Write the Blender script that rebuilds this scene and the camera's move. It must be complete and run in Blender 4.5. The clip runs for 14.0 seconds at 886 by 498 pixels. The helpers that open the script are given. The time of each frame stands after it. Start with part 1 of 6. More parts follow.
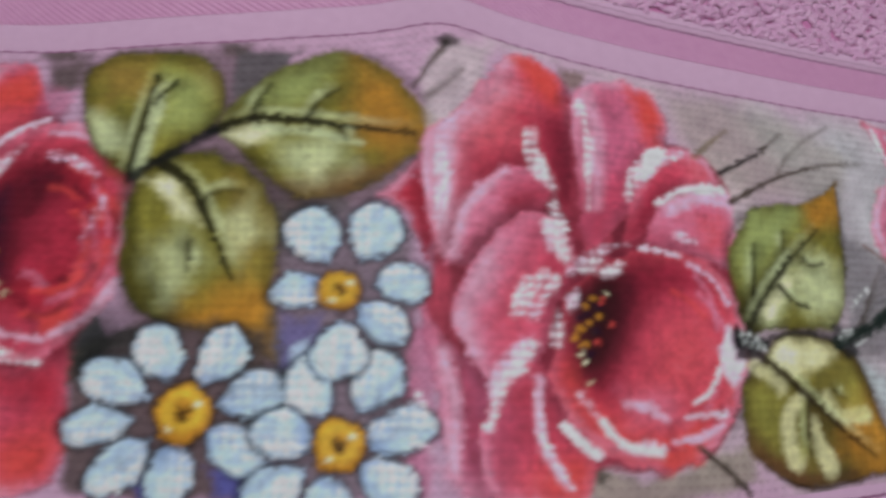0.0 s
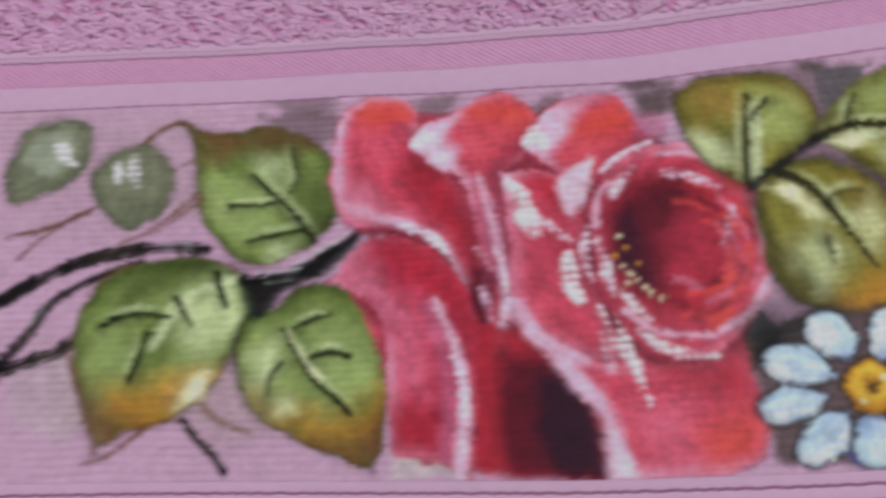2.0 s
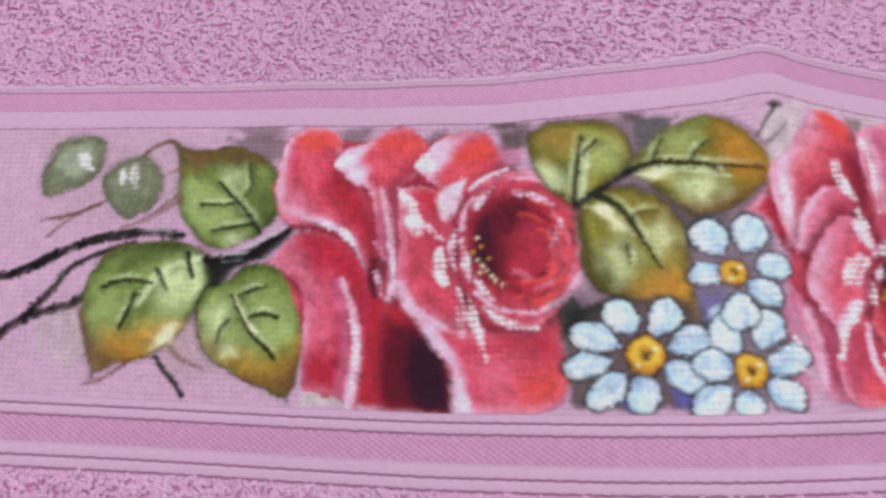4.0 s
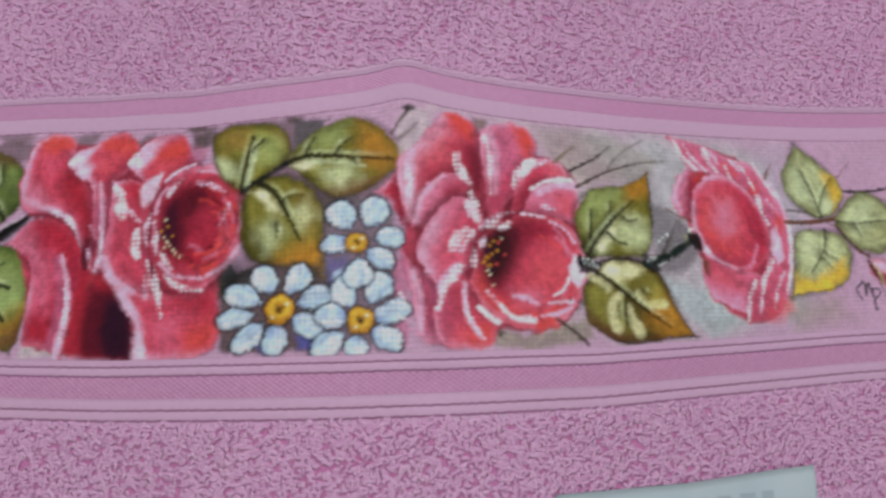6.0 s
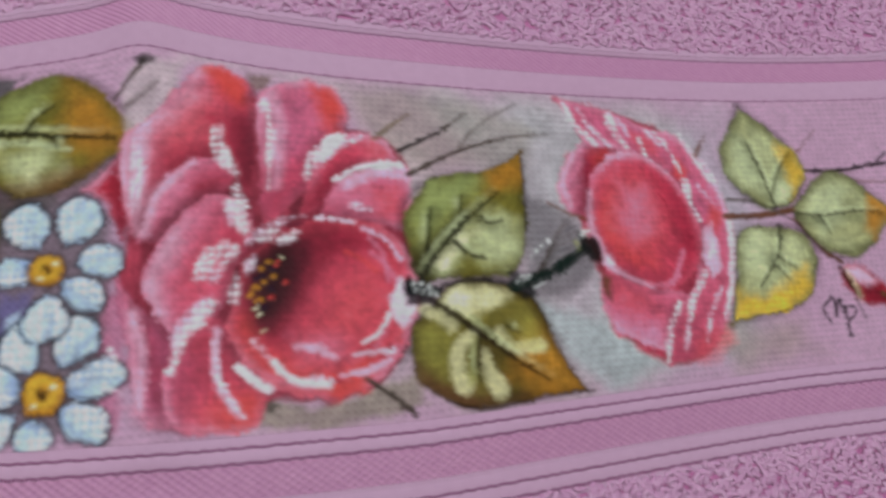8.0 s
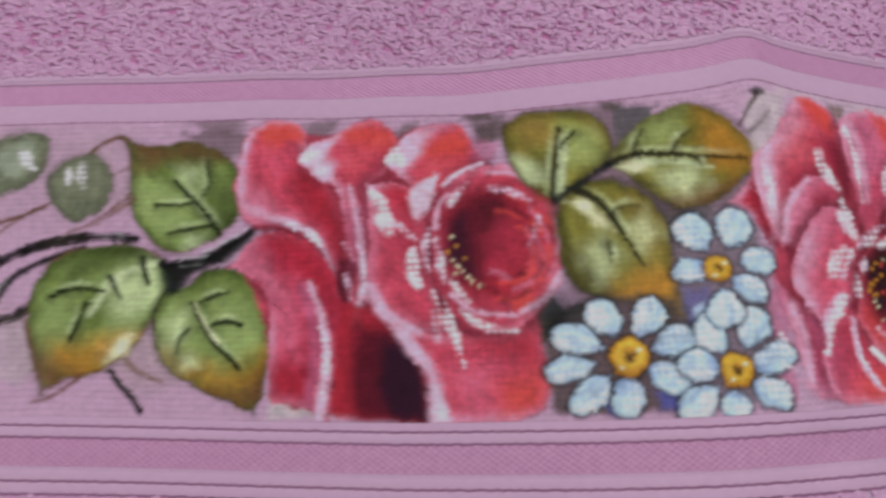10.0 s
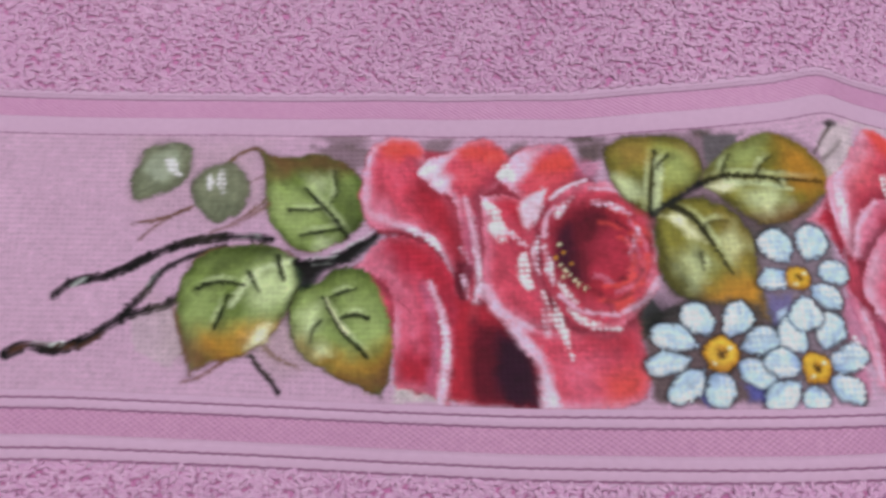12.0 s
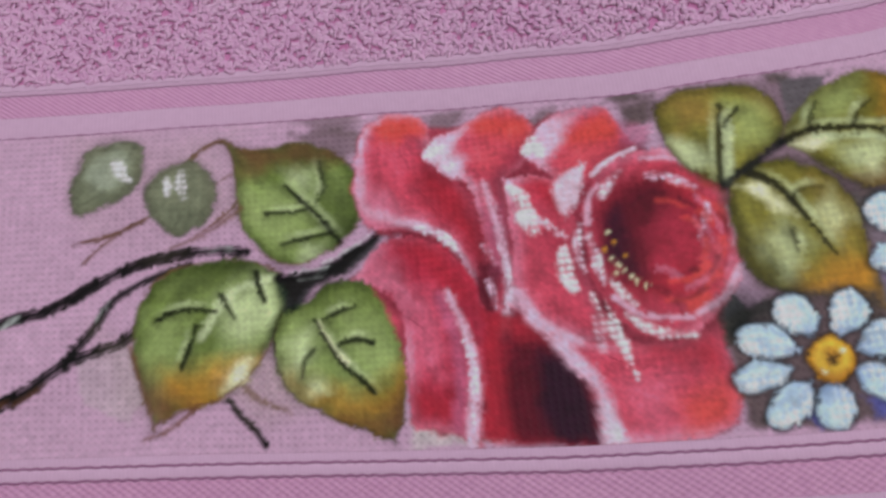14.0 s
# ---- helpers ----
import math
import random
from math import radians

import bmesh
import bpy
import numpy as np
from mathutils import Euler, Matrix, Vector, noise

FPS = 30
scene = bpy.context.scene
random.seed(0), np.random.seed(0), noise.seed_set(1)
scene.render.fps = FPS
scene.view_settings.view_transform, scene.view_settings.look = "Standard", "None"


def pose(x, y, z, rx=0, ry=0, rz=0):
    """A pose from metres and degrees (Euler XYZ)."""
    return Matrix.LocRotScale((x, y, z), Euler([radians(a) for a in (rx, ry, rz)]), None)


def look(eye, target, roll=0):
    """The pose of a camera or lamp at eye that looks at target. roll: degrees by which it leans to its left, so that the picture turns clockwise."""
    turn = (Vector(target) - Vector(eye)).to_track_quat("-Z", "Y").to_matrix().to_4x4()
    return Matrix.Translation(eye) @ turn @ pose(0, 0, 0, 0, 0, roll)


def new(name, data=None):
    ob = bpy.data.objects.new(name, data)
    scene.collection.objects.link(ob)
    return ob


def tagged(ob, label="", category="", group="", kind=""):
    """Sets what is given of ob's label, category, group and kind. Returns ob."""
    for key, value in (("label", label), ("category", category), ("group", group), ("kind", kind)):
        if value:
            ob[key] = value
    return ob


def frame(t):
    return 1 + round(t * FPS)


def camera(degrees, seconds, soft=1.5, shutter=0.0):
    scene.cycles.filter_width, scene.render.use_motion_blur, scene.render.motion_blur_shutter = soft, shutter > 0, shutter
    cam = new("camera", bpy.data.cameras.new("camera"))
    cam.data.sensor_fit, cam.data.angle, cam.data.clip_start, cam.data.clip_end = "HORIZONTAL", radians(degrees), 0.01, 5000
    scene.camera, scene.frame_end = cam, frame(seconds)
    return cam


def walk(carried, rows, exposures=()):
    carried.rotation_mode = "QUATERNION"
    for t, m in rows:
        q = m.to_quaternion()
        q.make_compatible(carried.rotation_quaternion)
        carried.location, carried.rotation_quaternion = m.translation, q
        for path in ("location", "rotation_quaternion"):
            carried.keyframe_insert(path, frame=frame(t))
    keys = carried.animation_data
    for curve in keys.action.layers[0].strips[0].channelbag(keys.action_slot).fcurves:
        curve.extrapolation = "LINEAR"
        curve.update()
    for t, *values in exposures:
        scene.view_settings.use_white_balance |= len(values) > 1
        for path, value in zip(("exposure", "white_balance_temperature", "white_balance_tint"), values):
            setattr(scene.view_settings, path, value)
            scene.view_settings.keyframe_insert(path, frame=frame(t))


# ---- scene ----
cam = camera(66.21, 14.0, soft=2.9, shutter=0.6)
ROWS = [
    (0.0, -0.0083, -0.0253, 0.1113, 13.51, -5.06, 0.13),
    (0.5, -0.0290, -0.0272, 0.1136, 13.19, -3.97, -0.34),
    (1.0, -0.0556, -0.0263, 0.1129, 13.21, -4.87, -1.59),
    (1.5, -0.0860, -0.0232, 0.1129, 14.06, -4.84, -4.12),
    (2.0, -0.1264, -0.0233, 0.1146, 14.13, -5.59, -5.28),
    (2.2, -0.1344, -0.0218, 0.1185, 13.07, -4.89, -5.26),
    (4.3, -0.0850, -0.0450, 0.1667, 15.39, -2.63, -1.72),
    (4.5, -0.0760, -0.0477, 0.1697, 15.79, -2.23, -1.95),
    (5.0, -0.0480, -0.0567, 0.1841, 16.27, -2.37, -2.94),
    (5.5, -0.0184, -0.0688, 0.2001, 16.45, -2.28, -4.24),
    (6.0, -0.0004, -0.0678, 0.2020, 16.49, -2.44, -2.68),
    (6.5, 0.0209, -0.0669, 0.1925, 16.84, -3.28, -2.72),
    (7.0, 0.0546, -0.0593, 0.1737, 15.63, -2.40, -4.33),
    (7.5, 0.0648, -0.0502, 0.1540, 14.88, -1.94, -4.22),
    (8.0, 0.0527, -0.0404, 0.1366, 14.45, -3.13, -4.13),
    (8.5, 0.0216, -0.0324, 0.1415, 12.89, -4.83, -2.56),
    (9.0, -0.0256, -0.0320, 0.1469, 13.14, -6.01, -3.61),
    (9.2, -0.0430, -0.0319, 0.1471, 13.04, -5.55, -3.89),
    (11.3, -0.1418, -0.0425, 0.1736, 13.83, -5.62, -1.98),
    (11.5, -0.1436, -0.0442, 0.1748, 14.17, -6.27, -1.43),
    (12.0, -0.1307, -0.0409, 0.1702, 14.85, -6.03, -2.31),
    (12.5, -0.1171, -0.0407, 0.1659, 14.96, -5.99, -3.33),
    (13.0, -0.1174, -0.0385, 0.1558, 15.26, -5.19, -5.88),
    (13.5, -0.1271, -0.0311, 0.1379, 15.01, -4.35, -6.82),
    (14.0, -0.1276, -0.0294, 0.1321, 14.68, -4.05, -6.14),
]
# the camera meters its own picture: darker while it is close to the pale daisies
EXPOSURES = [(0.0, -0.68), (1.0, -0.7), (1.5, -0.6), (2.2, -0.5), (4.4, -0.18), (5.0, -0.22), (5.5, -0.52), (6.5, -0.6), (7.5, -0.66), (9.2, -0.7), (11.4, -0.38), (12.5, -0.4), (14.0, -0.56)]
walk(cam, [(t, pose(x, y, z, rx, ry, rz)) for t, x, y, z, rx, ry, rz in ROWS], EXPOSURES)

# ---- light: daylight from one wide unseen window, added to a plain room ----
world = bpy.data.worlds.new("world")
scene.world = world
world.use_nodes = True
sky = world.node_tree.nodes.new("ShaderNodeTexSky")
sky.sky_type, sky.sun_disc = "NISHITA", False
sky.sun_elevation, sky.sun_rotation = radians(40), radians(200)
world.node_tree.links.new(sky.outputs[0], world.node_tree.nodes["Background"].inputs[0])
world.node_tree.nodes["Background"].inputs[1].default_value = 0.1
UNSEEN_WINDOW_POWER = 24.0
unseen_window = bpy.data.lights.new("unseen_window_light", "AREA")
unseen_window.shape, unseen_window.size, unseen_window.size_y, unseen_window.energy, unseen_window.color = "RECTANGLE", 1.7, 1.25, UNSEEN_WINDOW_POWER, (0.95, 0.955, 1.0)
new("unseen_window_light", unseen_window).matrix_world = look((0.0, 1.96, 1.05), (0.0, 0.0, 0.2))
# overhead disk added as soft fill from above; no such lamp is seen
ceiling_fill = bpy.data.lights.new("unseen_ceiling_fill", "AREA")
ceiling_fill.shape, ceiling_fill.size, ceiling_fill.energy, ceiling_fill.color = "DISK", 0.7, 19.0, (0.955, 0.96, 1.0)
new("unseen_ceiling_fill", ceiling_fill).matrix_world = look((0.1, -0.15, 1.86), (0.1, -0.15, 0.0))


# ---- materials ----
def srgb(r, g, b):
    return tuple((c / 255 / 12.92) if c < 10.3 else ((c / 255 + 0.055) / 1.055) ** 2.4 for c in (r, g, b))


def pigment(r, g, b):
    """Thin fabric paint: a little greyed by the cloth under it."""
    c = srgb(r, g, b)
    grey = 0.3 * c[0] + 0.6 * c[1] + 0.1 * c[2]
    return tuple(min(0.85, 1.12 * (0.96 * v + 0.04 * grey) ** 1.2) for v in c)


def material(name, colour, rough=0.7, metal=0.0):
    m = bpy.data.materials.new(name)
    m.use_nodes = True
    b = m.node_tree.nodes["Principled BSDF"]
    b.inputs["Base Color"].default_value = (*colour, 1)
    b.inputs["Roughness"].default_value, b.inputs["Metallic"].default_value = rough, metal
    return m, m.node_tree.nodes, m.node_tree.links, b


def maths(nodes, links, op, a, b=None):
    n = nodes.new("ShaderNodeMath")
    n.operation = op
    for k, v in enumerate((a, b)):
        if v is None:
            continue
        if isinstance(v, (int, float)):
            n.inputs[k].default_value = v
        else:
            links.new(v, n.inputs[k])
    return n.outputs[0]


def mixed(nodes, links, fac, a, b, blend="MIX"):
    n = nodes.new("ShaderNodeMix")
    n.data_type, n.blend_type = "RGBA", blend
    for k, v in ((0, fac), (6, a), (7, b)):
        if isinstance(v, (int, float)):
            n.inputs[k].default_value = v
        elif isinstance(v, tuple):
            n.inputs[k].default_value = (*v, 1)
        else:
            links.new(v, n.inputs[k])
    return n.outputs[2]


def clouds(nodes, links, scale, vector=None, detail=3.0):
    n = nodes.new("ShaderNodeTexNoise")
    n.inputs["Scale"].default_value, n.inputs["Detail"].default_value = scale, detail
    if vector is None:
        vector = nodes.new("ShaderNodeTexCoord").outputs["Object"]
    links.new(vector, n.inputs["Vector"])
    return n.outputs["Fac"]


def bumped(nodes, links, bsdf, height, strength, distance):
    n = nodes.new("ShaderNodeBump")
    n.inputs["Strength"].default_value, n.inputs["Distance"].default_value = strength, distance
    links.new(height, n.inputs["Height"])
    links.new(n.outputs[0], bsdf.inputs["Normal"])


def woven(name, pitch, hole, paint, rough, relief, sheen=0.2):
    """Cloth with an open square weave; its colour is the paint laid on it."""
    m, nodes, links, b = material(name, (0.5, 0.3, 0.45), rough)
    uv = nodes.new("ShaderNodeUVMap")
    xyz = nodes.new("ShaderNodeSeparateXYZ")
    warp = nodes.new("ShaderNodeVectorMath")
    warp.operation = "ADD"
    wob = nodes.new("ShaderNodeTexNoise")
    wob.inputs["Scale"].default_value = 60.0
    links.new(uv.outputs[0], wob.inputs["Vector"])
    part_w = nodes.new("ShaderNodeVectorMath")
    part_w.operation = "SCALE"
    part_w.inputs["Scale"].default_value = 0.0011
    links.new(wob.outputs["Color"], part_w.inputs[0])
    links.new(uv.outputs[0], warp.inputs[0])
    links.new(part_w.outputs[0], warp.inputs[1])
    links.new(warp.outputs[0], xyz.inputs[0])
    k = 2 * math.pi / pitch
    sx = maths(nodes, links, "SINE", maths(nodes, links, "MULTIPLY", xyz.outputs[0], k))
    sy = maths(nodes, links, "SINE", maths(nodes, links, "MULTIPLY", xyz.outputs[1], k))
    # 0 on the threads, 1 in the holes where two gaps cross
    gap = maths(nodes, links, "MULTIPLY", maths(nodes, links, "ADD", maths(nodes, links, "MULTIPLY", sx, 0.5), 0.5), maths(nodes, links, "ADD", maths(nodes, links, "MULTIPLY", sy, 0.5), 0.5))
    gap = maths(nodes, links, "POWER", gap, 1.6)
    fuzz = clouds(nodes, links, 420.0, uv.outputs[0])
    patch = clouds(nodes, links, 30.0, uv.outputs[0])
    att = nodes.new("ShaderNodeAttribute")
    att.attribute_name = "paint"
    base = att.outputs["Color"]
    if not paint:
        base = mixed(nodes, links, patch, srgb(196, 152, 186), srgb(206, 158, 194))
    # holes darkened in the colour, standing in for the shade inside them
    dark = mixed(nodes, links, 1.0, base, (0.62, 0.52, 0.58), "MULTIPLY")
    strength = maths(nodes, links, "MULTIPLY", gap, maths(nodes, links, "MULTIPLY", patch, hole * 2))
    colour = mixed(nodes, links, strength, base, dark)
    tone = maths(nodes, links, "ADD", maths(nodes, links, "MULTIPLY", fuzz, 0.3), 0.85)
    grey = nodes.new("ShaderNodeCombineXYZ")
    for n in range(3):
        links.new(tone, grey.inputs[n])
    colour = mixed(nodes, links, 1.0, colour, grey.outputs[0], "MULTIPLY")
    links.new(colour, b.inputs["Base Color"])
    b.inputs["Sheen Weight"].default_value = sheen
    b.inputs["Specular IOR Level"].default_value = 0.16
    height = maths(nodes, links, "ADD", maths(nodes, links, "MULTIPLY", gap, -1.0), maths(nodes, links, "MULTIPLY", fuzz, 0.5))
    bumped(nodes, links, b, height, relief, 0.0004)
    return m


def ribbed(name, colour_a, colour_b, rough, kx, ky, depth, spec=0.4, cross=0.0):
    """Close woven stripe: fine slanting floats, with a crossing set where cross is given."""
    m, nodes, links, b = material(name, colour_a, rough)
    uv = nodes.new("ShaderNodeUVMap")
    xyz = nodes.new("ShaderNodeSeparateXYZ")
    links.new(uv.outputs[0], xyz.inputs[0])
    u, v = maths(nodes, links, "MULTIPLY", xyz.outputs[0], kx), maths(nodes, links, "MULTIPLY", xyz.outputs[1], ky)
    s = maths(nodes, links, "SINE", maths(nodes, links, "ADD", u, v))
    if cross:
        s2 = maths(nodes, links, "SINE", maths(nodes, links, "SUBTRACT", u, v))
        s = maths(nodes, links, "ADD", s, maths(nodes, links, "MULTIPLY", s2, cross))
    fuzz, patch = clouds(nodes, links, 500.0, uv.outputs[0]), clouds(nodes, links, 25.0, uv.outputs[0])
    f = maths(nodes, links, "ADD", maths(nodes, links, "MULTIPLY", s, 0.13), maths(nodes, links, "MULTIPLY", fuzz, 0.9))
    f = maths(nodes, links, "MULTIPLY", f, maths(nodes, links, "ADD", patch, 0.5))
    links.new(mixed(nodes, links, f, colour_b, colour_a), b.inputs["Base Color"])
    b.inputs["Sheen Weight"].default_value, b.inputs["Specular IOR Level"].default_value = 0.15, spec
    bumped(nodes, links, b, maths(nodes, links, "ADD", s, fuzz), depth, 0.0003)
    return m


def fuzzy(name, colour_a, colour_b, scale, rough=0.95, sheen=0.0):
    m, nodes, links, b = material(name, colour_a, rough)
    big, small = clouds(nodes, links, scale), clouds(nodes, links, scale * 14)
    geo = nodes.new("ShaderNodeNewGeometry")
    f = maths(nodes, links, "ADD", maths(nodes, links, "MULTIPLY", big, 0.5), maths(nodes, links, "MULTIPLY", geo.outputs["Random Per Island"], 0.5))
    links.new(mixed(nodes, links, f, colour_b, colour_a), b.inputs["Base Color"])
    b.inputs["Sheen Weight"].default_value, b.inputs["Specular IOR Level"].default_value = sheen, 0.04
    bumped(nodes, links, b, small, 0.15, 0.1 / (scale * 14))
    return m


PAINTED = woven("painted_weave", 0.0016, 0.36, True, 0.65, 0.3)
PAINT = woven("fabric_paint", 0.0016, 0.13, True, 0.5, 0.14, 0.05)
SATIN = ribbed("pink_satin_stripe", srgb(232, 170, 209), srgb(216, 148, 193), 0.45, 3800, 5200, 0.3, 0.5)
DIAPER = ribbed("pink_diamond_stripe", srgb(232, 172, 208), srgb(206, 142, 185), 0.5, 3000, 4200, 0.3, 0.45, 1.0)
PALE = ribbed("pale_ribbed_stripe", srgb(234, 193, 222), srgb(220, 176, 207), 0.7, 7000, 0, 0.06)
GROOVE = fuzzy("mauve_line", srgb(186, 132, 168), srgb(164, 112, 148), 200.0)
# ground darker and rosier than the loops: rosy shade between them put into colour
TERRY = fuzzy("pink_terry", srgb(232, 156, 204), srgb(218, 132, 186), 60.0)
LOOPS = fuzzy("pink_terry_loops", srgb(246, 204, 232), srgb(224, 162, 206), 45.0)
EDGING = fuzzy("pale_pink_yarn", srgb(252, 236, 247), srgb(224, 188, 212), 300.0)
GROOVE_DARK = fuzzy("dark_mauve_line", srgb(172, 120, 154), srgb(146, 98, 130), 200.0)
PAPER, pn, pl, pb = material("glossy_label_paper", srgb(205, 222, 226), 0.4)
pl.new(mixed(pn, pl, clouds(pn, pl, 40.0), srgb(196, 216, 222), srgb(214, 228, 230)), pb.inputs["Base Color"])
PRINT = material("grey_print", srgb(184, 200, 206), 0.5)[0]

# ---- the cloth's lie: a soft ridge under the towel, height in metres ----
RIDGE = (-0.01679, -0.00056, 0.00182, -0.00288, -0.00401, -0.00540, -0.00875, 0.02410, 0.00419, -0.01080, -0.01280)
RIDGE_AT = (-0.26, -0.18, -0.10, -0.02, 0.06, 0.14, 0.22)


def lie(x, y):
    """Height of the towel's upper side; x and y in millimetres."""
    x, y = np.asarray(x, float) / 1000, np.clip(np.asarray(y, float) / 1000, -0.16, 0.16)
    z = RIDGE[0] + RIDGE[1] * y / 0.1 + RIDGE[2] * np.clip(x, -0.3, 0.3) * y / 0.01 + RIDGE[3] * (y / 0.1) ** 2
    for c, h in zip(RIDGE_AT, RIDGE[4:]):
        z = z + h * np.exp(-(((x - c) / 0.08) ** 2) / 2)
    # a pinched fold at the top of the ridge and a shallow dent below it
    z = z + 0.0022 * np.exp(-(((x - 0.001) / 0.008) ** 2) - ((y - 0.052) / 0.022) ** 2)
    z = z - 0.0012 * np.exp(-(((x - 0.006) / 0.006) ** 2) - ((y + 0.049) / 0.006) ** 2)
    return z


def smooth_curve(knots):
    xs = np.arange(-290.0, 290.5, 1.0)
    ys = np.interp(xs, [k[0] for k in knots], [k[1] for k in knots])
    kernel = np.exp(-(np.arange(-14, 15) / 6.0) ** 2)
    ys = np.convolve(np.pad(ys, 14, "edge"), kernel / kernel.sum(), "valid")
    return lambda x: np.interp(x, xs, ys)


TOP = smooth_curve([(-260, 49.2), (-222, 48.7), (-174, 48.3), (-125, 45.3), (-107, 42.8), (-90, 41.3), (-70, 38.7), (-34, 38.6), (-12, 40), (1, 42.4), (12, 40), (22, 38.2), (29, 37.2), (43, 36.1), (60, 36), (77, 36.3), (100, 37.4), (130, 38.8), (168, 40), (260, 41)])
LOW = smooth_curve([(-260, -25), (-212, -27.2), (-168, -30.8), (-126, -34.5), (-92, -37.2), (-50, -39.3), (-20, -40.3), (13, -40.6), (57, -40), (95, -37.5), (154, -33.8), (200, -32.4), (260, -31)])
LEFT, RIGHT = -264.0, 244.0


def hem(x, y):
    """Draws the cloth in to its wavy left hem."""
    e = np.interp(y, [-160, -20, 30, 42, 52, 60, 70, 92, 120, 340], [-266, -264, -263, -261, -257, -254.5, -254.5, -258.5, -260, -256])
    return np.where(x < -235, -235 + (x + 235) * (e + 235) / (LEFT + 235), x)


def mesh_object(name, verts, faces, mat, parent, label="", smooth=True):
    me = bpy.data.meshes.new(name)
    me.from_pydata(np.asarray(verts).tolist(), [], faces if isinstance(faces, list) else faces.tolist())
    if smooth:
        me.polygons.foreach_set("use_smooth", [True] * len(me.polygons))
    me.materials.append(mat)
    ob = new(name, me)
    if parent:
        ob.parent = parent
    if label:
        tagged(ob, label)
    return ob


def grid_faces(nx, ny):
    a = (np.arange(nx - 1)[:, None] * ny + np.arange(ny - 1)[None]).ravel()
    return np.stack([a, a + ny, a + ny + 1, a + 1], 1)


def set_uv(ob, uv):
    me = ob.data
    layer = me.uv_layers.new(name="cloth")
    idx = np.empty(len(me.loops), int)
    me.loops.foreach_get("vertex_index", idx)
    layer.data.foreach_set("uv", np.asarray(uv)[idx].ravel())


def set_paint(ob, rgb):
    layer = ob.data.color_attributes.new("paint", "FLOAT_COLOR", "POINT")
    layer.data.foreach_set("color", np.c_[rgb, np.ones(len(rgb))].astype(np.float32).ravel())


# ---- plain room: unseen, added to close the place and bounce light ----
def slab(name, x0, x1, y0, y1, z0, z1, mat, parent=None):
    v = [(x, y, z) for x in (x0, x1) for y in (y0, y1) for z in (z0, z1)]
    f = [(0, 1, 3, 2), (4, 6, 7, 5), (0, 4, 5, 1), (2, 3, 7, 6), (0, 2, 6, 4), (1, 5, 7, 3)]
    return mesh_object(name, v, f, mat, parent, smooth=False)


PLASTER = fuzzy("cream_plaster", srgb(232, 233, 232), srgb(222, 223, 222), 3.0, 0.9, 0.0)
BOARDS = fuzzy("brown_floor", srgb(120, 90, 66), srgb(96, 70, 50), 5.0, 0.5, 0.0)
FLOOR_Z = -0.62
for name, box in (("floor", (-2, 2, -2, 2, FLOOR_Z - 0.1, FLOOR_Z)), ("ceiling", (-2, 2, -2, 2, 1.9, 2.0)), ("wall_west", (-2.1, -2, -2, 2, FLOOR_Z, 1.9)), ("wall_east", (2, 2.1, -2, 2, FLOOR_Z, 1.9)), ("wall_south", (-2.1, 2.1, -2.1, -2, FLOOR_Z, 1.9))):
    tagged(slab(name, *box, BOARDS if name == "floor" else PLASTER), "brown boarded floor of the unseen added room" if name == "floor" else "plain cream plaster surface of the unseen added room", name.split("_")[0], kind="structure")
north = tagged(new("wall_north"), "unseen added cream plaster wall with window opening", "wall", kind="structure")
for box in ((-2.1, -0.9, 2, 2.1, FLOOR_Z, 1.9), (0.9, 2.1, 2, 2.1, FLOOR_Z, 1.9), (-0.9, 0.9, 2, 2.1, FLOOR_Z, 0.4), (-0.9, 0.9, 2, 2.1, 1.7, 1.9)):
    slab("wall_panel", *box, PLASTER, north)

# ---- bed with a dark flowered cover under the towel ----
COVER, cn, cl, cb = material("flowered_cover", srgb(40, 56, 60), 0.85)
spots = cn.new("ShaderNodeTexVoronoi")
spots.inputs["Scale"].default_value = 42.0
cl.new(cn.new("ShaderNodeTexCoord").outputs["Object"], spots.inputs["Vector"])
ramp = cn.new("ShaderNodeValToRGB")
ramp.color_ramp.elements[0].position, ramp.color_ramp.elements[0].color = 0.2, (*srgb(120, 170, 185), 1)
ramp.color_ramp.elements[1].position, ramp.color_ramp.elements[1].color = 0.36, (*srgb(30, 62, 78), 1)
cl.new(spots.outputs["Distance"], ramp.inputs[0])
leafy = maths(cn, cl, "GREATER_THAN", clouds(cn, cl, 16.0), 0.52)
cl.new(mixed(cn, cl, leafy, ramp.outputs[0], srgb(62, 52, 22)), cb.inputs["Base Color"])
xs, ys = np.linspace(-700, 700, 141), np.linspace(-900, 900, 181)
gx, gy = np.meshgrid(xs, ys, indexing="ij")
rise = np.exp(-np.maximum(np.abs(gx) - 300, 0) / 120) * np.exp(-np.maximum(np.abs(gy) - 320, 0) / 120)
gz = (lie(np.clip(gx, -300, 300), gy) + 0.045) * rise - 0.045 - 0.006
edge_drop = np.maximum(np.abs(gx) - 640, 0) / 60 + np.maximum(np.abs(gy) - 840, 0) / 60
gz = gz - 0.08 * np.minimum(edge_drop, 1.5) ** 2
bed = tagged(new("bed"), "bed with a dark teal and brown flowered cover", "bed")
cover = mesh_object("bed_cover", np.c_[gx.ravel() / 1000, gy.ravel() / 1000, gz.ravel()], grid_faces(141, 181), COVER, bed)
slab("mattress", -0.66, 0.66, -0.86, 0.86, -0.4, -0.16, PLASTER, bed)
slab("bed_base", -0.64, 0.64, -0.84, 0.84, FLOOR_Z, -0.4, BOARDS, bed)

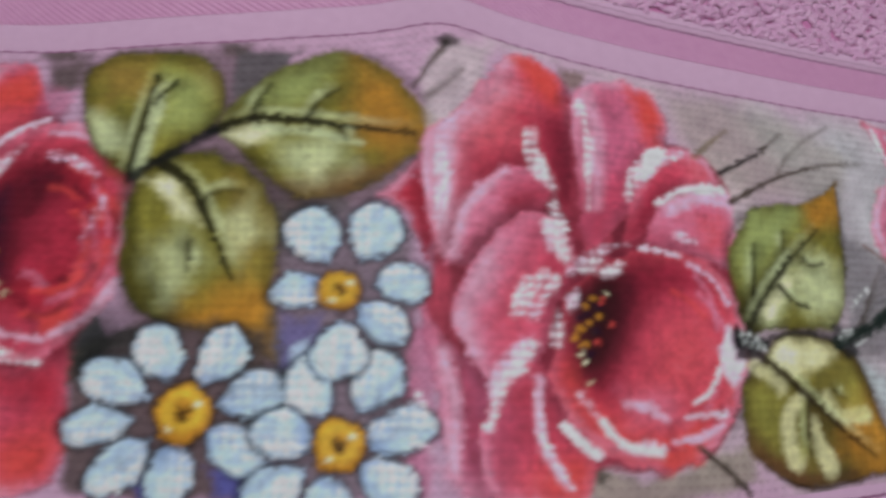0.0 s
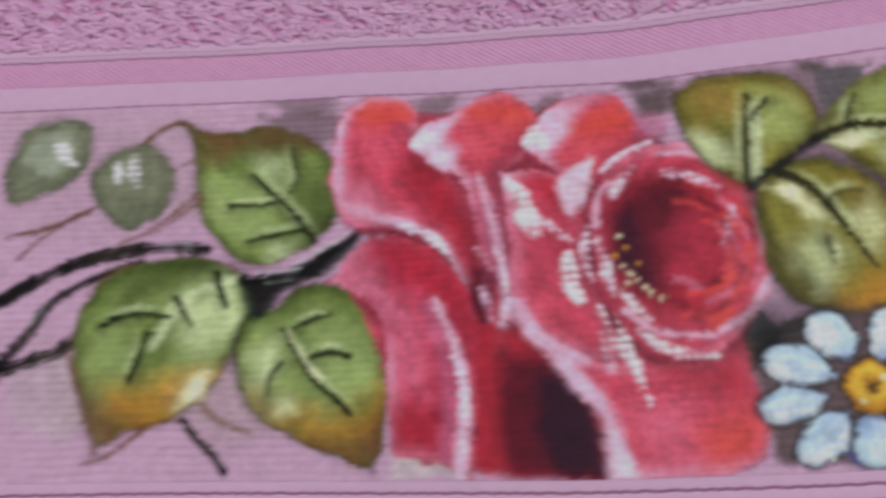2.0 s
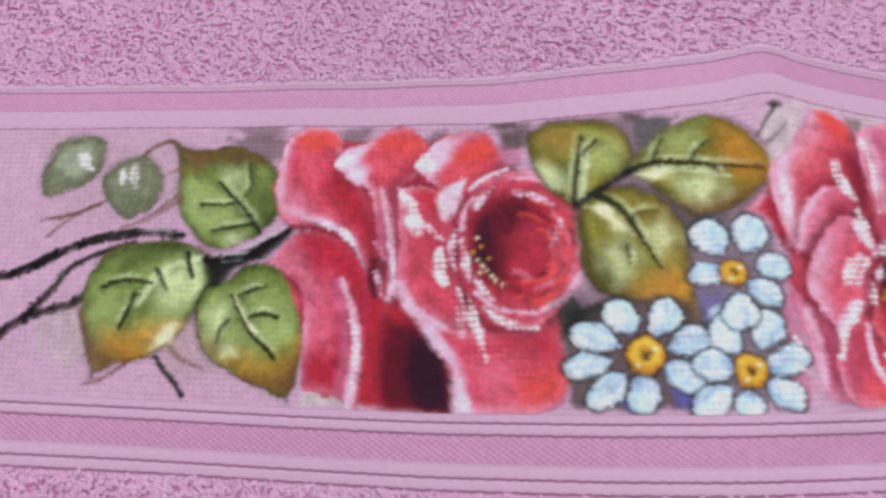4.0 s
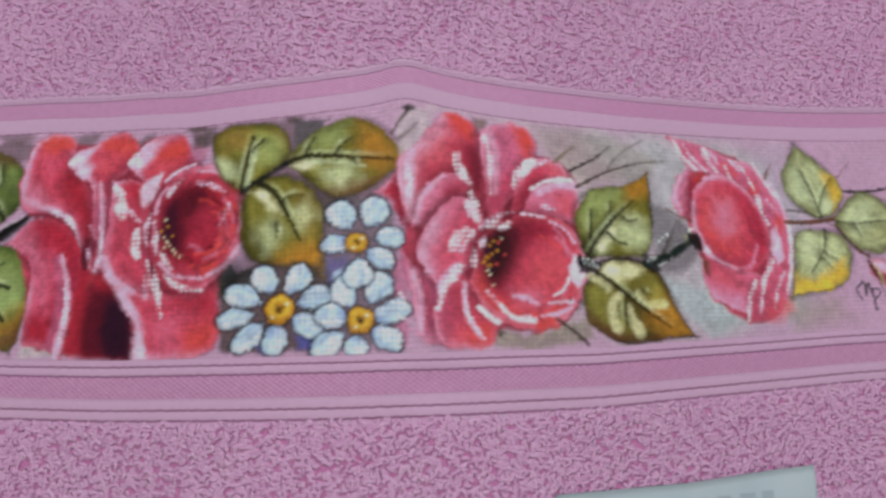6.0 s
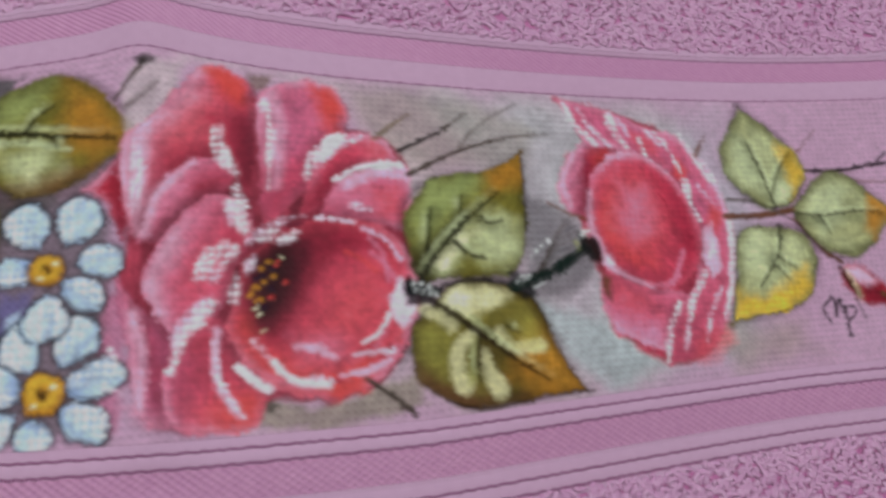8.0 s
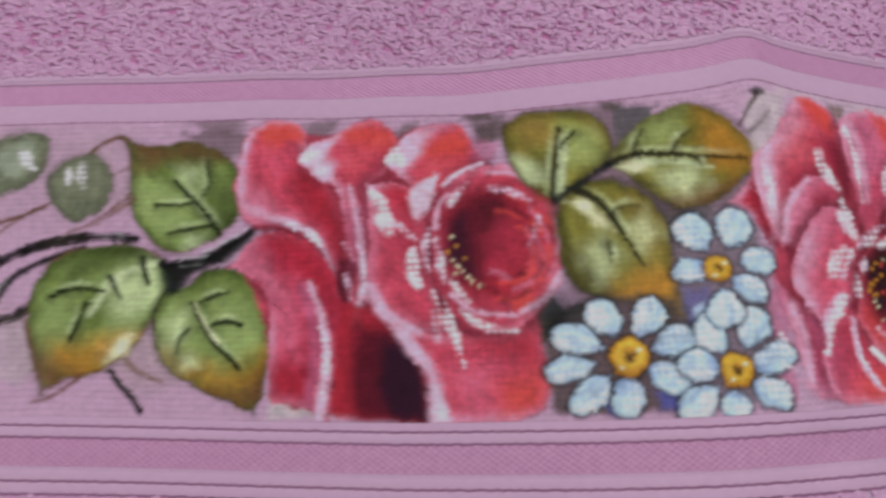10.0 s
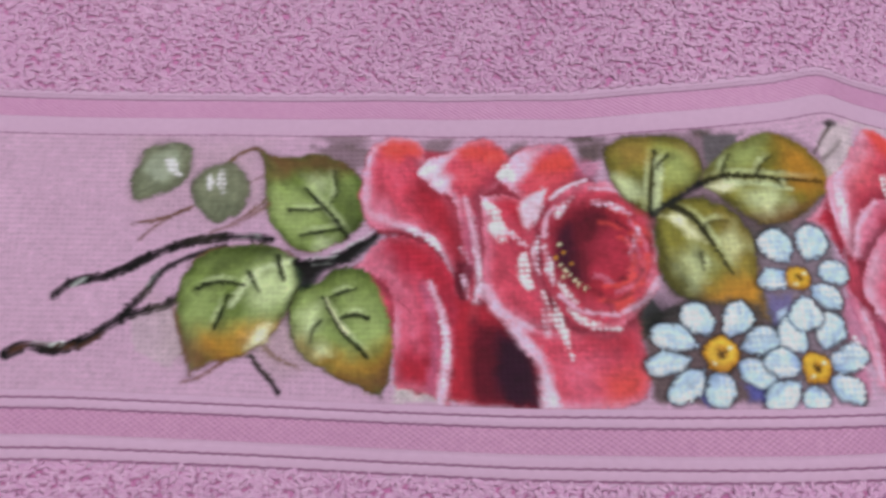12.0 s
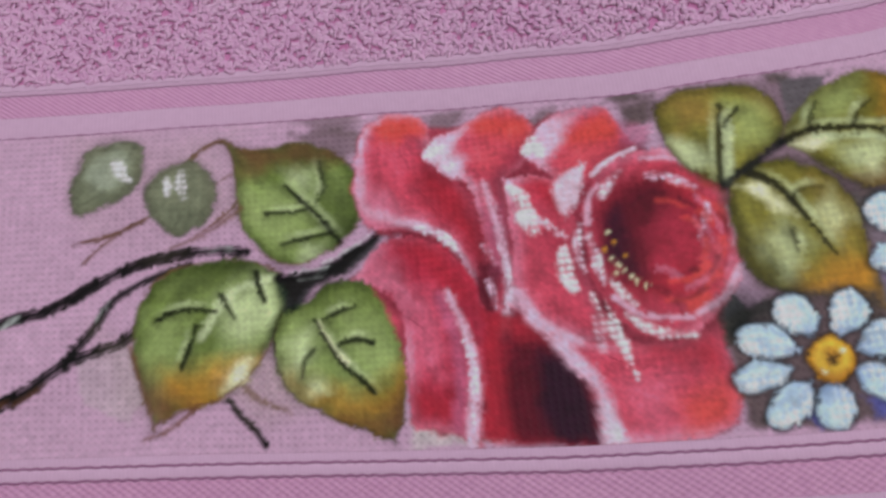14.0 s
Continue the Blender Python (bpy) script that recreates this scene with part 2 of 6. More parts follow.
# ---- towel ----
towel = tagged(new("towel"), "pink terry hand towel with hand-painted flower band", "towel")

# paint canvas: colours of the fabric paint over the woven band, one value every STEP mm
STEP, CX0, CX1, CY0, CY1 = 0.4, -268.0, 250.0, -46.0, 60.0
NX, NY = int((CX1 - CX0) / STEP) + 1, int((CY1 - CY0) / STEP) + 1
KX, KY = np.meshgrid(CX0 + STEP * np.arange(NX), CY0 + STEP * np.arange(NY), indexing="ij")


def blurred(a, n):
    for axis in (0, 1):
        for _ in range(2):
            c = np.cumsum(np.concatenate([np.repeat(np.take(a, [0], axis), n + 1, axis), a, np.repeat(np.take(a, [-1], axis), n, axis)], axis), axis)
            size = a.shape[axis]
            a = (np.take(c, range(2 * n + 1, 2 * n + 1 + size), axis) - np.take(c, range(0, size), axis)) / (2 * n + 1)
    return a


def grain(n, seed):
    a = blurred(np.random.default_rng(seed).normal(size=(NX, NY)), n)
    return a / a.std()


WOBBLE, BLOTCH, FINE = grain(3, 1), grain(12, 2), grain(1, 3)
LUMP = np.zeros((NX, NY))
WEAVE_K = 2 * math.pi / 1.6
BEADS = np.clip((0.5 + 0.5 * np.cos(KX * WEAVE_K)) * 0.9 + (0.5 + 0.5 * np.cos(KY * WEAVE_K)) * 0.9 - 0.35 + 0.22 * WOBBLE, 0, 1)
THREADS = np.clip(1.5 * (0.5 + 0.5 * np.cos(KY * WEAVE_K)) * (0.62 + 0.38 * np.cos(KX * WEAVE_K)) + 0.1 + 0.25 * WOBBLE, 0, 1)
CLOTH = np.array(srgb(206, 164, 192))
canvas = np.ones((NX, NY, 3)) * CLOTH * (1 + 0.02 * BLOTCH)[..., None]
shape_mask = np.ones((NX, NY))

WASH, WASHD, WASHB, WASHV, WASHT, WASHG = pigment(202, 188, 190), pigment(104, 90, 80), pigment(116, 114, 116), pigment(112, 114, 190), pigment(180, 192, 192), pigment(160, 152, 128)
BARK, BROWN, BROWND, SLATE, PINE, INK, GLINT = pigment(34, 24, 18), pigment(136, 90, 60), pigment(58, 38, 14), pigment(26, 32, 38), pigment(28, 58, 48), pigment(40, 30, 44), srgb(222, 230, 224)
GREYP = pigment(186, 196, 176)
GREYL, GREYD, GREEN, GREEND, GREENL = pigment(138, 146, 118), pigment(84, 82, 66), pigment(122, 142, 62), pigment(40, 50, 14), pigment(170, 188, 120)
PALEG, PALEY, WHITE2, ORANGE = pigment(204, 216, 170), pigment(236, 236, 186), srgb(250, 242, 252), pigment(200, 142, 20)
OLIVE, OLIVED, OLIVEL, OLIVEB, OLIVEO, CREAM = pigment(140, 132, 40), pigment(46, 44, 8), pigment(168, 166, 74), pigment(160, 128, 56), pigment(122, 104, 34), pigment(216, 214, 164)
ROSE, ROSEP, ROSEL, MAUVE = pigment(226, 90, 116), pigment(230, 120, 150), pigment(240, 112, 126), pigment(204, 112, 148)
CORAL, CORALR, CRIM, CRIMD, DEEP, DEEPD, DARK, DARKB = pigment(255, 84, 76), pigment(244, 94, 106), pigment(208, 58, 90), pigment(196, 40, 66), pigment(184, 44, 78), pigment(116, 22, 54), pigment(72, 28, 64), pigment(72, 24, 30)
PINK, PALEP, PINKW = pigment(228, 142, 170), pigment(240, 192, 214), pigment(242, 208, 224)
YEL, YELO, YEL2, YGRN = pigment(228, 190, 40), pigment(206, 146, 10), pigment(236, 230, 190), pigment(172, 174, 122)
DAISYW, DAISYS, DAISYL = pigment(192, 215, 238), pigment(124, 154, 204), pigment(246, 252, 255)


def spline(pts, closed, n=7):
    p = np.array(pts, float)
    if closed:
        # pointed tips stay pointed
        a, b = p - np.roll(p, 1, 0), np.roll(p, -1, 0) - p
        turn = np.abs((np.degrees(np.arctan2(a[:, 0] * b[:, 1] - a[:, 1] * b[:, 0], (a * b).sum(1))) + 180) % 360 - 180)
        p = np.repeat(p, np.where(turn > 72, 2, 1), axis=0)
        q = np.concatenate([p[-1:], p, p[:2]])
    else:
        q = np.concatenate([2 * p[:1] - p[1:2], p, 2 * p[-1:] - p[-2:-1]])
    out = []
    for k in range(len(q) - 3):
        a, b, c, d = q[k : k + 4]
        t = (np.arange(n) / n)[:, None]
        out.append(0.5 * (2 * b + (c - a) * t + (2 * a - 5 * b + 4 * c - d) * t**2 + (3 * b - a - 3 * c + d) * t**3))
    out = np.concatenate(out)
    return out if closed else np.concatenate([out, p[-1:]])


def window_of(poly, pad):
    lo, hi = poly.min(0) - pad, poly.max(0) + pad
    a0, a1 = max(0, int((lo[0] - CX0) / STEP)), min(NX, int((hi[0] - CX0) / STEP) + 2)
    b0, b1 = max(0, int((lo[1] - CY0) / STEP)), min(NY, int((hi[1] - CY0) / STEP) + 2)
    return slice(a0, a1), slice(b0, b1)


def near(poly, sl, closed):
    """Distance to a line of points, the place along it (0 to 1), and whether inside."""
    X, Y = KX[sl], KY[sl]
    best, along, inside = np.full(X.shape, 1e9), np.zeros(X.shape), np.zeros(X.shape, bool)
    ends = np.roll(poly, -1, 0) if closed else poly[1:]
    for k, ((ax, ay), (bx, by)) in enumerate(zip(poly, ends)):
        dx, dy = bx - ax, by - ay
        t = np.clip(((X - ax) * dx + (Y - ay) * dy) / (dx * dx + dy * dy + 1e-9), 0, 1)
        d = (X - ax - t * dx) ** 2 + (Y - ay - t * dy) ** 2
        closer = d < best
        best = np.where(closer, d, best)
        along = np.where(closer, (k + t) / len(ends), along)
        if closed and ay != by:
            inside ^= ((ay > Y) != (by > Y)) & (X < dx * (Y - ay) / (by - ay) + ax)
    return np.sqrt(best), along, inside


def lay(sl, colour, cover, lump=0.0):
    """Brush a colour over the canvas, a little uneven as brushed paint is."""
    tone = 1 + 0.05 * FINE[sl] + 0.05 * BLOTCH[sl] + 0.04 * WOBBLE[sl]
    canvas[sl] += (np.array(colour) * tone[..., None] - canvas[sl]) * cover[..., None]
    LUMP[sl] = np.maximum(LUMP[sl] * (1 - 0.5 * cover), lump * cover)


def soft_step(x):
    x = np.clip(x, 0, 1)
    return x * x * (3 - 2 * x)


def fill(colour, pts, soft=0.5, alpha=1.0, clip=False, keep=False):
    global shape_mask
    poly = spline(pts, True)
    soft = max(soft * (2.0 if clip else 1.0), 0.6)
    sl = window_of(poly, soft * 1.5)
    d, _, inside = near(poly, sl, True)
    sd = np.where(inside, d, -d) + WOBBLE[sl] * min(0.18 + soft * 0.12, 0.5)
    cover = soft_step(0.5 + sd / (2 * soft))
    if keep:
        shape_mask = np.zeros((NX, NY))
        shape_mask[sl] = cover
    if clip:
        cover = cover * shape_mask[sl]
    lay(sl, colour, cover * alpha, 0.05)
    return poly, sl, np.where(inside, d, -d), cover


def coat(colour, pts, soft, alpha):
    """Thin watery coat with a wide, patchy edge."""
    poly = spline(pts, True)
    sl = window_of(poly, soft * 1.5)
    d, _, inside = near(poly, sl, True)
    cover = soft_step(0.5 + (np.where(inside, d, -d) + 1.6 * BLOTCH[sl]) / (2 * soft))
    lay(sl, colour, cover * alpha * np.clip(0.82 + 0.16 * BLOTCH[sl], 0.3, 1), 0.0)


def line(colour, pts, w0, w1, soft=0.3, alpha=1.0, lump=0.12, beads=0.0):
    poly = spline(pts, False)
    soft = max(soft, 0.4)
    sl = window_of(poly, max(w0, w1) + soft * 2)
    d, along, _ = near(poly, sl, False)
    half = 0.58 * (w0 + (w1 - w0) * along) * (1 + 0.1 * WOBBLE[sl] + 0.08 * BLOTCH[sl])
    cover = soft_step(0.5 + (half - d) / (2 * soft)) * alpha
    if beads:
        cover = cover * (1 - beads + beads * BEADS[sl])
    lay(sl, colour, cover, lump)


def vein(colour, pts, w0, w1, soft=0.3, alpha=1.0):
    """Dark leaf vein with a lighter stroke of paint beside it."""
    q = np.array(pts, float)
    d = q[-1] - q[0]
    n = np.array((-d[1], d[0])) / (np.linalg.norm(d) + 1e-6)
    n = n if n[1] > 0 else -n
    poly = spline(q + n * (0.7 + 0.5 * max(w0, w1)), False)
    sl = window_of(poly, 2.5)
    dist, along, _ = near(poly, sl, False)
    lay(sl, PALEG, soft_step(1 - dist / 1.4) * 0.5 * shape_mask[sl] * np.sin(np.pi * np.clip(along, 0.05, 0.95)), 0.1)
    poly = spline(q - n * 0.8, False)
    sl = window_of(poly, 3.5)
    dist, along, _ = near(poly, sl, False)
    lay(sl, colour, soft_step(1 - dist / 2.4) * 0.32 * shape_mask[sl] * (1 - 0.7 * along), 0.05)
    line(colour, pts, w0, w1, max(soft, 0.45), alpha)


def dab(colour, pts, w0, w1):
    """Thick dry-brush touch that catches on the threads; widest in the middle."""
    w0, w1 = w0 * 1.25, w1 * 1.25
    poly = spline(pts, False)
    sl = window_of(poly, max(w0, w1) + 1)
    d, along, _ = near(poly, sl, False)
    half = 0.5 * (w0 + (w1 - w0) * along) * (0.55 + 0.45 * np.sin(np.pi * np.clip(along, 0.05, 0.95))) * (1 + 0.2 * WOBBLE[sl])
    cover = soft_step(0.5 + (half - d) / 1.3) * (0.22 + 0.78 * THREADS[sl])
    lay(sl, colour, cover, 0.22)


def dots(colour, pts, r):
    for x, y in pts:
        line(colour, [(x - 0.1, y), (x + 0.1, y + 0.1)], 2 * r * 0.8, 2 * r * 0.8, 0.3, 0.95, 0.25)


motifs = []


def motif(name, poly, parent_key, height, label=""):
    """Remember a painted shape; its mesh follows once all the paint is on."""
    motifs.append((name, poly, parent_key, height, label))
    return len(motifs) - 1


last = {}


def shape(name, colour, pts, soft, parent_key, height, label=""):
    poly, sl, sd, _ = fill(colour, pts, soft, 1.0, False, True)
    # brush streaks along the shape's length
    mid = poly.mean(0)
    axes = np.linalg.svd(poly - mid, full_matrices=False)[2]
    across = (KX[sl] - mid[0]) * axes[1][0] + (KY[sl] - mid[1]) * axes[1][1]
    along = (KX[sl] - mid[0]) * axes[0][0] + (KY[sl] - mid[1]) * axes[0][1]
    hair = np.random.default_rng(len(motifs)).normal(size=400)
    bend = across + 0.012 * along**2 + 0.5 * WOBBLE[sl]
    streak = np.interp((bend * 1.7) % 399, np.arange(400), hair) * 0.6 + np.interp((bend * 0.6 + 77) % 399, np.arange(400), hair) * 0.7
    canvas[sl] *= (1 + 0.13 * streak * shape_mask[sl])[..., None]
    last.update(poly=poly, sl=sl, sd=sd, key=motif(name, poly, parent_key, height, label))
    return last["key"]


def leaf(name, label, colour, dark, light, pts):
    shape(name, colour, pts, 0.5, None, 0.10, label)
    outer = window_of(last["poly"], 4.0)
    d, _, inside = near(last["poly"], outer, True)
    lay(outer, dark, np.where(inside, 0, (1 - soft_step(d / 2.4))) * np.clip(0.22 + 0.2 * BLOTCH[outer], 0, 0.45), 0.0)
    sl, sd = last["sl"], last["sd"]
    inner = soft_step(sd / 4.0) * shape_mask[sl]
    lay(sl, light, inner * 0.5 * (0.6 + 0.4 * np.clip(BLOTCH[sl], -1, 1)), 0.05)
    lay(sl, dark, (1 - soft_step(sd / 3.4)) * shape_mask[sl] * 0.46, 0.05)


def edge(colour, width, alpha):
    """Broken outline round the last shape."""
    sl, sd = last["sl"], last["sd"]
    cover = soft_step(1 - np.abs(sd) / (width * 0.8)) * alpha * 0.85 * np.clip(0.85 + 0.45 * BLOTCH[sl], 0.25, 1)
    lay(sl, colour, cover, 0.08)


def rose(name, label, colour, pts):
    last["rose"] = shape(name, colour, pts, 1.0, None, 0.05, label)


def petal(colour, pts, shade=0.42):
    """A rose petal: darker paint just outside its rim, a broken pale rim inside."""
    rim = spline(pts, True)
    sl = window_of(rim, 4.0)
    d, _, inside = near(rim, sl, True)
    ground = canvas[sl][..., 0] - 1.6 * canvas[sl][..., 1]
    lay(sl, DEEPD, np.where(inside, 0, 1 - soft_step(d / 4.2)) * shade * np.clip(ground * 6, 0, 1), 0.0)
    shape("petal", colour, pts, 0.55, last["rose"], 0.12)
    sl, sd = last["sl"], last["sd"]
    mid = last["poly"].mean(0)
    out = (mid - last["cup"]) / (np.linalg.norm(mid - last["cup"]) + 3.0)
    size = np.abs((last["poly"] - mid) @ out).max() + 1.0
    w = soft_step(0.5 + 0.55 * ((KX[sl] - mid[0]) * out[0] + (KY[sl] - mid[1]) * out[1]) / size)
    lay(sl, DEEP, (1 - w) * shape_mask[sl] * 0.5, 0.05)
    lay(sl, PINK, w * soft_step(1 - sd / 4.0) * shape_mask[sl] * 0.7, 0.08)
    lay(sl, PALEP, w * soft_step(1 - sd / 2.2) * shape_mask[sl] * np.clip(0.3 + 0.35 * BLOTCH[sl], 0, 0.7), 0.12)


def twig(name, colour, pts, w0, w1):
    w0, w1 = w0 * 1.5, w1 * 1.5
    line(colour, pts, w0, w1, 0.35, 1.0, 0.15)
    poly = spline(pts, False)
    t = np.gradient(poly, axis=0)
    n = np.stack([-t[:, 1], t[:, 0]], 1) / (np.linalg.norm(t, axis=1)[:, None] + 1e-9)
    half = 0.5 * np.linspace(w0, w1, len(poly))[:, None] * 0.9
    motifs.append((name, (poly - n * half, poly, poly + n * half), None, 0.16, ""))


def daisy(centre, r, petals):
    c = np.array(centre)
    ring = [(c[0] + r * math.cos(a), c[1] + r * math.sin(a)) for a in np.arange(8) * math.pi / 4]
    head = motif("painted_daisy", spline(ring, True), None, 0.22, "white painted daisy with yellow centre")
    for x, y, length, width in petals:
        length, width = length * 1.0, width * 0.97
        p = np.array((x, y))
        d = (p - c) / np.linalg.norm(p - c)
        n = np.array((-d[1], d[0]))
        outline = [p - d * length * 0.98, p - d * length * 0.5 + n * width * 0.72, p + d * length * 0.2 + n * width, p + d * length * 0.8 + n * width * 0.62, p + d * length, p + d * length * 0.8 - n * width * 0.62, p + d * length * 0.2 - n * width, p - d * length * 0.5 - n * width * 0.72]
        fill(SLATE, [q + (q - p) * 0.2 for q in outline], 0.8, 0.8)
        shape("petal", DAISYW, outline, 0.45, head, 0.16)
        sl, sd = last["sl"], last["sd"]
        rel = (KX[sl] - c[0]) * d[0] + (KY[sl] - c[1]) * d[1]
        lay(sl, DAISYS, (1 - soft_step((rel - r) / (length * 1.1))) * shape_mask[sl] * 0.6, 0.1)
        side = ((KX[sl] - p[0]) * n[0] + (KY[sl] - p[1]) * n[1]) / width
        lay(sl, DAISYL, soft_step((side + 0.5) / 1.2) * shape_mask[sl] * 0.8 * BEADS[sl], 0.2)
        lay(sl, DAISYS, soft_step(0.5 + np.sin(side * 9) * 0.5) * shape_mask[sl] * 0.16, 0.1)
    fill(BROWND, [c + (np.array(q) - c) * 1.16 for q in ring], 0.7, 0.85)
    fill(YELO, ring, 0.6, 1.0, False, True)
    fill(YEL, [c + (np.array(q) - c) * 0.78 + (0, r * 0.12) for q in ring], 0.6, 0.95, True)
    fill(ORANGE, [c + (np.array(q) - c) * 0.42 + (0, r * 0.1) for q in ring], 0.5, 0.85, True)
    line(BROWND, [c + (-0.12 * r, 0.16 * r), c + (0.02 * r, -0.12 * r), c + (0.14 * r, 0.1 * r)], r * 0.26, r * 0.2, 0.5, 0.85)
    dots(YEL2, [c + (0.5 * r, 0.35 * r), c + (-0.45 * r, -0.5 * r)], 0.45)


# grey-green washes on the weave
fill(WASH, [(-196.8, -7.6), (-186.3, -4.6), (-179.5, -14.5), (-185.1, -22.1), (-194.5, -17.2)], 0.65, 0.45, False)
fill(WASHD, [(-145.6, 42.8), (-131.8, 42.6), (-128.5, 36.3), (-138.7, 35.2)], 1.14, 0.6, False)
fill(WASH, [(-123.3, -29.2), (-111.2, -31.3), (-103.9, -34.9), (-123.4, -34.1)], 0.32, 0.8, False)
fill(WASHB, [(-78.9, -13.3), (-57.9, -8.4), (-51.4, -14.9), (-62.7, -26.3), (-66.4, -20.2)], 0.49, 0.9, False)
fill(WASHD, [(-49.1, 15.9), (-35.1, 18.4), (-23.4, 13.3), (-21.5, 4.6), (-25.5, 0.8), (-30.6, 7.4), (-40.5, 12.0)], 0.97, 0.75, False)
fill(WASHD, [(-71.1, 39.7), (-61.0, 39.0), (-61.0, 31.5), (-68.8, 31.4)], 0.97, 0.6, False)
fill(WASHD, [(-72.6, 40.2), (-65.2, 39.4), (-64.8, 36.8), (-72.6, 37.7)], 0.81, 0.6, False)

# twigs beside the grey-green leaves
twig("painted_twig", BARK, [(-217.7, -1.2), (-212.9, 2.5), (-202.5, 4.8), (-193.6, 9.3), (-184.4, 13.1), (-171.6, 15.1), (-158.4, 14.3)], 1.46, 1.79)
twig("painted_twig", BARK, [(-228.0, -17.2), (-222.6, -15.2), (-213.8, -16.2), (-206.8, -13.2), (-198.3, -7.9), (-187.8, -4.9), (-183.1, -1.5)], 2.11, 1.62)
line(BROWN, [(-226.6, -16.6), (-221.2, -14.6), (-209.5, -15.8), (-202.5, -11.4)], 1.14, 0.65, 0.16, 0.6)
line(GLINT, [(-221.2, -14.3), (-217.6, -15.0), (-214.0, -14.4)], 0.65, 0.49, 0.16, 0.9)
line(GLINT, [(-213.1, 1.5), (-210.0, 3.1)], 0.81, 0.49, 0.16, 0.7)
line(GLINT, [(-168.3, 15.4), (-161.8, 15.5)], 0.97, 0.49, 0.16, 0.7)
twig("painted_twig", BARK, [(-197.6, -5.7), (-192.5, 0.1), (-189.3, 5.0), (-181.7, 9.4), (-171.4, 12.5)], 1.46, 0.81)
line(GLINT, [(-192.6, 1.3), (-189.8, 5.4)], 0.49, 0.32, 0.16, 0.5)
twig("painted_twig", BROWN, [(-172.4, 38.3), (-168.2, 41.9), (-163.6, 43.3), (-160.9, 39.8), (-160.0, 34.1)], 0.65, 0.97)
line(BROWN, [(-170.9, 19.0), (-165.3, 22.3), (-160.1, 26.8)], 0.49, 0.81, 0.24, 0.9)
line(BROWN, [(-165.7, 31.9), (-161.6, 34.2)], 0.49, 0.49, 0.16, 0.7)
twig("painted_twig", BROWN, [(-198.9, 19.9), (-189.8, 21.5), (-181.6, 24.9)], 0.49, 0.81)
line(BROWN, [(-196.0, 15.0), (-192.8, 18.4), (-188.2, 21.5)], 0.81, 0.49, 0.24, 0.8)
twig("painted_twig", BARK, [(-163.4, -19.8), (-160.2, -24.0), (-157.6, -26.5), (-155.4, -30.3)], 0.81, 0.97)
line(BROWN, [(-159.7, -17.1), (-154.3, -21.7), (-149.6, -24.4)], 0.81, 0.49, 0.32, 0.7)
leaf("painted_leaf", "small grey-green painted leaf on pink weave", GREYL, GREYD, GREYL, [(-183.5, 44.2), (-190.0, 46.2), (-196.8, 43.2), (-199.0, 37.2), (-199.6, 30.8), (-198.0, 27.7), (-193.9, 28.0), (-188.8, 29.8), (-184.5, 33.7), (-182.9, 39.8)])
fill(GREYP, [(-195.8, 39.0), (-189.9, 44.3), (-186.3, 40.8), (-189.1, 34.3), (-194.0, 33.5)], 1.3, 0.6, True)
dab(WHITE2, [(-189.6, 39.9), (-188.0, 37.1), (-186.2, 35.2)], 2.6, 1.3)
edge(GREYD, 0.65, 0.55)
leaf("painted_leaf", "small grey-green painted leaf on pink weave", GREYL, GREYD, GREYL, [(-172.2, 38.6), (-179.0, 36.9), (-182.7, 32.4), (-181.2, 26.0), (-177.3, 20.9), (-172.6, 19.7), (-167.8, 23.0), (-165.5, 28.3), (-166.3, 33.6), (-169.0, 37.1)])
dab(WHITE2, [(-173.6, 35.9), (-173.4, 32.2), (-172.9, 29.4)], 2.27, 1.62)
dab(WHITE2, [(-177.2, 34.1), (-177.0, 30.4)], 1.3, 0.97)
edge(GREYD, 0.65, 0.55)
leaf("painted_leaf", "green painted leaf with brown upper tip", GREEN, GREEND, GREENL, [(-162.7, 42.5), (-155.8, 40.1), (-145.5, 40.3), (-137.0, 36.9), (-131.9, 31.1), (-130.7, 24.6), (-131.7, 17.6), (-137.9, 12.3), (-147.2, 9.5), (-154.0, 12.7), (-158.5, 18.2), (-160.2, 27.2), (-160.6, 35.4)])
fill(BROWN, [(-162.0, 44.4),(-153.1, 40.9),(-141.6, 39.5),(-131.8, 35.5),(-139.1, 33.6),(-150.5, 34.5),(-157.7, 34.0),(-160.1, 37.5)], 2.0, 0.8, True)
fill(PALEG, [(-149.1, 33.6),(-141.2, 33.9),(-140.9, 27.7),(-145.1, 27.6)], 1.6, 0.6, True)
fill(GREENL, [(-157.2, 27.8),(-147.9, 28.8),(-140.0, 19.4),(-148.7, 13.3),(-156.8, 18.8)], 2.4, 0.55, True)
fill(PALEG, [(-144.5, 14.2),(-139.7, 14.2),(-140.7, 9.4),(-145.5, 9.3)], 1.3, 0.6, True)
fill(GREEND, [(-137.2, 29.5),(-131.6, 28.6),(-131.8, 18.1),(-136.3, 13.0),(-138.6, 20.6)], 2.0, 0.45, True)
line(PALEG, [(-145.2, 26.1),(-141.4, 20.3),(-138.8, 17.0)], 1.0, 0.7, 0.6, 0.7)
vein(GREEND, [(-148.5, 29.3),(-142.0, 21.9),(-136.0, 13.3)], 0.8, 1.4, 0.4, 0.95)
vein(GREEND, [(-153.5, 23.1),(-148.2, 22.5),(-143.7, 22.7)], 0.8, 0.7, 0.4, 0.9)
vein(GREEND, [(-150.0, 14.7),(-144.4, 15.6),(-137.8, 16.1)], 0.7, 1.0, 0.4, 0.9)
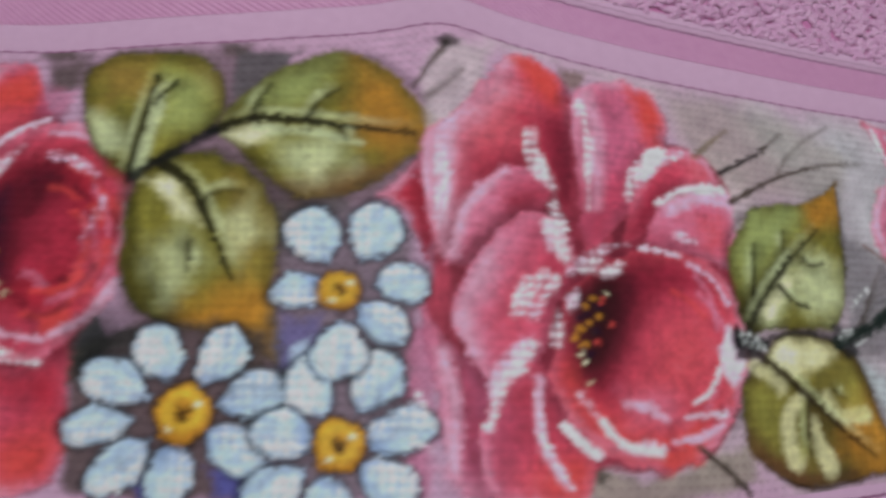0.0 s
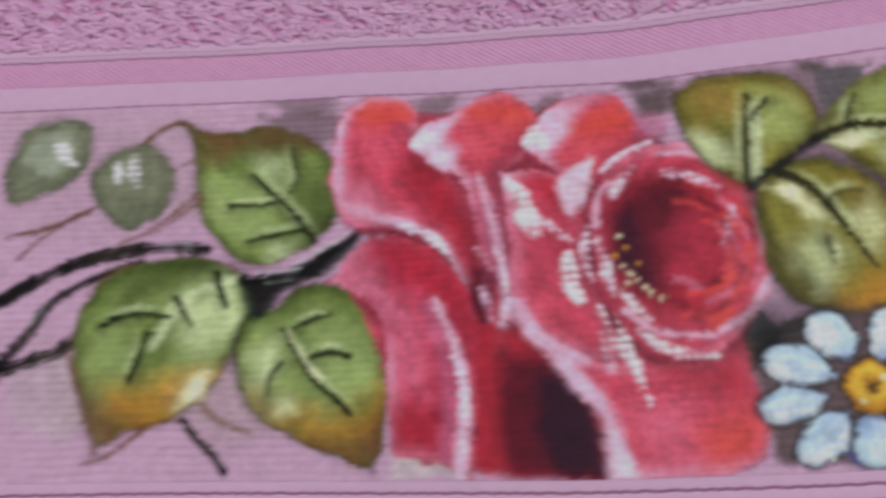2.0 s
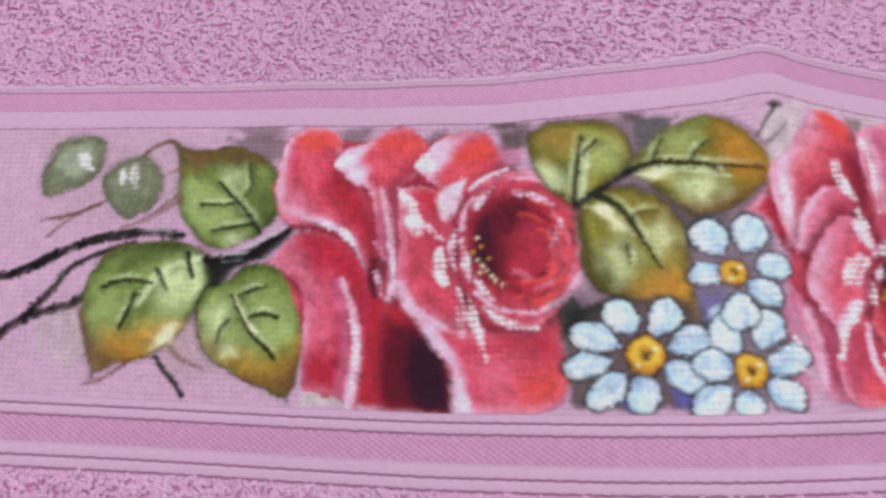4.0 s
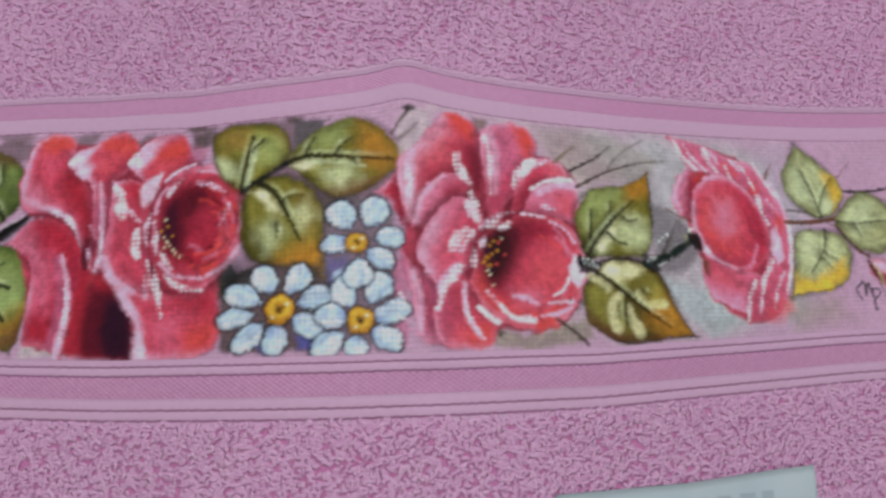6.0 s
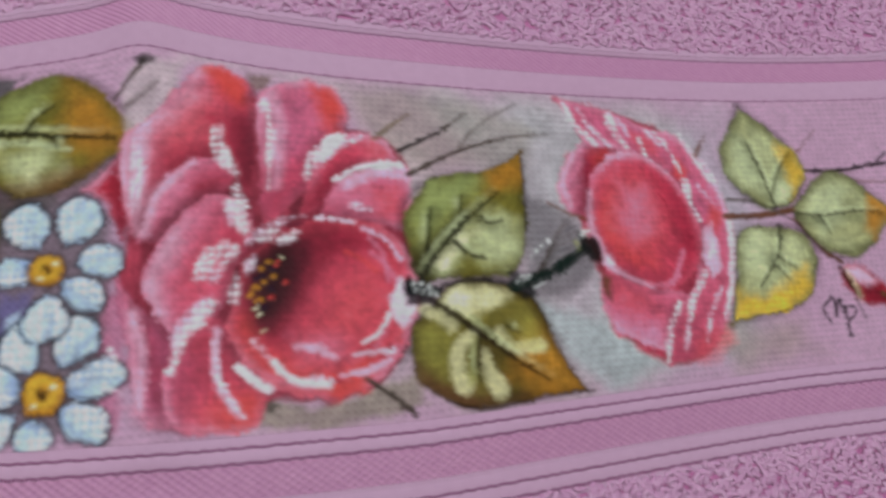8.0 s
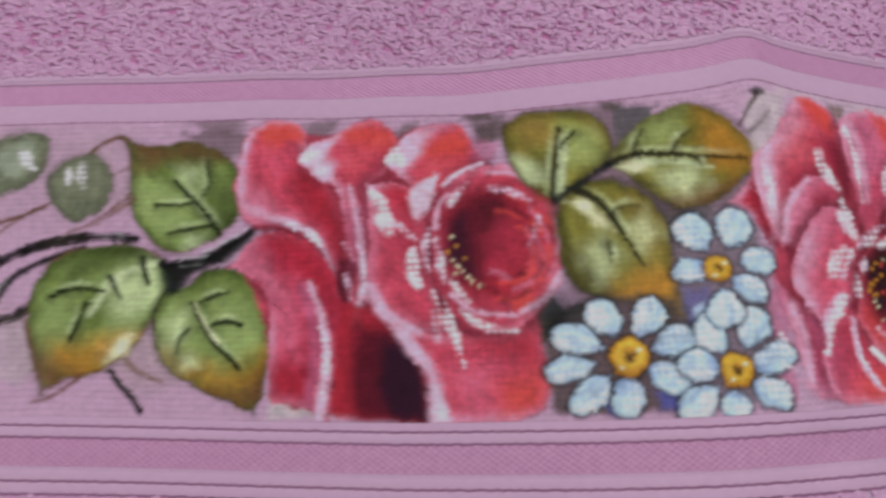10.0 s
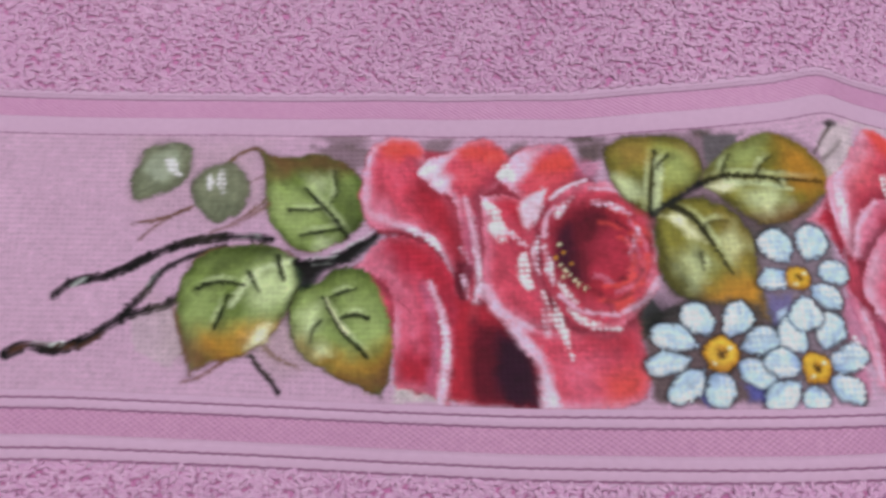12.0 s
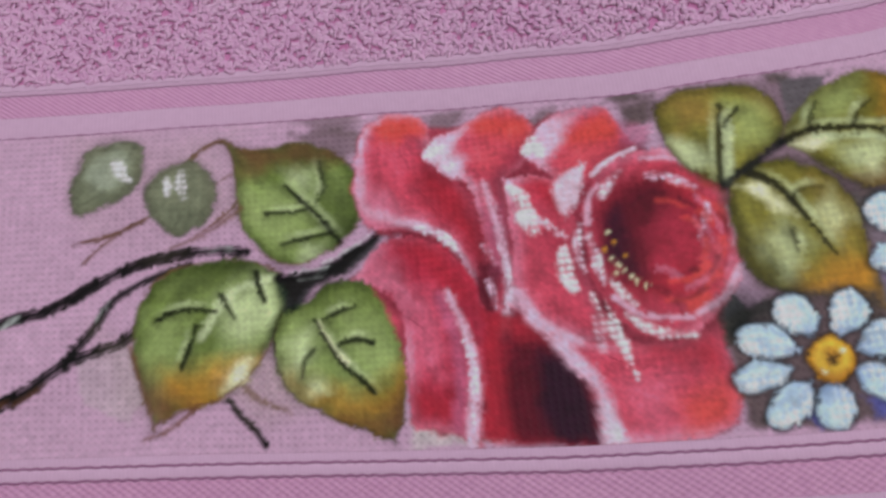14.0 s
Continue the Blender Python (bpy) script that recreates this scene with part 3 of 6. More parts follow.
vein(GREEND, [(-140.2, 34.5),(-139.1, 28.2),(-141.4, 23.7)], 1.0, 0.6, 0.6, 0.7)
edge(BROWN, 0.49, 0.7)
leaf("painted_leaf", "green painted leaf with orange-brown tip", GREEN, GREEND, GREENL, [(-179.6, -23.6), (-184.1, -9.6), (-183.8, 0.2), (-180.8, 7.7), (-174.6, 11.4), (-164.9, 12.8), (-156.7, 11.1), (-150.9, 7.8), (-149.0, 2.3), (-152.0, -5.8), (-157.6, -13.7), (-165.3, -19.4), (-173.0, -21.0)])
fill(GREEND, [(-176.2, 8.2),(-166.6, 12.1),(-157.1, 12.3),(-157.2, 8.7),(-166.8, 7.1),(-174.9, 1.2)], 1.8, 0.5, True)
fill(GREENL, [(-181.5, 0.6),(-173.6, 0.3),(-172.3, -7.2),(-177.6, -13.2),(-182.1, -7.4)], 2.4, 0.6, True)
fill(PALEG, [(-163.5, 2.5),(-155.9, 7.2),(-150.5, 5.1),(-151.6, -3.1),(-159.2, -7.5),(-164.4, -4.2)], 2.4, 0.55, True)
fill(ORANGE, [(-177.6, -12.5),(-169.8, -12.8),(-160.6, -11.3),(-156.7, -11.8),(-162.2, -17.6),(-171.3, -21.0),(-177.6, -18.3)], 2.4, 0.85, True)
fill(BROWN, [(-184.0, -11.1),(-178.9, -15.6),(-172.6, -20.2),(-179.6, -25.0),(-180.8, -19.2)], 2.0, 0.85, True)
fill(PALEY, [(-164.1, -17.4),(-161.4, -13.2),(-158.7, -11.5),(-159.5, -14.7),(-162.2, -17.9)], 0.9, 0.9, True)
line(PALEG, [(-151.8, 7.3),(-160.7, 5.0),(-164.9, 1.3),(-169.0, -5.0)], 1.3, 1.8, 0.8, 0.8)
vein(GREEND, [(-179.1, 0.0),(-172.9, 1.6),(-165.8, 0.5)], 1.1, 0.7, 0.4, 0.95)
vein(GREEND, [(-170.3, -2.4),(-171.7, -7.3),(-173.7, -11.7)], 0.8, 1.3, 0.45, 0.9)
vein(GREEND, [(-164.4, 4.3),(-163.1, 1.4),(-161.4, -1.6)], 1.0, 0.6, 0.4, 0.85)
vein(GREEND, [(-156.1, 8.6),(-155.7, 5.7),(-154.5, 1.7)], 1.2, 0.8, 0.4, 0.95)
edge(BROWN, 0.65, 0.9)
leaf("painted_leaf", "green painted leaf with orange-brown lower tip", GREEN, GREEND, GREENL, [(-144.7, 0.9), (-138.7, 4.1), (-132.2, 3.9), (-126.6, 0.3), (-123.9, -6.5), (-123.3, -15.3), (-124.8, -26.1), (-127.4, -32.4), (-134.1, -29.1), (-141.8, -25.4), (-148.9, -20.4), (-152.1, -13.9), (-152.7, -6.6), (-149.9, -1.3)])
fill(GREENL, [(-151.2, -7.2),(-145.6, -2.5),(-141.9, -8.3),(-144.0, -18.6),(-149.6, -14.0)], 2.2, 0.6, True)
fill(PALEG, [(-149.3, -8.7),(-144.5, -6.7),(-144.8, -11.9),(-148.2, -13.5)], 1.5, 0.55, True)
fill(GREENL, [(-136.3, -3.7),(-127.1, -5.0),(-125.5, -15.7),(-132.0, -16.2),(-136.8, -10.3)], 2.4, 0.5, True)
fill(ORANGE, [(-147.9, -18.1),(-140.2, -20.3),(-131.3, -22.7),(-124.5, -18.5),(-124.6, -26.0),(-133.1, -28.1),(-143.0, -23.8)], 2.6, 0.85, True)
fill(BROWN, [(-138.1, -26.3),(-130.4, -26.6),(-124.2, -22.3),(-124.4, -32.8),(-131.9, -29.5)], 2.0, 0.85, True)
fill(PALEG, [(-146.5, -17.2),(-142.6, -17.4),(-141.5, -20.4),(-145.4, -20.3)], 1.2, 0.75, True)
line(PALEY, [(-142.3, -5.3),(-139.5, -10.7),(-136.8, -14.3)], 1.0, 1.5, 0.5, 0.85)
vein(GREEND, [(-143.3, -4.1),(-138.4, -13.4),(-131.0, -21.7)], 0.7, 1.0, 0.4, 0.95)
vein(GREEND, [(-141.0, -4.2),(-137.8, -3.0),(-134.0, -2.0)], 0.9, 0.8, 0.4, 0.9)
vein(GREEND, [(-138.1, -10.4),(-134.1, -9.6),(-130.5, -10.8)], 0.8, 1.1, 0.4, 0.95)
vein(GREEND, [(-143.7, -10.8),(-146.0, -13.1),(-146.7, -16.7)], 0.9, 0.7, 0.5, 0.75)
edge(BROWND, 0.65, 0.9)

# dark stem
fill(PINE, [(-151.8, 8.0),(-140.8, 8.2),(-132.3, 12.4),(-125.1, 15.6),(-127.5, 11.7),(-134.1, 6.3),(-141.1, 4.5),(-145.4, -0.4),(-149.5, -1.3),(-151.3, 3.1)], 1.0, 0.9, False)
fill(BARK, [(-151.1, 6.5),(-140.9, 7.1),(-132.4, 11.3),(-134.7, 7.1),(-143.1, 3.8),(-148.1, -0.5)], 1.0, 0.85, False)
twig("painted_stem", BARK, [(-150.5, 6.5),(-140.9, 6.6),(-132.4, 10.7),(-125.4, 15.1)], 1.3, 0.9)
line(GLINT, [(-148.3, 7.9),(-142.9, 7.7),(-139.2, 8.0)], 0.25, 0.3, 0.3, 0.75, 0.2, 0.5)
line(GLINT, [(-140.5, 9.1),(-135.8, 10.8),(-129.4, 14.3)], 0.35, 0.3, 0.3, 0.8, 0.2, 0.5)
line(GLINT, [(-146.4, 5.6),(-141.0, 5.7)], 0.25, 0.2, 0.3, 0.6, 0.2, 0.5)
line(BROWN, [(-176.1, 16.8),(-167.9, 19.5),(-162.2, 23.2),(-159.4, 25.1)], 0.6, 1.0, 0.6, 0.75)
line(BROWN, [(-159.6, -17.9),(-155.8, -21.2),(-150.1, -23.2)], 0.8, 0.5, 0.6, 0.7)
line(BROWN, [(-170.7, -21.1),(-176.4, -24.8),(-181.7, -26.4)], 0.9, 0.5, 0.5, 0.8)
line(BROWN, [(-185.1, -5.7),(-182.7, -13.9),(-179.9, -20.6)], 0.9, 1.2, 0.5, 0.8)
coat(WASHG, [(-200.2, 48.4),(-180.4, 48.0),(-161.7, 44.0),(-159.5, 22.1),(-176.1, 15.4),(-196.4, 23.4)], 6.0, 0.22)
coat(WASHG, [(-191.8, -2.3),(-184.0, -5.9),(-180.2, -20.6),(-189.0, -18.3)], 5.0, 0.4)
coat(WASHG, [(-163.4, -16.2),(-150.2, -13.9),(-143.1, -25.0),(-157.4, -27.1)], 4.0, 0.35)

# first rose
fill(WASHD, [(-149.8, 49.6),(-129.3, 47.8),(-130.6, 40.8),(-138.5, 42.2)], 2.0, 0.55, False)
fill(WASHD, [(-113.4, 41.6),(-104.1, 42.9),(-106.0, 38.5),(-112.7, 35.6)], 1.4, 0.6, False)
fill(WASHD, [(-90.5, 36.9),(-84.2, 38.6),(-86.8, 34.6),(-89.9, 32.2)], 1.2, 0.6, False)
fill(WASHD, [(-70.2, 35.6),(-63.6, 36.5),(-64.5, 31.5),(-69.3, 30.2)], 1.2, 0.65, False)
fill(WASH, [(-122.9, -28.1),(-113.2, -31.1),(-113.6, -34.1),(-123.4, -32.6)], 1.0, 0.85, False)
rose("painted_rose", "open pink-red painted rose with pale petal edges", ROSE, [(-130.8, 33.0),(-128.4, 41.2),(-121.0, 44.2),(-113.7, 39.3),(-104.7, 38.3),(-96.0, 41.2),(-89.7, 33.6),(-83.2, 36.9),(-74.0, 36.6),(-68.1, 26.3),(-56.4, 21.2),(-50.8, 12.5),(-51.3, -2.1),(-57.9, -15.1),(-57.7, -30.9),(-60.6, -36.9),(-78.4, -37.7),(-101.6, -35.5),(-120.6, -30.2),(-123.2, -16.0),(-129.1, 1.4),(-132.9, 4.7),(-124.0, 12.6),(-131.0, 18.8)])
last["cup"] = np.array((-67.4, 3.1))
petal(ROSE, [(-130.8, 33.0),(-128.8, 40.5),(-123.9, 43.8),(-118.2, 43.6),(-113.6, 40.0),(-113.0, 32.9),(-109.1, 24.7),(-105.2, 18.1),(-103.7, 9.3),(-104.9, -0.1),(-108.5, 7.3),(-115.9, 12.7),(-125.2, 14.9),(-131.0, 18.8)], 0.3)
fill(CORAL, [(-127.0, 41.8),(-122.5, 43.8),(-116.8, 43.1),(-113.3, 38.4),(-116.8, 36.4),(-124.5, 37.4)], 1.3, 1, True)
fill(CRIMD, [(-114.7, 30.2),(-109.0, 25.4),(-105.2, 18.1),(-103.8, 7.9),(-104.7, 1.2),(-108.2, 10.0),(-113.9, 18.2),(-117.9, 25.5)], 1.8, 0.9, True)
fill(PINK, [(-130.7, 31.5),(-126.9, 26.3),(-120.7, 18.6),(-111.9, 12.1),(-107.1, 2.9),(-113.4, 10.9),(-125.1, 15.4),(-131.0, 19.2)], 1.6, 0.75, True)
line(PALEP, [(-130.2, 28.3),(-129.9, 20.8),(-123.6, 17.1)], 1.6, 2.2, 1.2, 0.5)
line(PALEP, [(-122.3, 16.4),(-114.5, 13.1),(-109.2, 7.1),(-106.9, -0.5)], 1.8, 1.0, 0.8, 0.75)
dab(PINKW, [(-118.4, 14.6),(-112.7, 11.5),(-108.9, 6.0)], 1.6, 1.1)
petal(ROSE, [(-114.5, 31.7),(-111.9, 35.8),(-106.1, 37.8),(-100.2, 40.5),(-94.7, 40.9),(-90.4, 37.6),(-89.6, 31.4),(-92.8, 26.0),(-97.3, 22.5),(-97.7, 9.7),(-99.0, -3.8),(-102.2, -13.8),(-104.0, -8.3),(-103.4, 6.5),(-103.8, 13.5),(-105.3, 22.5),(-110.3, 26.4)], 0.4)
fill(CORAL, [(-104.7, 38.3),(-97.4, 41.0),(-90.4, 37.6),(-89.9, 32.2),(-94.6, 32.1),(-101.0, 34.4)], 1.6, 0.95, True)
fill(CORALR, [(-105.2, 34.2),(-94.6, 32.1),(-96.9, 25.3),(-103.4, 26.6)], 2.0, 0.6, True)
fill(DEEP, [(-95.8, 28.1),(-91.8, 28.1),(-96.1, 21.5),(-98.9, 12.7),(-100.1, 21.5)], 1.6, 0.7, True)
fill(PALEP, [(-114.5, 31.7),(-111.7, 35.8),(-105.5, 37.2),(-106.9, 31.8),(-105.6, 25.8),(-105.0, 22.4),(-110.3, 26.4)], 1.1, 0.85, True)
fill(PINKW, [(-114.2, 31.6),(-111.4, 34.5),(-108.8, 32.9),(-108.1, 27.5),(-111.4, 28.1)], 0.9, 0.75, True)
fill(MAUVE, [(-103.4, 16.3),(-99.3, 15.6),(-99.9, 3.1),(-103.0, -0.4)], 1.4, 0.7, True)
fill(DEEPD, [(-105.6, 4.1),(-102.3, 4.9),(-101.1, -0.7),(-104.0, -8.3),(-106.2, -5.3)], 1.2, 0.75, False)
line(PALEP, [(-101.9, 22.6),(-100.0, 10.1),(-99.2, -1.0),(-101.8, -12.5)], 1.2, 2.4, 0.9, 0.75)
dab(PINKW, [(-100.4, 7.4),(-99.2, -1.0),(-100.8, -8.8)], 0.9, 1.3)
dab(PALEP, [(-104.2, 8.0),(-101.7, 3.7)], 1.4, 1.2)
dab(PALEP, [(-103.6, -0.3),(-102.8, -6.5)], 1.4, 1.0)
petal(ROSE, [(-91.7, 28.8),(-87.6, 34.0),(-83.2, 36.9),(-77.8, 37.4),(-72.7, 36.3),(-70.4, 31.2),(-68.1, 26.3),(-73.9, 22.3),(-79.8, 17.7),(-83.7, 17.1),(-86.8, 21.9),(-89.6, 25.4)], 0.4)
fill(CORAL, [(-83.6, 29.8),(-78.3, 34.3),(-72.1, 36.0),(-70.1, 30.4),(-72.9, 27.7),(-79.4, 27.8)], 1.4, 1, True)
fill(CORALR, [(-85.8, 28.4),(-78.1, 27.6),(-74.6, 25.4),(-80.3, 22.1),(-85.3, 23.1)], 1.8, 0.7, True)
fill(PALEP, [(-91.7, 28.8),(-87.6, 34.3),(-82.5, 36.9),(-77.9, 36.8),(-82.5, 32.9),(-85.2, 28.2),(-88.3, 25.2)], 1.2, 0.8, True)
dab(WHITE2, [(-91.7, 29.1),(-89.6, 31.1),(-88.6, 27.4)], 2.2, 1.6)
fill(MAUVE, [(-70.7, 32.7),(-64.8, 30.0),(-65.9, 24.4),(-70.7, 26.1)], 1.2, 0.6, False)
petal(ROSE, [(-97.3, 22.5),(-90.6, 22.7),(-86.0, 18.9),(-83.5, 10.7),(-83.2, 0.4),(-80.8, -10.5),(-76.0, -17.5),(-84.3, -16.9),(-91.1, -14.3),(-96.1, -10.1),(-98.4, -2.5),(-97.4, 8.2)], 0.45)
fill(CRIMD, [(-93.7, 24.0),(-88.1, 22.2),(-84.8, 14.4),(-84.2, 10.1),(-89.1, 15.2)], 1.4, 0.85, True)
fill(DEEP, [(-91.4, 8.6),(-84.2, 6.0),(-83.3, -3.6),(-87.7, -0.2)], 1.6, 0.5, True)
fill(PINK, [(-98.6, -1.1),(-95.1, -7.6),(-88.4, -12.5),(-83.0, -16.5),(-92.3, -13.9),(-97.2, -9.3)], 1.6, 0.6, True)
petal(CRIM, [(-133.6, 4.2),(-128.3, 10.4),(-121.3, 12.9),(-113.0, 8.7),(-107.7, 1.0),(-105.5, -8.1),(-106.4, -18.3),(-107.8, -25.6),(-109.9, -34.2),(-118.2, -31.1),(-123.6, -28.6),(-123.2, -16.0),(-123.2, -5.5),(-127.8, 1.2)], 0.5)
fill(CRIMD, [(-124.1, 11.9),(-116.1, 10.6),(-109.2, 1.9),(-106.4, -6.6),(-111.1, -3.2),(-118.0, 6.0)], 2.0, 0.85, True)
fill(ROSEP, [(-122.6, -0.2),(-116.9, -2.4),(-115.4, -11.9),(-116.9, -19.4),(-121.7, -16.3),(-122.3, -7.0)], 2.4, 0.75, True)
fill(PINK, [(-132.2, 5.1),(-127.1, 8.8),(-123.4, 5.4),(-120.9, -3.2),(-125.2, 0.9)], 1.6, 0.6, True)
fill(CRIMD, [(-123.3, -22.4),(-113.6, -23.7),(-113.1, -30.5),(-123.2, -28.4)], 1.6, 0.8, True)
line(MAUVE, [(-114.7, -2.7),(-112.2, -12.3),(-112.2, -22.6),(-113.8, -31.1)], 2.0, 2.8, 1.4, 0.7)
line(PALEP, [(-113.0, -1.6),(-109.8, -11.4),(-109.1, -21.7),(-111.3, -33.5)], 1.1, 2.4, 0.9, 0.82)
dab(PINKW, [(-110.6, -10.0),(-109.2, -20.5),(-110.6, -30.2)], 0.9, 1.2)
fill(CRIMD, [(-105.5, -8.1),(-100.2, -8.2),(-92.2, -13.3),(-86.3, -22.3),(-85.8, -37.4),(-101.6, -35.7),(-108.9, -34.3)], 1.2, 0.95, False)
fill(DEEPD, [(-101.0, -13.9),(-92.5, -15.1),(-86.5, -23.5),(-85.8, -37.1),(-101.6, -35.5),(-103.9, -26.1)], 2.6, 0.9, False)
fill(DARK, [(-95.3, -17.3),(-89.1, -20.7),(-85.5, -28.5),(-86.2, -36.2),(-94.4, -35.8),(-96.7, -27.1)], 2.2, 0.9, False)
petal(ROSE, [(-99.0, -7.1),(-91.1, -14.1),(-79.6, -17.6),(-69.1, -18.5),(-60.6, -17.2),(-57.3, -25.0),(-57.3, -32.1),(-60.5, -36.6),(-69.2, -37.6),(-78.4, -37.9),(-82.6, -35.4),(-84.8, -27.4),(-88.5, -20.7),(-93.4, -13.1)], 0.3)
fill(CRIMD, [(-76.1, -18.1),(-67.9, -18.6),(-60.2, -17.9),(-58.7, -24.8),(-66.6, -23.7)], 1.8, 0.75, True)
fill(CORAL, [(-69.0, -30.6),(-61.6, -28.0),(-57.4, -30.9),(-60.5, -36.4),(-67.9, -36.6)], 2.0, 0.9, True)
fill(ROSEP, [(-78.6, -25.8),(-70.4, -25.6),(-71.0, -35.1),(-78.2, -36.6)], 2.2, 0.5, True)
fill(PALEP, [(-98.2, -7.6),(-89.0, -16.3),(-83.2, -25.2),(-80.1, -37.7),(-84.6, -37.2),(-85.4, -27.3),(-89.1, -20.7)], 1.2, 0.75, False)
fill(PINKW, [(-84.2, -27.5),(-81.9, -31.4),(-80.8, -37.2),(-84.0, -36.8)], 1.0, 0.55, False)
line(PALEP, [(-98.3, -3.8),(-93.7, -11.1),(-86.6, -16.2)], 2.4, 1.2, 0.9, 0.7)
dab(WHITE2, [(-96.4, 20.9),(-94.0, 15.8),(-92.8, 9.9)], 2.0, 3.4)
dab(PINKW, [(-90.9, 12.0),(-86.3, 7.2)], 1.6, 0.9)
fill(PINKW, [(-86.7, 18.3),(-83.5, 22.5),(-80.2, 23.0),(-81.7, 16.7),(-85.2, 11.4),(-87.0, 14.0)], 0.8, 0.8, False)
dab(WHITE2, [(-87.3, 3.8),(-87.0, -0.3),(-85.9, -4.7)], 2.6, 2.2)
dab(PINKW, [(-82.3, 9.8),(-83.8, 4.6),(-83.6, -0.9)], 1.3, 1.3)
dab(WHITE2, [(-82.5, -6.3),(-81.1, -12.7),(-78.6, -17.4)], 1.0, 1.7)
dab(WHITE2, [(-79.7, -8.7),(-78.3, -17.2),(-76.4, -25.1)], 2.2, 0.6)
dab(PINKW, [(-82.7, -11.7),(-82.3, -18.1)], 2.4, 1.4)
petal(ROSE, [(-81.9, 8.3),(-79.1, 17.6),(-73.1, 23.3),(-64.6, 24.6),(-56.4, 21.2),(-51.6, 14.7),(-50.1, 5.6),(-51.5, -4.0),(-56.7, -12.2),(-64.1, -17.0),(-71.7, -17.1),(-77.5, -12.9),(-81.3, -5.2)], 0.45)
fill(CRIMD, [(-78.7, 9.1),(-75.0, 16.1),(-66.8, 19.6),(-57.4, 16.4),(-53.7, 7.6),(-55.3, -2.8),(-61.4, -9.6),(-69.8, -9.6),(-76.7, -4.6)], 2.2, 0.95, True)
fill(DEEPD, [(-76.8, 13.0),(-70.8, 18.2),(-63.4, 17.5),(-62.6, 9.1),(-66.7, 0.4),(-72.6, -5.3),(-76.9, -2.0),(-78.6, 5.0)], 2.2, 0.85, True)
fill(DARK, [(-77.5, 8.9),(-74.2, 11.8),(-73.9, 4.2),(-71.6, -3.4),(-75.9, -3.4),(-78.3, 2.3)], 1.2, 0.85, True)
fill(CRIM, [(-67.6, 8.6),(-58.8, 9.8),(-56.8, 1.4),(-62.8, -4.2),(-69.5, -1.8)], 2.0, 0.7, True)
fill(CORAL, [(-56.4, 18.4),(-52.2, 14.8),(-51.7, 11.3),(-56.2, 13.4)], 0.9, 0.85, False)
fill(CORAL, [(-56.7, 10.8),(-52.1, 9.3),(-53.1, 4.8),(-57.1, 6.1)], 1.0, 0.6, False)
fill(CORAL, [(-63.7, -9.2),(-58.3, -8.7),(-61.6, -13.3),(-65.0, -12.6)], 1.0, 0.85, False)
fill(ROSEL, [(-58.3, 3.0),(-52.8, 0.8),(-55.5, -6.6),(-60.4, -7.2)], 1.6, 0.6, False)
for k, (a, r) in enumerate([(70, 0.55), (40, 0.62), (10, 0.5), (-20, 0.6), (-50, 0.52), (100, 0.66), (25, 0.75), (-35, 0.78), (55, 0.8), (-75, 0.7)]):
    s = [(-66 + 15.5 * r * math.cos(radians(a + d)), 2.4 + 18 * r * math.sin(radians(a + d))) for d in (-20, -6, 7, 20)]
    line((CORAL, DEEPD, PINK, CRIM)[k % 4], s, 0.7, 1.2, 0.5, 0.55)
for k in range(16):
    a, r = 40 - 11 * k + 9 * math.sin(3 * k), 0.42 + 0.38 * ((k * 7) % 5) / 4
    cx, cy = -64 + 13.5 * r * math.cos(radians(a)), 2 + 15.5 * r * math.sin(radians(a))
    tx, ty = -math.sin(radians(a)), math.cos(radians(a))
    line((CORAL, CORAL, DEEPD, PINK)[k % 4], [(cx - 2 * tx, cy - 2 * ty), (cx + 0.4, cy + 0.2), (cx + 2 * tx, cy + 2 * ty)], 0.9, 1.3, 0.5, 0.6 if k % 4 < 2 else 0.45)
line(PINKW, [(-78.3, 20.6),(-73.6, 23.7),(-68.5, 25.3)], 0.9, 1.0, 0.4, 0.85)
dab(PINKW, [(-77.1, 15.5),(-75.1, 18.3),(-72.4, 20.3)], 1.8, 1.3)
line(PALEP, [(-81.1, 9.6),(-80.0, 14.9),(-77.7, 18.1)], 1.2, 0.8, 0.5, 0.7)
dab(PALEP, [(-67.2, 18.5),(-62.3, 17.0),(-57.3, 13.9)], 1.6, 1.2)
line(PALEP, [(-67.5, 22.6),(-61.4, 21.7),(-55.8, 18.3)], 0.9, 0.8, 0.5, 0.7)
dab(PALEP, [(-59.3, 2.5),(-56.6, 7.4),(-56.0, 10.0)], 1.3, 1.1)
fill(PINKW, [(-52.0, 8.4),(-48.9, 9.2),(-49.5, 4.2),(-52.4, 1.0)], 0.8, 0.85, False)
line(PALEP, [(-52.3, -4.5),(-56.3, -10.3),(-62.2, -13.2)], 1.5, 1.2, 0.6, 0.8)
dab(WHITE2, [(-77.9, -4.2),(-76.3, -7.3),(-74.0, -9.9)], 1.3, 0.9)
line(PALEP, [(-78.4, -7.6),(-72.7, -12.4),(-63.5, -14.0)], 1.2, 0.9, 0.5, 0.8)
dab(WHITE2, [(-76.2, -11.9),(-71.0, -16.2),(-63.7, -17.8)], 1.2, 1.6)
dab(PINKW, [(-81.3, 6.9),(-80.2, -0.1),(-79.7, -4.1)], 1.3, 1.5)
dots(YEL2, [(-77.2, 6.7),(-77.3, 1.0),(-75.4, -2.2),(-76.4, -0.7),(-74.0, -3.7),(-71.3, -6.0),(-73.0, -4.9),(-76.9, -2.5)], 0.5)
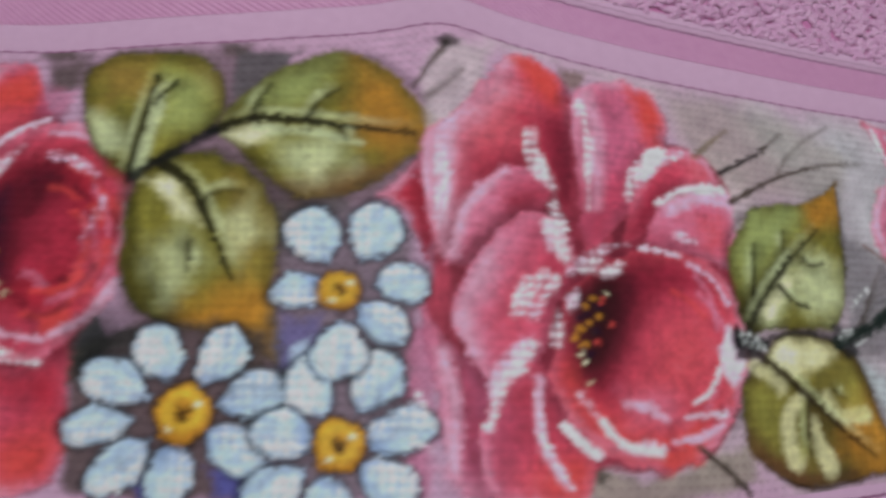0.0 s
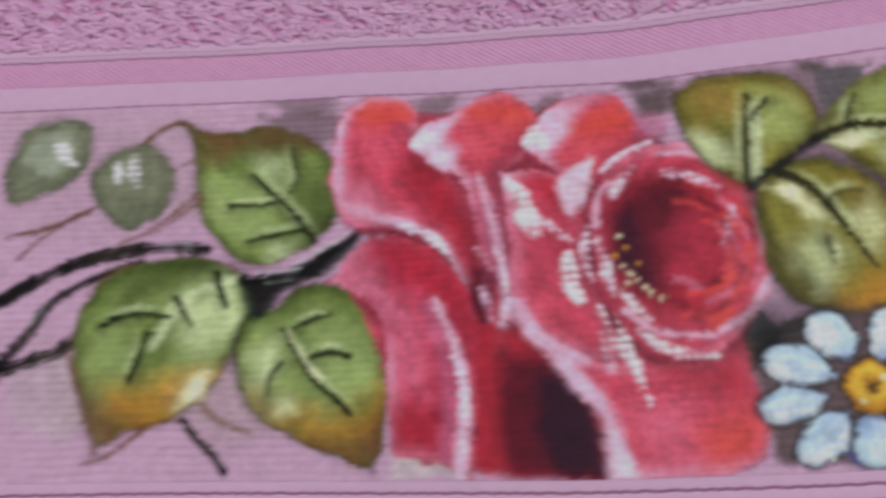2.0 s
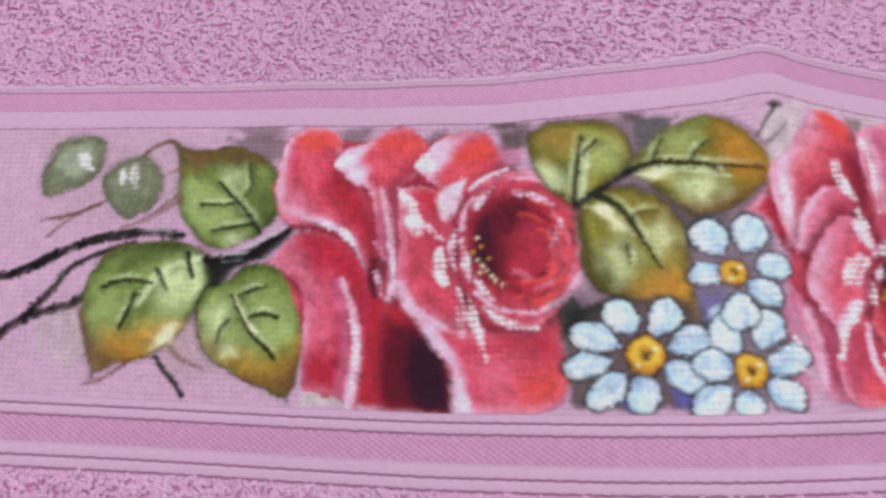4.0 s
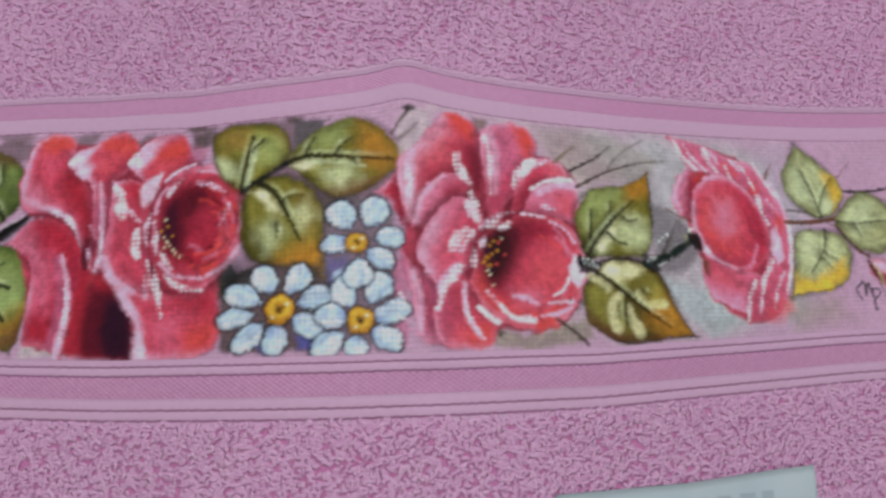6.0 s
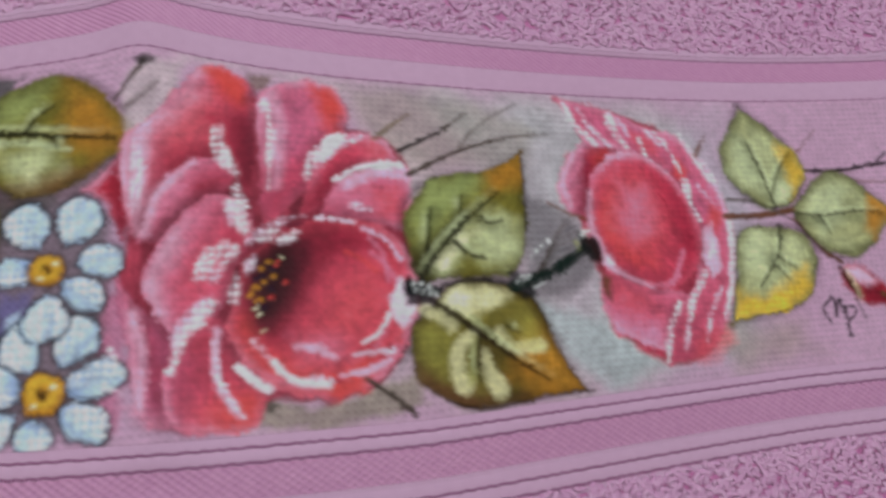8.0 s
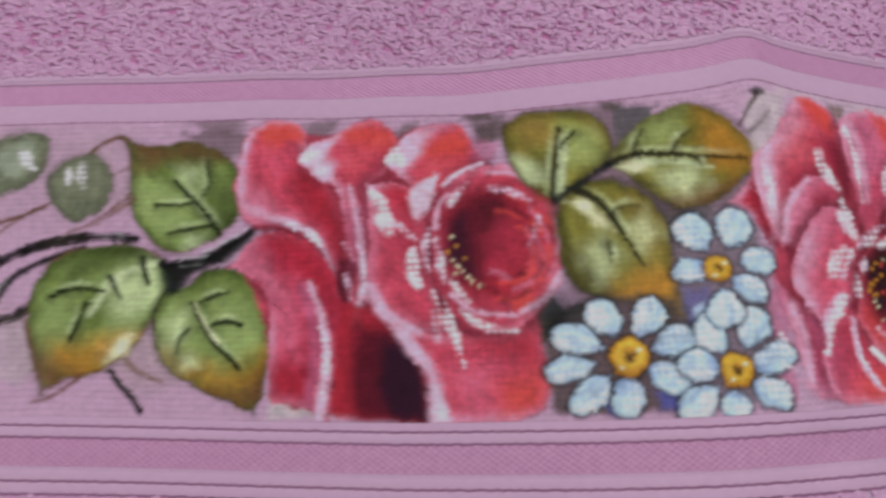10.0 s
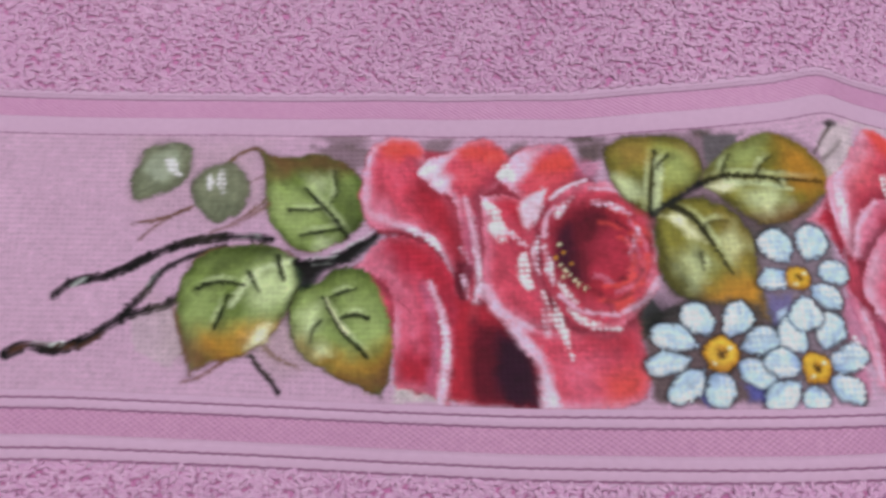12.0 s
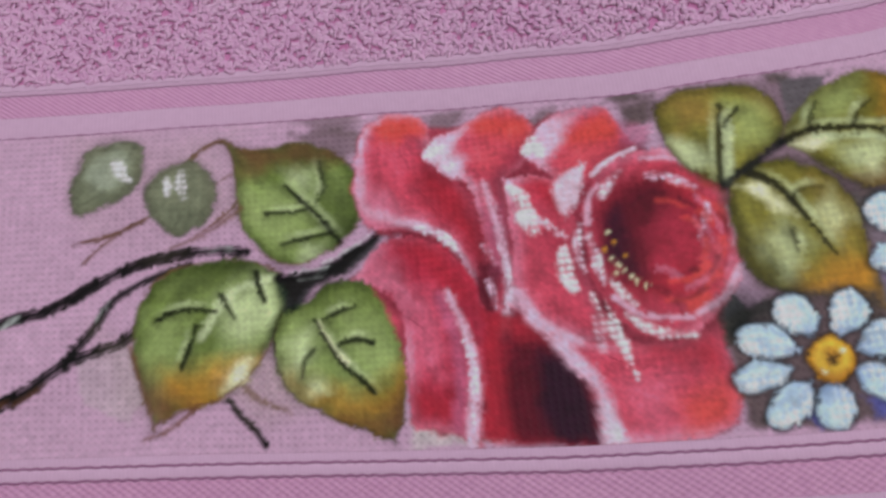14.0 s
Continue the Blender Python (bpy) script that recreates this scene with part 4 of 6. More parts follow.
dots(YELO, [(-74.5, 1.0),(-78.5, 3.0),(-76.3, 4.4)], 0.5)

# olive leaves above the daisies
fill(WASHD, [(-62.9, 35.6), (-53.6, 37.7), (-35.2, 37.6), (-24.8, 36.1), (-30.3, 25.9), (-35.6, 16.9), (-25.8, 9.6), (-15.9, 8.4), (-18.6, 4.0), (-23.7, -0.8), (-25.4, -13.0), (-36.2, -13.5), (-50.7, -8.8), (-53.3, 9.2), (-58.6, 19.0)], 1.63, 0.6, False)
fill(WASHD, [(-33.0, 18.0), (-18.3, 10.5), (-1.2, 19.2), (-5.7, 11.2), (-18.5, 6.6), (-28.2, 11.1)], 1.38, 0.6, False)
fill(WASHB, [(-35.2, 37.3), (-24.8, 36.1), (-30.2, 28.7), (-35.3, 27.7)], 0.63, 0.8, False)
fill(WASHD, [(-37.7, 38.5), (-32.6, 37.6), (-33.2, 36.0), (-37.1, 36.3)], 0.75, 0.6, False)
leaf("painted_leaf", "olive painted leaf with pale highlight", OLIVE, OLIVED, OLIVEL, [(-62.4, 29.6),(-61.6, 35.2),(-56.7, 37.4),(-48.1, 37.1),(-40.5, 35.4),(-36.9, 30.1),(-37.2, 23.7),(-42.9, 18.9),(-50.5, 13.5),(-56.3, 16.9),(-60.4, 22.9)])
fill(OLIVEB, [(-60.2, 36.0),(-51.5, 36.5),(-50.0, 29.5),(-58.6, 27.2)], 2.0, 0.75, True)
fill(OLIVEB, [(-43.1, 34.6),(-37.8, 32.1),(-37.5, 27.4),(-41.6, 30.6)], 1.2, 0.5, True)
fill(GREENL, [(-47.4, 32.3),(-40.7, 31.5),(-39.3, 24.8),(-44.4, 21.8),(-47.7, 24.0)], 1.8, 0.55, True)
fill(PALEG, [(-60.4, 25.6),(-55.3, 24.0),(-52.0, 19.1),(-57.1, 18.8)], 1.3, 0.75, True)
fill(OLIVED, [(-56.1, 26.9),(-51.0, 26.2),(-50.8, 17.1),(-53.7, 18.4)], 1.4, 0.55, True)
line(PALEG, [(-48.1, 28.1),(-49.4, 22.4),(-50.8, 15.0)], 1.6, 2.4, 0.8, 0.8)
vein(OLIVED, [(-48.9, 32.5),(-50.5, 25.2),(-51.7, 18.1),(-52.2, 13.7)], 0.6, 1.3, 0.5, 0.85)
vein(OLIVED, [(-45.3, 31.1),(-47.5, 29.1),(-49.1, 26.9)], 0.9, 0.5, 0.4, 0.8)
edge(BROWND, 0.5, 0.45)
leaf("painted_leaf", "olive painted leaf with orange tip", OLIVE, OLIVED, OLIVEL, [(-37.8, 22.0),(-33.3, 28.8),(-26.3, 33.7),(-16.9, 36.6),(-8.8, 33.8),(-2.7, 27.5),(0.0, 21.2),(-6.4, 15.2),(-15.0, 10.0),(-23.1, 9.5),(-29.3, 14.0),(-35.4, 19.9)])
fill(ORANGE, [(-13.7, 34.7),(-6.5, 31.0),(-0.3, 21.3),(-8.0, 15.6),(-12.4, 20.8),(-14.3, 28.2)], 2.2, 0.85, True)
fill(BROWN, [(-17.8, 14.9),(-6.3, 15.6),(-14.2, 10.0),(-22.3, 9.6),(-26.1, 12.0)], 1.4, 0.7, True)
fill(GREENL, [(-33.4, 27.5),(-25.5, 33.1),(-17.9, 34.9),(-20.0, 28.6),(-28.6, 24.7)], 1.8, 0.6, True)
fill(PALEG, [(-25.6, 19.9),(-17.4, 20.2),(-14.5, 15.6),(-21.3, 12.5),(-25.9, 15.5)], 1.8, 0.65, True)
fill(PALEY, [(-36.2, 20.9),(-31.2, 22.6),(-28.0, 21.6),(-32.2, 19.1)], 0.8, 0.95, True)
line(PALEG, [(-30.4, 21.8),(-20.6, 21.0),(-12.6, 19.1)], 1.8, 0.8, 0.7, 0.7)
vein(OLIVED, [(-38.7, 21.5),(-31.1, 23.7),(-22.1, 23.1),(-12.3, 21.9),(-4.1, 21.3)], 1.5, 0.5, 0.5, 0.9)
vein(OLIVED, [(-31.9, 24.1),(-30.4, 27.2),(-28.6, 30.2)], 1.0, 0.6, 0.5, 0.8)
vein(OLIVED, [(-22.4, 23.3),(-19.8, 27.1),(-16.7, 29.3)], 0.9, 0.5, 0.5, 0.75)
vein(OLIVED, [(-16.4, 22.0),(-15.0, 19.6)], 0.7, 0.4, 0.4, 0.6)
edge(BROWND, 0.5, 0.45)
leaf("painted_leaf", "olive painted leaf with orange lower edge", OLIVE, OLIVED, OLIVEL, [(-51.5, 9.2),(-49.7, 14.3),(-44.6, 17.3),(-36.4, 17.0),(-29.4, 12.3),(-26.2, 6.0),(-25.7, -4.2),(-25.4, -12.4),(-23.9, -19.2),(-28.0, -15.7),(-35.6, -13.3),(-45.0, -10.9),(-50.4, -6.3),(-51.9, 1.5)])
fill(ORANGE, [(-40.2, -9.7),(-32.0, -5.4),(-26.6, -5.8),(-25.4, -14.0),(-24.2, -18.9),(-29.5, -15.3),(-38.7, -12.7)], 2.2, 0.9, True)
fill(OLIVEB, [(-34.2, 12.7),(-28.0, 8.7),(-26.3, -2.5),(-31.9, -2.1),(-34.6, 4.9)], 2.0, 0.6, True)
fill(OLIVED, [(-51.0, 0.5),(-45.4, -2.6),(-40.2, -9.7),(-46.5, -9.9),(-50.8, -5.4)], 1.6, 0.5, True)
fill(PALEG, [(-46.9, 1.0),(-41.1, 4.7),(-38.2, -1.5),(-43.2, -6.9)], 1.9, 0.6, True)
fill(PALEY, [(-48.9, 13.0),(-45.6, 13.3),(-41.7, 8.7),(-39.1, 5.0),(-43.4, 7.8)], 0.9, 0.8, True)
fill(PALEG, [(-36.2, 5.9),(-30.4, 8.9),(-27.6, 2.7),(-32.5, 0.0)], 1.6, 0.55, True)
vein(OLIVED, [(-46.3, 15.7),(-41.5, 12.5),(-37.8, 6.1),(-34.9, -0.1),(-32.8, -4.5)], 1.6, 0.5, 0.5, 0.9)
vein(OLIVED, [(-38.9, 9.1),(-35.9, 10.6),(-31.9, 10.7)], 0.8, 0.4, 0.5, 0.6)
vein(OLIVED, [(-40.4, 1.7),(-40.2, -3.0)], 1.0, 0.6, 0.5, 0.65)
edge(OLIVED, 0.5, 0.45)
line(SLATE, [(-52.2, 13.3),(-44.6, 17.8),(-37.8, 21.4)], 1.6, 1.4, 0.6, 0.85)

# second rose
coat(WASH, [(13.1, 40.5),(33.2, 36.0),(55.4, 35.8),(79.2, 35.4),(105.5, 36.4),(126.5, 36.1),(132.0, 24.7),(131.2, -2.7),(126.1, -24.9),(109.6, -36.3),(93.8, -37.8),(76.2, -39.7),(52.2, -38.5),(27.8, -38.9),(25.4, -32.6),(53.9, -1.1),(44.0, 28.6),(25.2, 35.7)], 5.0, 0.8)
coat(WASHT, [(55.3, 33.4),(95.3, 35.4),(133.7, 35.6),(147.2, 28.7),(147.8, 0.6),(140.7, -25.4),(119.7, -33.8),(97.3, -34.4),(84.3, -12.4),(71.9, 17.8)], 9.0, 0.55)
coat(WASHG, [(134.6, -25.2),(156.1, -22.7),(158.4, -29.2),(136.8, -33.0)], 5.0, 0.5)
fill(WASHG, [(44.1, 33.4),(58.2, 34.4),(72.9, 32.4),(88.0, 27.1),(83.8, 15.3),(71.8, 16.2),(57.4, 15.4),(49.3, 21.1)], 3.0, 0.4, False)
fill(WASHT, [(84.1, -15.3),(94.4, -18.3),(104.9, -22.9),(113.6, -30.6),(103.3, -36.1),(94.5, -31.4),(87.7, -24.1)], 2.4, 0.8, False)
fill(WASHB, [(83.4, 10.5),(90.9, 7.7),(99.6, 0.1),(100.3, -7.7),(90.1, -15.3),(82.7, -13.9)], 1.8, 0.62, False)
fill(WASHB, [(53.1, -17.9),(56.2, -15.2),(56.6, -23.5),(52.7, -28.7),(50.2, -27.3)], 1.2, 0.7, False)
fill(WASHG, [(23.0, -32.5),(27.8, -34.0),(37.4, -35.8),(47.4, -32.4),(55.1, -31.4),(57.5, -36.8),(42.2, -39.8),(25.4, -38.8)], 1.2, 0.7, False)
fill(OLIVEO, [(23.2, 35.6),(27.8, 35.8),(26.5, 31.8),(24.1, 32.5)], 0.9, 0.6, False)
fill(OLIVED, [(26.0, -33.9),(29.0, -34.7),(27.8, -36.2),(26.0, -35.6)], 0.8, 0.6, False)
fill(WASH, [(-2.8, 31.1),(1.7, 38.1),(9.3, 38.4),(8.2, 30.8),(2.0, 23.5),(-1.1, 20.8)], 1.6, 0.8, False)
for k in range(9):
    line(WASHD if k % 3 else SLATE, [(82 + 0.5 * k, -13 + 0.6 * k), (88 + 0.6 * k, -9 + 1.5 * k), (93 + 0.8 * k, -8 + 1.9 * k)], 0.7, 0.3, 0.5, 0.4)
rose("painted_rose", "full pink painted rose with white petal strokes", ROSE, [(-1.5, 19.4),(3.3, 24.2),(9.4, 33.1),(15.8, 37.7),(23.2, 32.5),(25.9, 30.3),(34.6, 34.5),(42.7, 30.9),(43.2, 23.2),(52.0, 21.3),(56.0, 15.3),(56.7, 1.9),(57.1, -13.8),(54.2, -24.7),(47.4, -32.4),(37.4, -35.1),(26.6, -33.9),(23.0, -38.6),(11.3, -38.8),(3.7, -36.2),(0.7, -21.2),(-1.6, -10.8),(-0.2, -0.2)])
last["cup"] = np.array((35.4, -10.9))
petal(CRIM, [(-9.0, 10.0),(-4.2, 15.3),(-1.5, 19.1),(0.1, 13.6),(0.8, 5.2),(-1.5, -0.2),(-5.0, 6.9)], 0.2)
fill(CRIMD, [(-7.1, 9.8),(-2.9, 15.2),(-1.0, 9.5),(-2.3, 4.0)], 1.0, 0.8, True)
petal(MAUVE, [(-1.9, -9.5),(1.6, -13.6),(6.3, -17.7),(9.8, -21.7),(11.2, -31.8),(11.3, -38.5),(4.3, -37.2),(2.0, -31.2),(0.7, -21.2)], 0.4)
fill(DEEP, [(-0.9, -10.8),(3.6, -16.3),(6.6, -26.6),(6.8, -36.4),(4.7, -31.4),(2.3, -21.3)], 1.6, 0.7, True)
line(PALEP, [(1.4, -16.1),(3.4, -23.9),(3.2, -33.7)], 1.7, 1.2, 1.2, 0.65)
fill(PINK, [(1.2, -33.6),(10.1, -35.4),(10.2, -38.8),(3.1, -37.9)], 1.6, 0.5, False)
petal(ROSE, [(-2.4, 19.2),(2.0, 23.5),(6.4, 29.3),(10.7, 35.1),(15.2, 37.7),(20.5, 35.6),(23.6, 30.2),(24.6, 20.4),(23.4, 8.7),(16.4, 8.8),(7.6, 9.1),(2.2, 1.0),(-0.3, 2.5)], 0.4)
fill(PALEP, [(-1.5, 19.1),(2.7, 23.2),(7.0, 28.6),(11.9, 36.2),(12.7, 31.7),(8.4, 25.6),(4.0, 20.6),(3.2, 9.2),(0.9, 3.8)], 2.6, 0.8, True)
fill(ROSEL, [(5.9, 22.0),(12.1, 29.4),(17.4, 27.9),(16.2, 21.9),(8.6, 17.6)], 2.8, 0.7, True)
fill(CORAL, [(13.5, 37.4),(17.4, 37.7),(21.4, 34.8),(23.9, 29.5),(21.9, 27.9),(18.0, 30.2)], 1.2, 1, True)
fill(DEEP, [(15.4, 25.6),(22.6, 27.9),(25.0, 23.4),(24.3, 10.2),(22.8, 4.5),(20.2, 13.1),(17.5, 20.4)], 2.4, 0.85, True)
fill(DEEPD, [(20.7, 24.1),(24.2, 24.9),(24.7, 13.1),(23.0, 8.7),(21.7, 16.0)], 1.6, 0.6, True)
fill(CRIM, [(2.3, 14.9),(9.8, 18.7),(15.0, 18.7),(13.8, 15.3),(7.5, 11.9),(3.3, 6.5)], 1.8, 0.6, True)
dab(PINKW, [(0.6, 20.0),(1.0, 11.5),(0.5, 4.5)], 1.9, 1.5)
line(PALEP, [(2.1, 22.1),(1.9, 13.5),(1.4, 1.1)], 2.6, 1.4, 1.3, 0.45)
petal(ROSEP, [(24.9, 29.5),(28.5, 33.4),(35.2, 34.8),(40.7, 33.2),(43.4, 27.8),(42.5, 22.4),(37.7, 13.2),(31.7, 5.9),(26.0, 1.7),(25.3, 13.1)], 0.4)
fill(MAUVE, [(27.9, 29.5),(35.9, 32.2),(37.1, 19.1),(31.7, 8.7),(27.3, 7.3)], 2.2, 0.6, True)
fill(CORAL, [(36.6, 33.0),(40.7, 33.2),(43.4, 27.8),(41.9, 22.3),(38.5, 25.3)], 1.3, 1, True)
fill(CRIM, [(27.9, 13.1),(35.7, 17.6),(34.3, 10.2),(27.9, 3.0),(26.4, 5.9)], 2.0, 0.6, True)
line(PALEP, [(27.8, 31.1),(29.4, 22.0),(28.5, 10.2)], 2.6, 1.6, 1.4, 0.5)
dab(WHITE2, [(26.3, 29.5),(27.6, 21.9),(26.9, 9.4)], 1.7, 1.3)
petal(ROSE, [(32.7, 2.7),(35.7, 11.7),(36.8, 17.6),(40.4, 21.4),(46.6, 22.6),(52.0, 21.0),(54.6, 16.0),(48.4, 15.0),(42.9, 11.8),(38.2, 6.6)], 0.4)
fill(DEEP, [(33.6, 3.7),(37.6, 11.7),(43.7, 16.3),(49.1, 15.8),(42.9, 12.1),(38.2, 6.6)], 1.3, 0.85, True)
fill(ROSEL, [(46.5, 21.0),(52.0, 20.5),(53.5, 17.1),(48.4, 16.2)], 1.2, 0.7, True)
dab(WHITE2, [(35.1, 12.4),(37.3, 17.9),(42.5, 21.5)], 2.0, 2.5)
dab(PINKW, [(37.3, 14.7),(40.4, 18.6),(46.5, 21.8)], 1.6, 1.2)
petal(ROSEP, [(38.1, 3.3),(40.9, 10.3),(46.3, 13.9),(53.2, 15.8),(56.7, 13.8),(57.5, 6.3),(56.1, -0.3),(50.0, 2.0),(43.4, 2.8)], 0.4)
fill(CORALR, [(47.5, 9.8),(54.4, 10.7),(56.1, 3.3),(50.0, 3.9)], 1.6, 0.7, True)
fill(PINK, [(40.8, 7.4),(47.6, 10.8),(48.8, 6.1),(42.1, 4.2)], 1.5, 0.5, True)
line(PALEP, [(43.6, 10.7),(49.0, 13.2),(55.9, 13.0)], 1.8, 1.2, 0.8, 0.6)
line(WHITE2, [(40.9, 11.5),(45.7, 14.5),(54.6, 15.7)], 1.0, 1.2, 0.5, 0.85)
dab(PINKW, [(44.1, 5.7),(47.8, 5.3)], 1.5, 1.2)
petal(ROSEP, [(2.3, -1.0),(3.4, 4.4),(6.9, 11.2),(11.8, 15.6),(16.9, 16.0),(20.2, 12.4),(17.7, 8.1),(11.5, 4.8),(6.1, -1.9)], 0.4)
fill(CRIM, [(11.3, 10.4),(16.4, 12.4),(19.6, 11.4),(16.5, 8.6),(12.7, 7.5)], 1.2, 0.85, True)
fill(PINK, [(2.9, 0.3),(4.2, 5.7),(10.0, 13.3),(11.3, 10.4),(7.1, 4.9)], 1.5, 0.65, True)
line(PALEP, [(2.9, 0.3),(5.3, 8.5),(12.2, 15.4)], 1.8, 1.2, 1.0, 0.7)
dab(WHITE2, [(16.7, 21.9),(17.3, 17.5),(20.7, 12.6)], 3.4, 1.8)
line(CRIM, [(15.4, 25.6),(19.1, 19.6),(21.7, 11.6)], 0.9, 0.5, 0.5, 0.6)
petal(ROSEP, [(2.8, -9.7),(4.3, -3.8),(9.7, 3.4),(15.8, 8.1),(22.2, 5.9),(23.5, -1.1),(20.4, -7.8),(18.7, -14.4),(15.1, -18.1),(9.7, -20.2),(5.7, -16.4)], 0.55)
fill(ROSE, [(10.5, -4.8),(16.6, -0.2),(21.0, -2.4),(18.6, -10.4),(12.0, -16.7),(8.9, -11.3)], 2.6, 0.75, True)
fill(PINK, [(3.3, -9.8),(5.1, -3.9),(10.3, 2.7),(14.0, 4.0),(10.5, -3.4),(7.6, -10.0),(7.8, -16.5),(5.4, -15.7)], 1.8, 0.85, True)
fill(PALEP, [(3.1, -9.7),(4.6, -4.8),(9.1, 1.4),(8.6, -3.4),(6.0, -8.6),(6.2, -15.8),(4.7, -14.4)], 1.4, 0.85, True)
fill(CRIM, [(18.5, 1.1),(22.9, 0.3),(21.7, -5.1),(18.5, -2.3)], 1.0, 0.6, True)
dab(WHITE2, [(20.7, 9.3),(20.8, 5.2),(22.4, 0.6)], 3.6, 2.6)
dab(PINKW, [(19.3, 6.7),(19.8, 2.0)], 1.8, 1.6)
dab(WHITE2, [(13.9, -8.9),(16.1, -4.7),(18.2, -2.9)], 3.3, 2.4)
dab(PINKW, [(15.6, -9.8),(18.2, -8.0)], 2.2, 1.4)
dab(WHITE2, [(18.2, -7.1),(20.4, -3.5)], 2.0, 1.6)
petal(ROSE, [(9.8, -21.7),(13.9, -18.7),(17.1, -17.6),(20.3, -21.6),(23.6, -28.1),(26.0, -32.6),(24.0, -38.9),(16.0, -39.4),(9.6, -38.0),(7.4, -31.5)], 0.3)
fill(MAUVE, [(7.6, -29.1),(11.0, -23.0),(14.6, -27.0),(12.5, -36.7),(9.6, -37.2)], 2.0, 0.6, True)
fill(CRIM, [(8.7, -26.7),(15.8, -22.0),(16.5, -32.1),(10.1, -34.2)], 2.4, 0.5, True)
fill(CORAL, [(17.1, -34.6),(23.0, -32.5),(25.4, -34.5),(23.0, -39.2),(16.6, -39.4)], 1.6, 0.9, True)
fill(CORALR, [(12.4, -34.3),(19.5, -32.3),(19.5, -38.4),(12.5, -38.6)], 2.0, 0.6, True)
line(PALEP, [(16.9, -20.2),(17.3, -29.7),(21.3, -36.3)], 1.3, 1.3, 0.7, 0.8)
dab(PINKW, [(16.7, -22.1),(17.8, -30.4),(22.1, -37.1)], 0.9, 0.9)
dab(WHITE2, [(16.2, -14.7),(12.1, -19.3),(8.5, -27.5)], 2.8, 1.2)
dab(PALEP, [(15.0, -14.2),(10.9, -17.9),(8.8, -22.9)], 2.0, 1.0)
petal(CORALR, [(20.0, -14.4),(22.3, -6.5),(27.9, -1.4),(35.5, 1.9),(44.7, 2.5),(51.9, 0.1),(55.7, -5.4),(57.1, -13.8),(54.9, -22.7),(48.8, -30.5),(39.9, -34.4),(30.2, -32.9),(23.0, -27.5),(19.6, -20.9)], 0.45)
fill(CRIM, [(21.7, -10.5),(26.6, -2.5),(38.1, 1.3),(48.5, -0.4),(52.3, -6.8),(43.0, -11.0),(37.7, -20.3),(26.6, -26.4),(21.2, -19.7)], 2.4, 0.85, True)
fill(DEEPD, [(22.9, -7.9),(29.1, -1.9),(38.1, 0.5),(43.2, -1.9),(38.0, -6.8),(35.3, -13.6),(29.1, -20.0),(24.2, -19.8)], 2.6, 0.9, True)
fill(DARKB, [(23.5, -6.6),(27.9, -2.5),(32.3, -3.3),(31.6, -12.1),(27.9, -18.7),(23.6, -18.5)], 1.8, 0.85, True)
fill(ROSE, [(37.9, -9.5),(47.1, -4.0),(52.1, -11.0),(50.4, -22.0),(41.3, -27.0),(33.9, -25.4),(34.0, -17.5)], 3.0, 0.85, True)
fill(CORALR, [(40.4, -12.3),(48.3, -8.2),(49.9, -17.9),(42.7, -23.1),(36.5, -20.3)], 2.6, 0.8, True)
fill(PINK, [(32.7, -22.8),(40.2, -22.3),(42.6, -27.0),(33.9, -27.3)], 1.8, 0.45, True)
fill(CORAL, [(21.8, -18.4),(25.4, -23.8),(32.7, -28.6),(40.0, -29.8),(47.7, -25.9),(46.2, -31.1),(38.7, -34.3),(29.0, -32.2),(22.4, -26.2)], 1.6, 0.65, True)
fill(CORAL, [(37.5, -32.2),(43.7, -31.2),(45.5, -33.6),(39.9, -34.9)], 1.2, 0.8, False)
for k, (a, r) in enumerate([(-70, 0.78), (-50, 0.86), (-30, 0.72), (-10, 0.9), (12, 0.8), (34, 0.88), (52, 0.74), (-95, 0.84), (-115, 0.92)]):
    s = [(37.5 + 18.5 * r * math.cos(radians(a + d)), -16.5 + 17.5 * r * math.sin(radians(a + d))) for d in (-16, -5, 6, 17)]
    line((CORAL, CRIM, PINK)[k % 3], s, 0.7, 1.1, 0.5, 0.55)
fill(DEEP, [(35.5, -1.2),(47.2, -0.0),(51.1, -4.0),(43.2, -4.0),(36.7, -6.8)], 1.3, 0.6, False)
line(PINKW, [(36.7, 2.9),(40.7, 2.6),(44.4, 2.1)], 0.8, 0.7, 0.35, 0.9)
dab(PINKW, [(23.2, -2.2),(27.9, 1.4),(34.0, 3.5)], 1.7, 1.0)
dab(WHITE2, [(25.4, -1.7),(28.5, 0.2)], 2.2, 1.6)
dab(WHITE2, [(29.4, -1.9),(33.2, -0.1)], 1.8, 1.1)
dab(WHITE2, [(20.3, -14.5),(20.5, -8.9)], 1.9, 1.5)
dab(PINKW, [(22.7, -8.6),(24.1, -5.5)], 1.6, 1.0)
line(PALEP, [(46.2, 0.7),(50.9, -1.7),(53.7, -6.1)], 1.0, 0.8, 0.45, 0.85)
line(PINK, [(47.2, -1.2),(50.0, -4.7),(51.1, -11.0)], 0.8, 0.5, 0.5, 0.7)
fill(PINKW, [(53.5, -10.7),(56.5, -13.8),(55.5, -18.3),(53.5, -21.8),(51.8, -18.2),(51.5, -14.5)], 0.7, 0.95, False)
line(WHITE2, [(50.8, -17.9),(48.6, -21.7),(45.2, -23.7)], 1.0, 0.7, 0.4, 0.9)
line(PINKW, [(43.3, -26.1),(47.7, -25.5),(51.3, -25.6)], 0.8, 1.1, 0.4, 0.85)
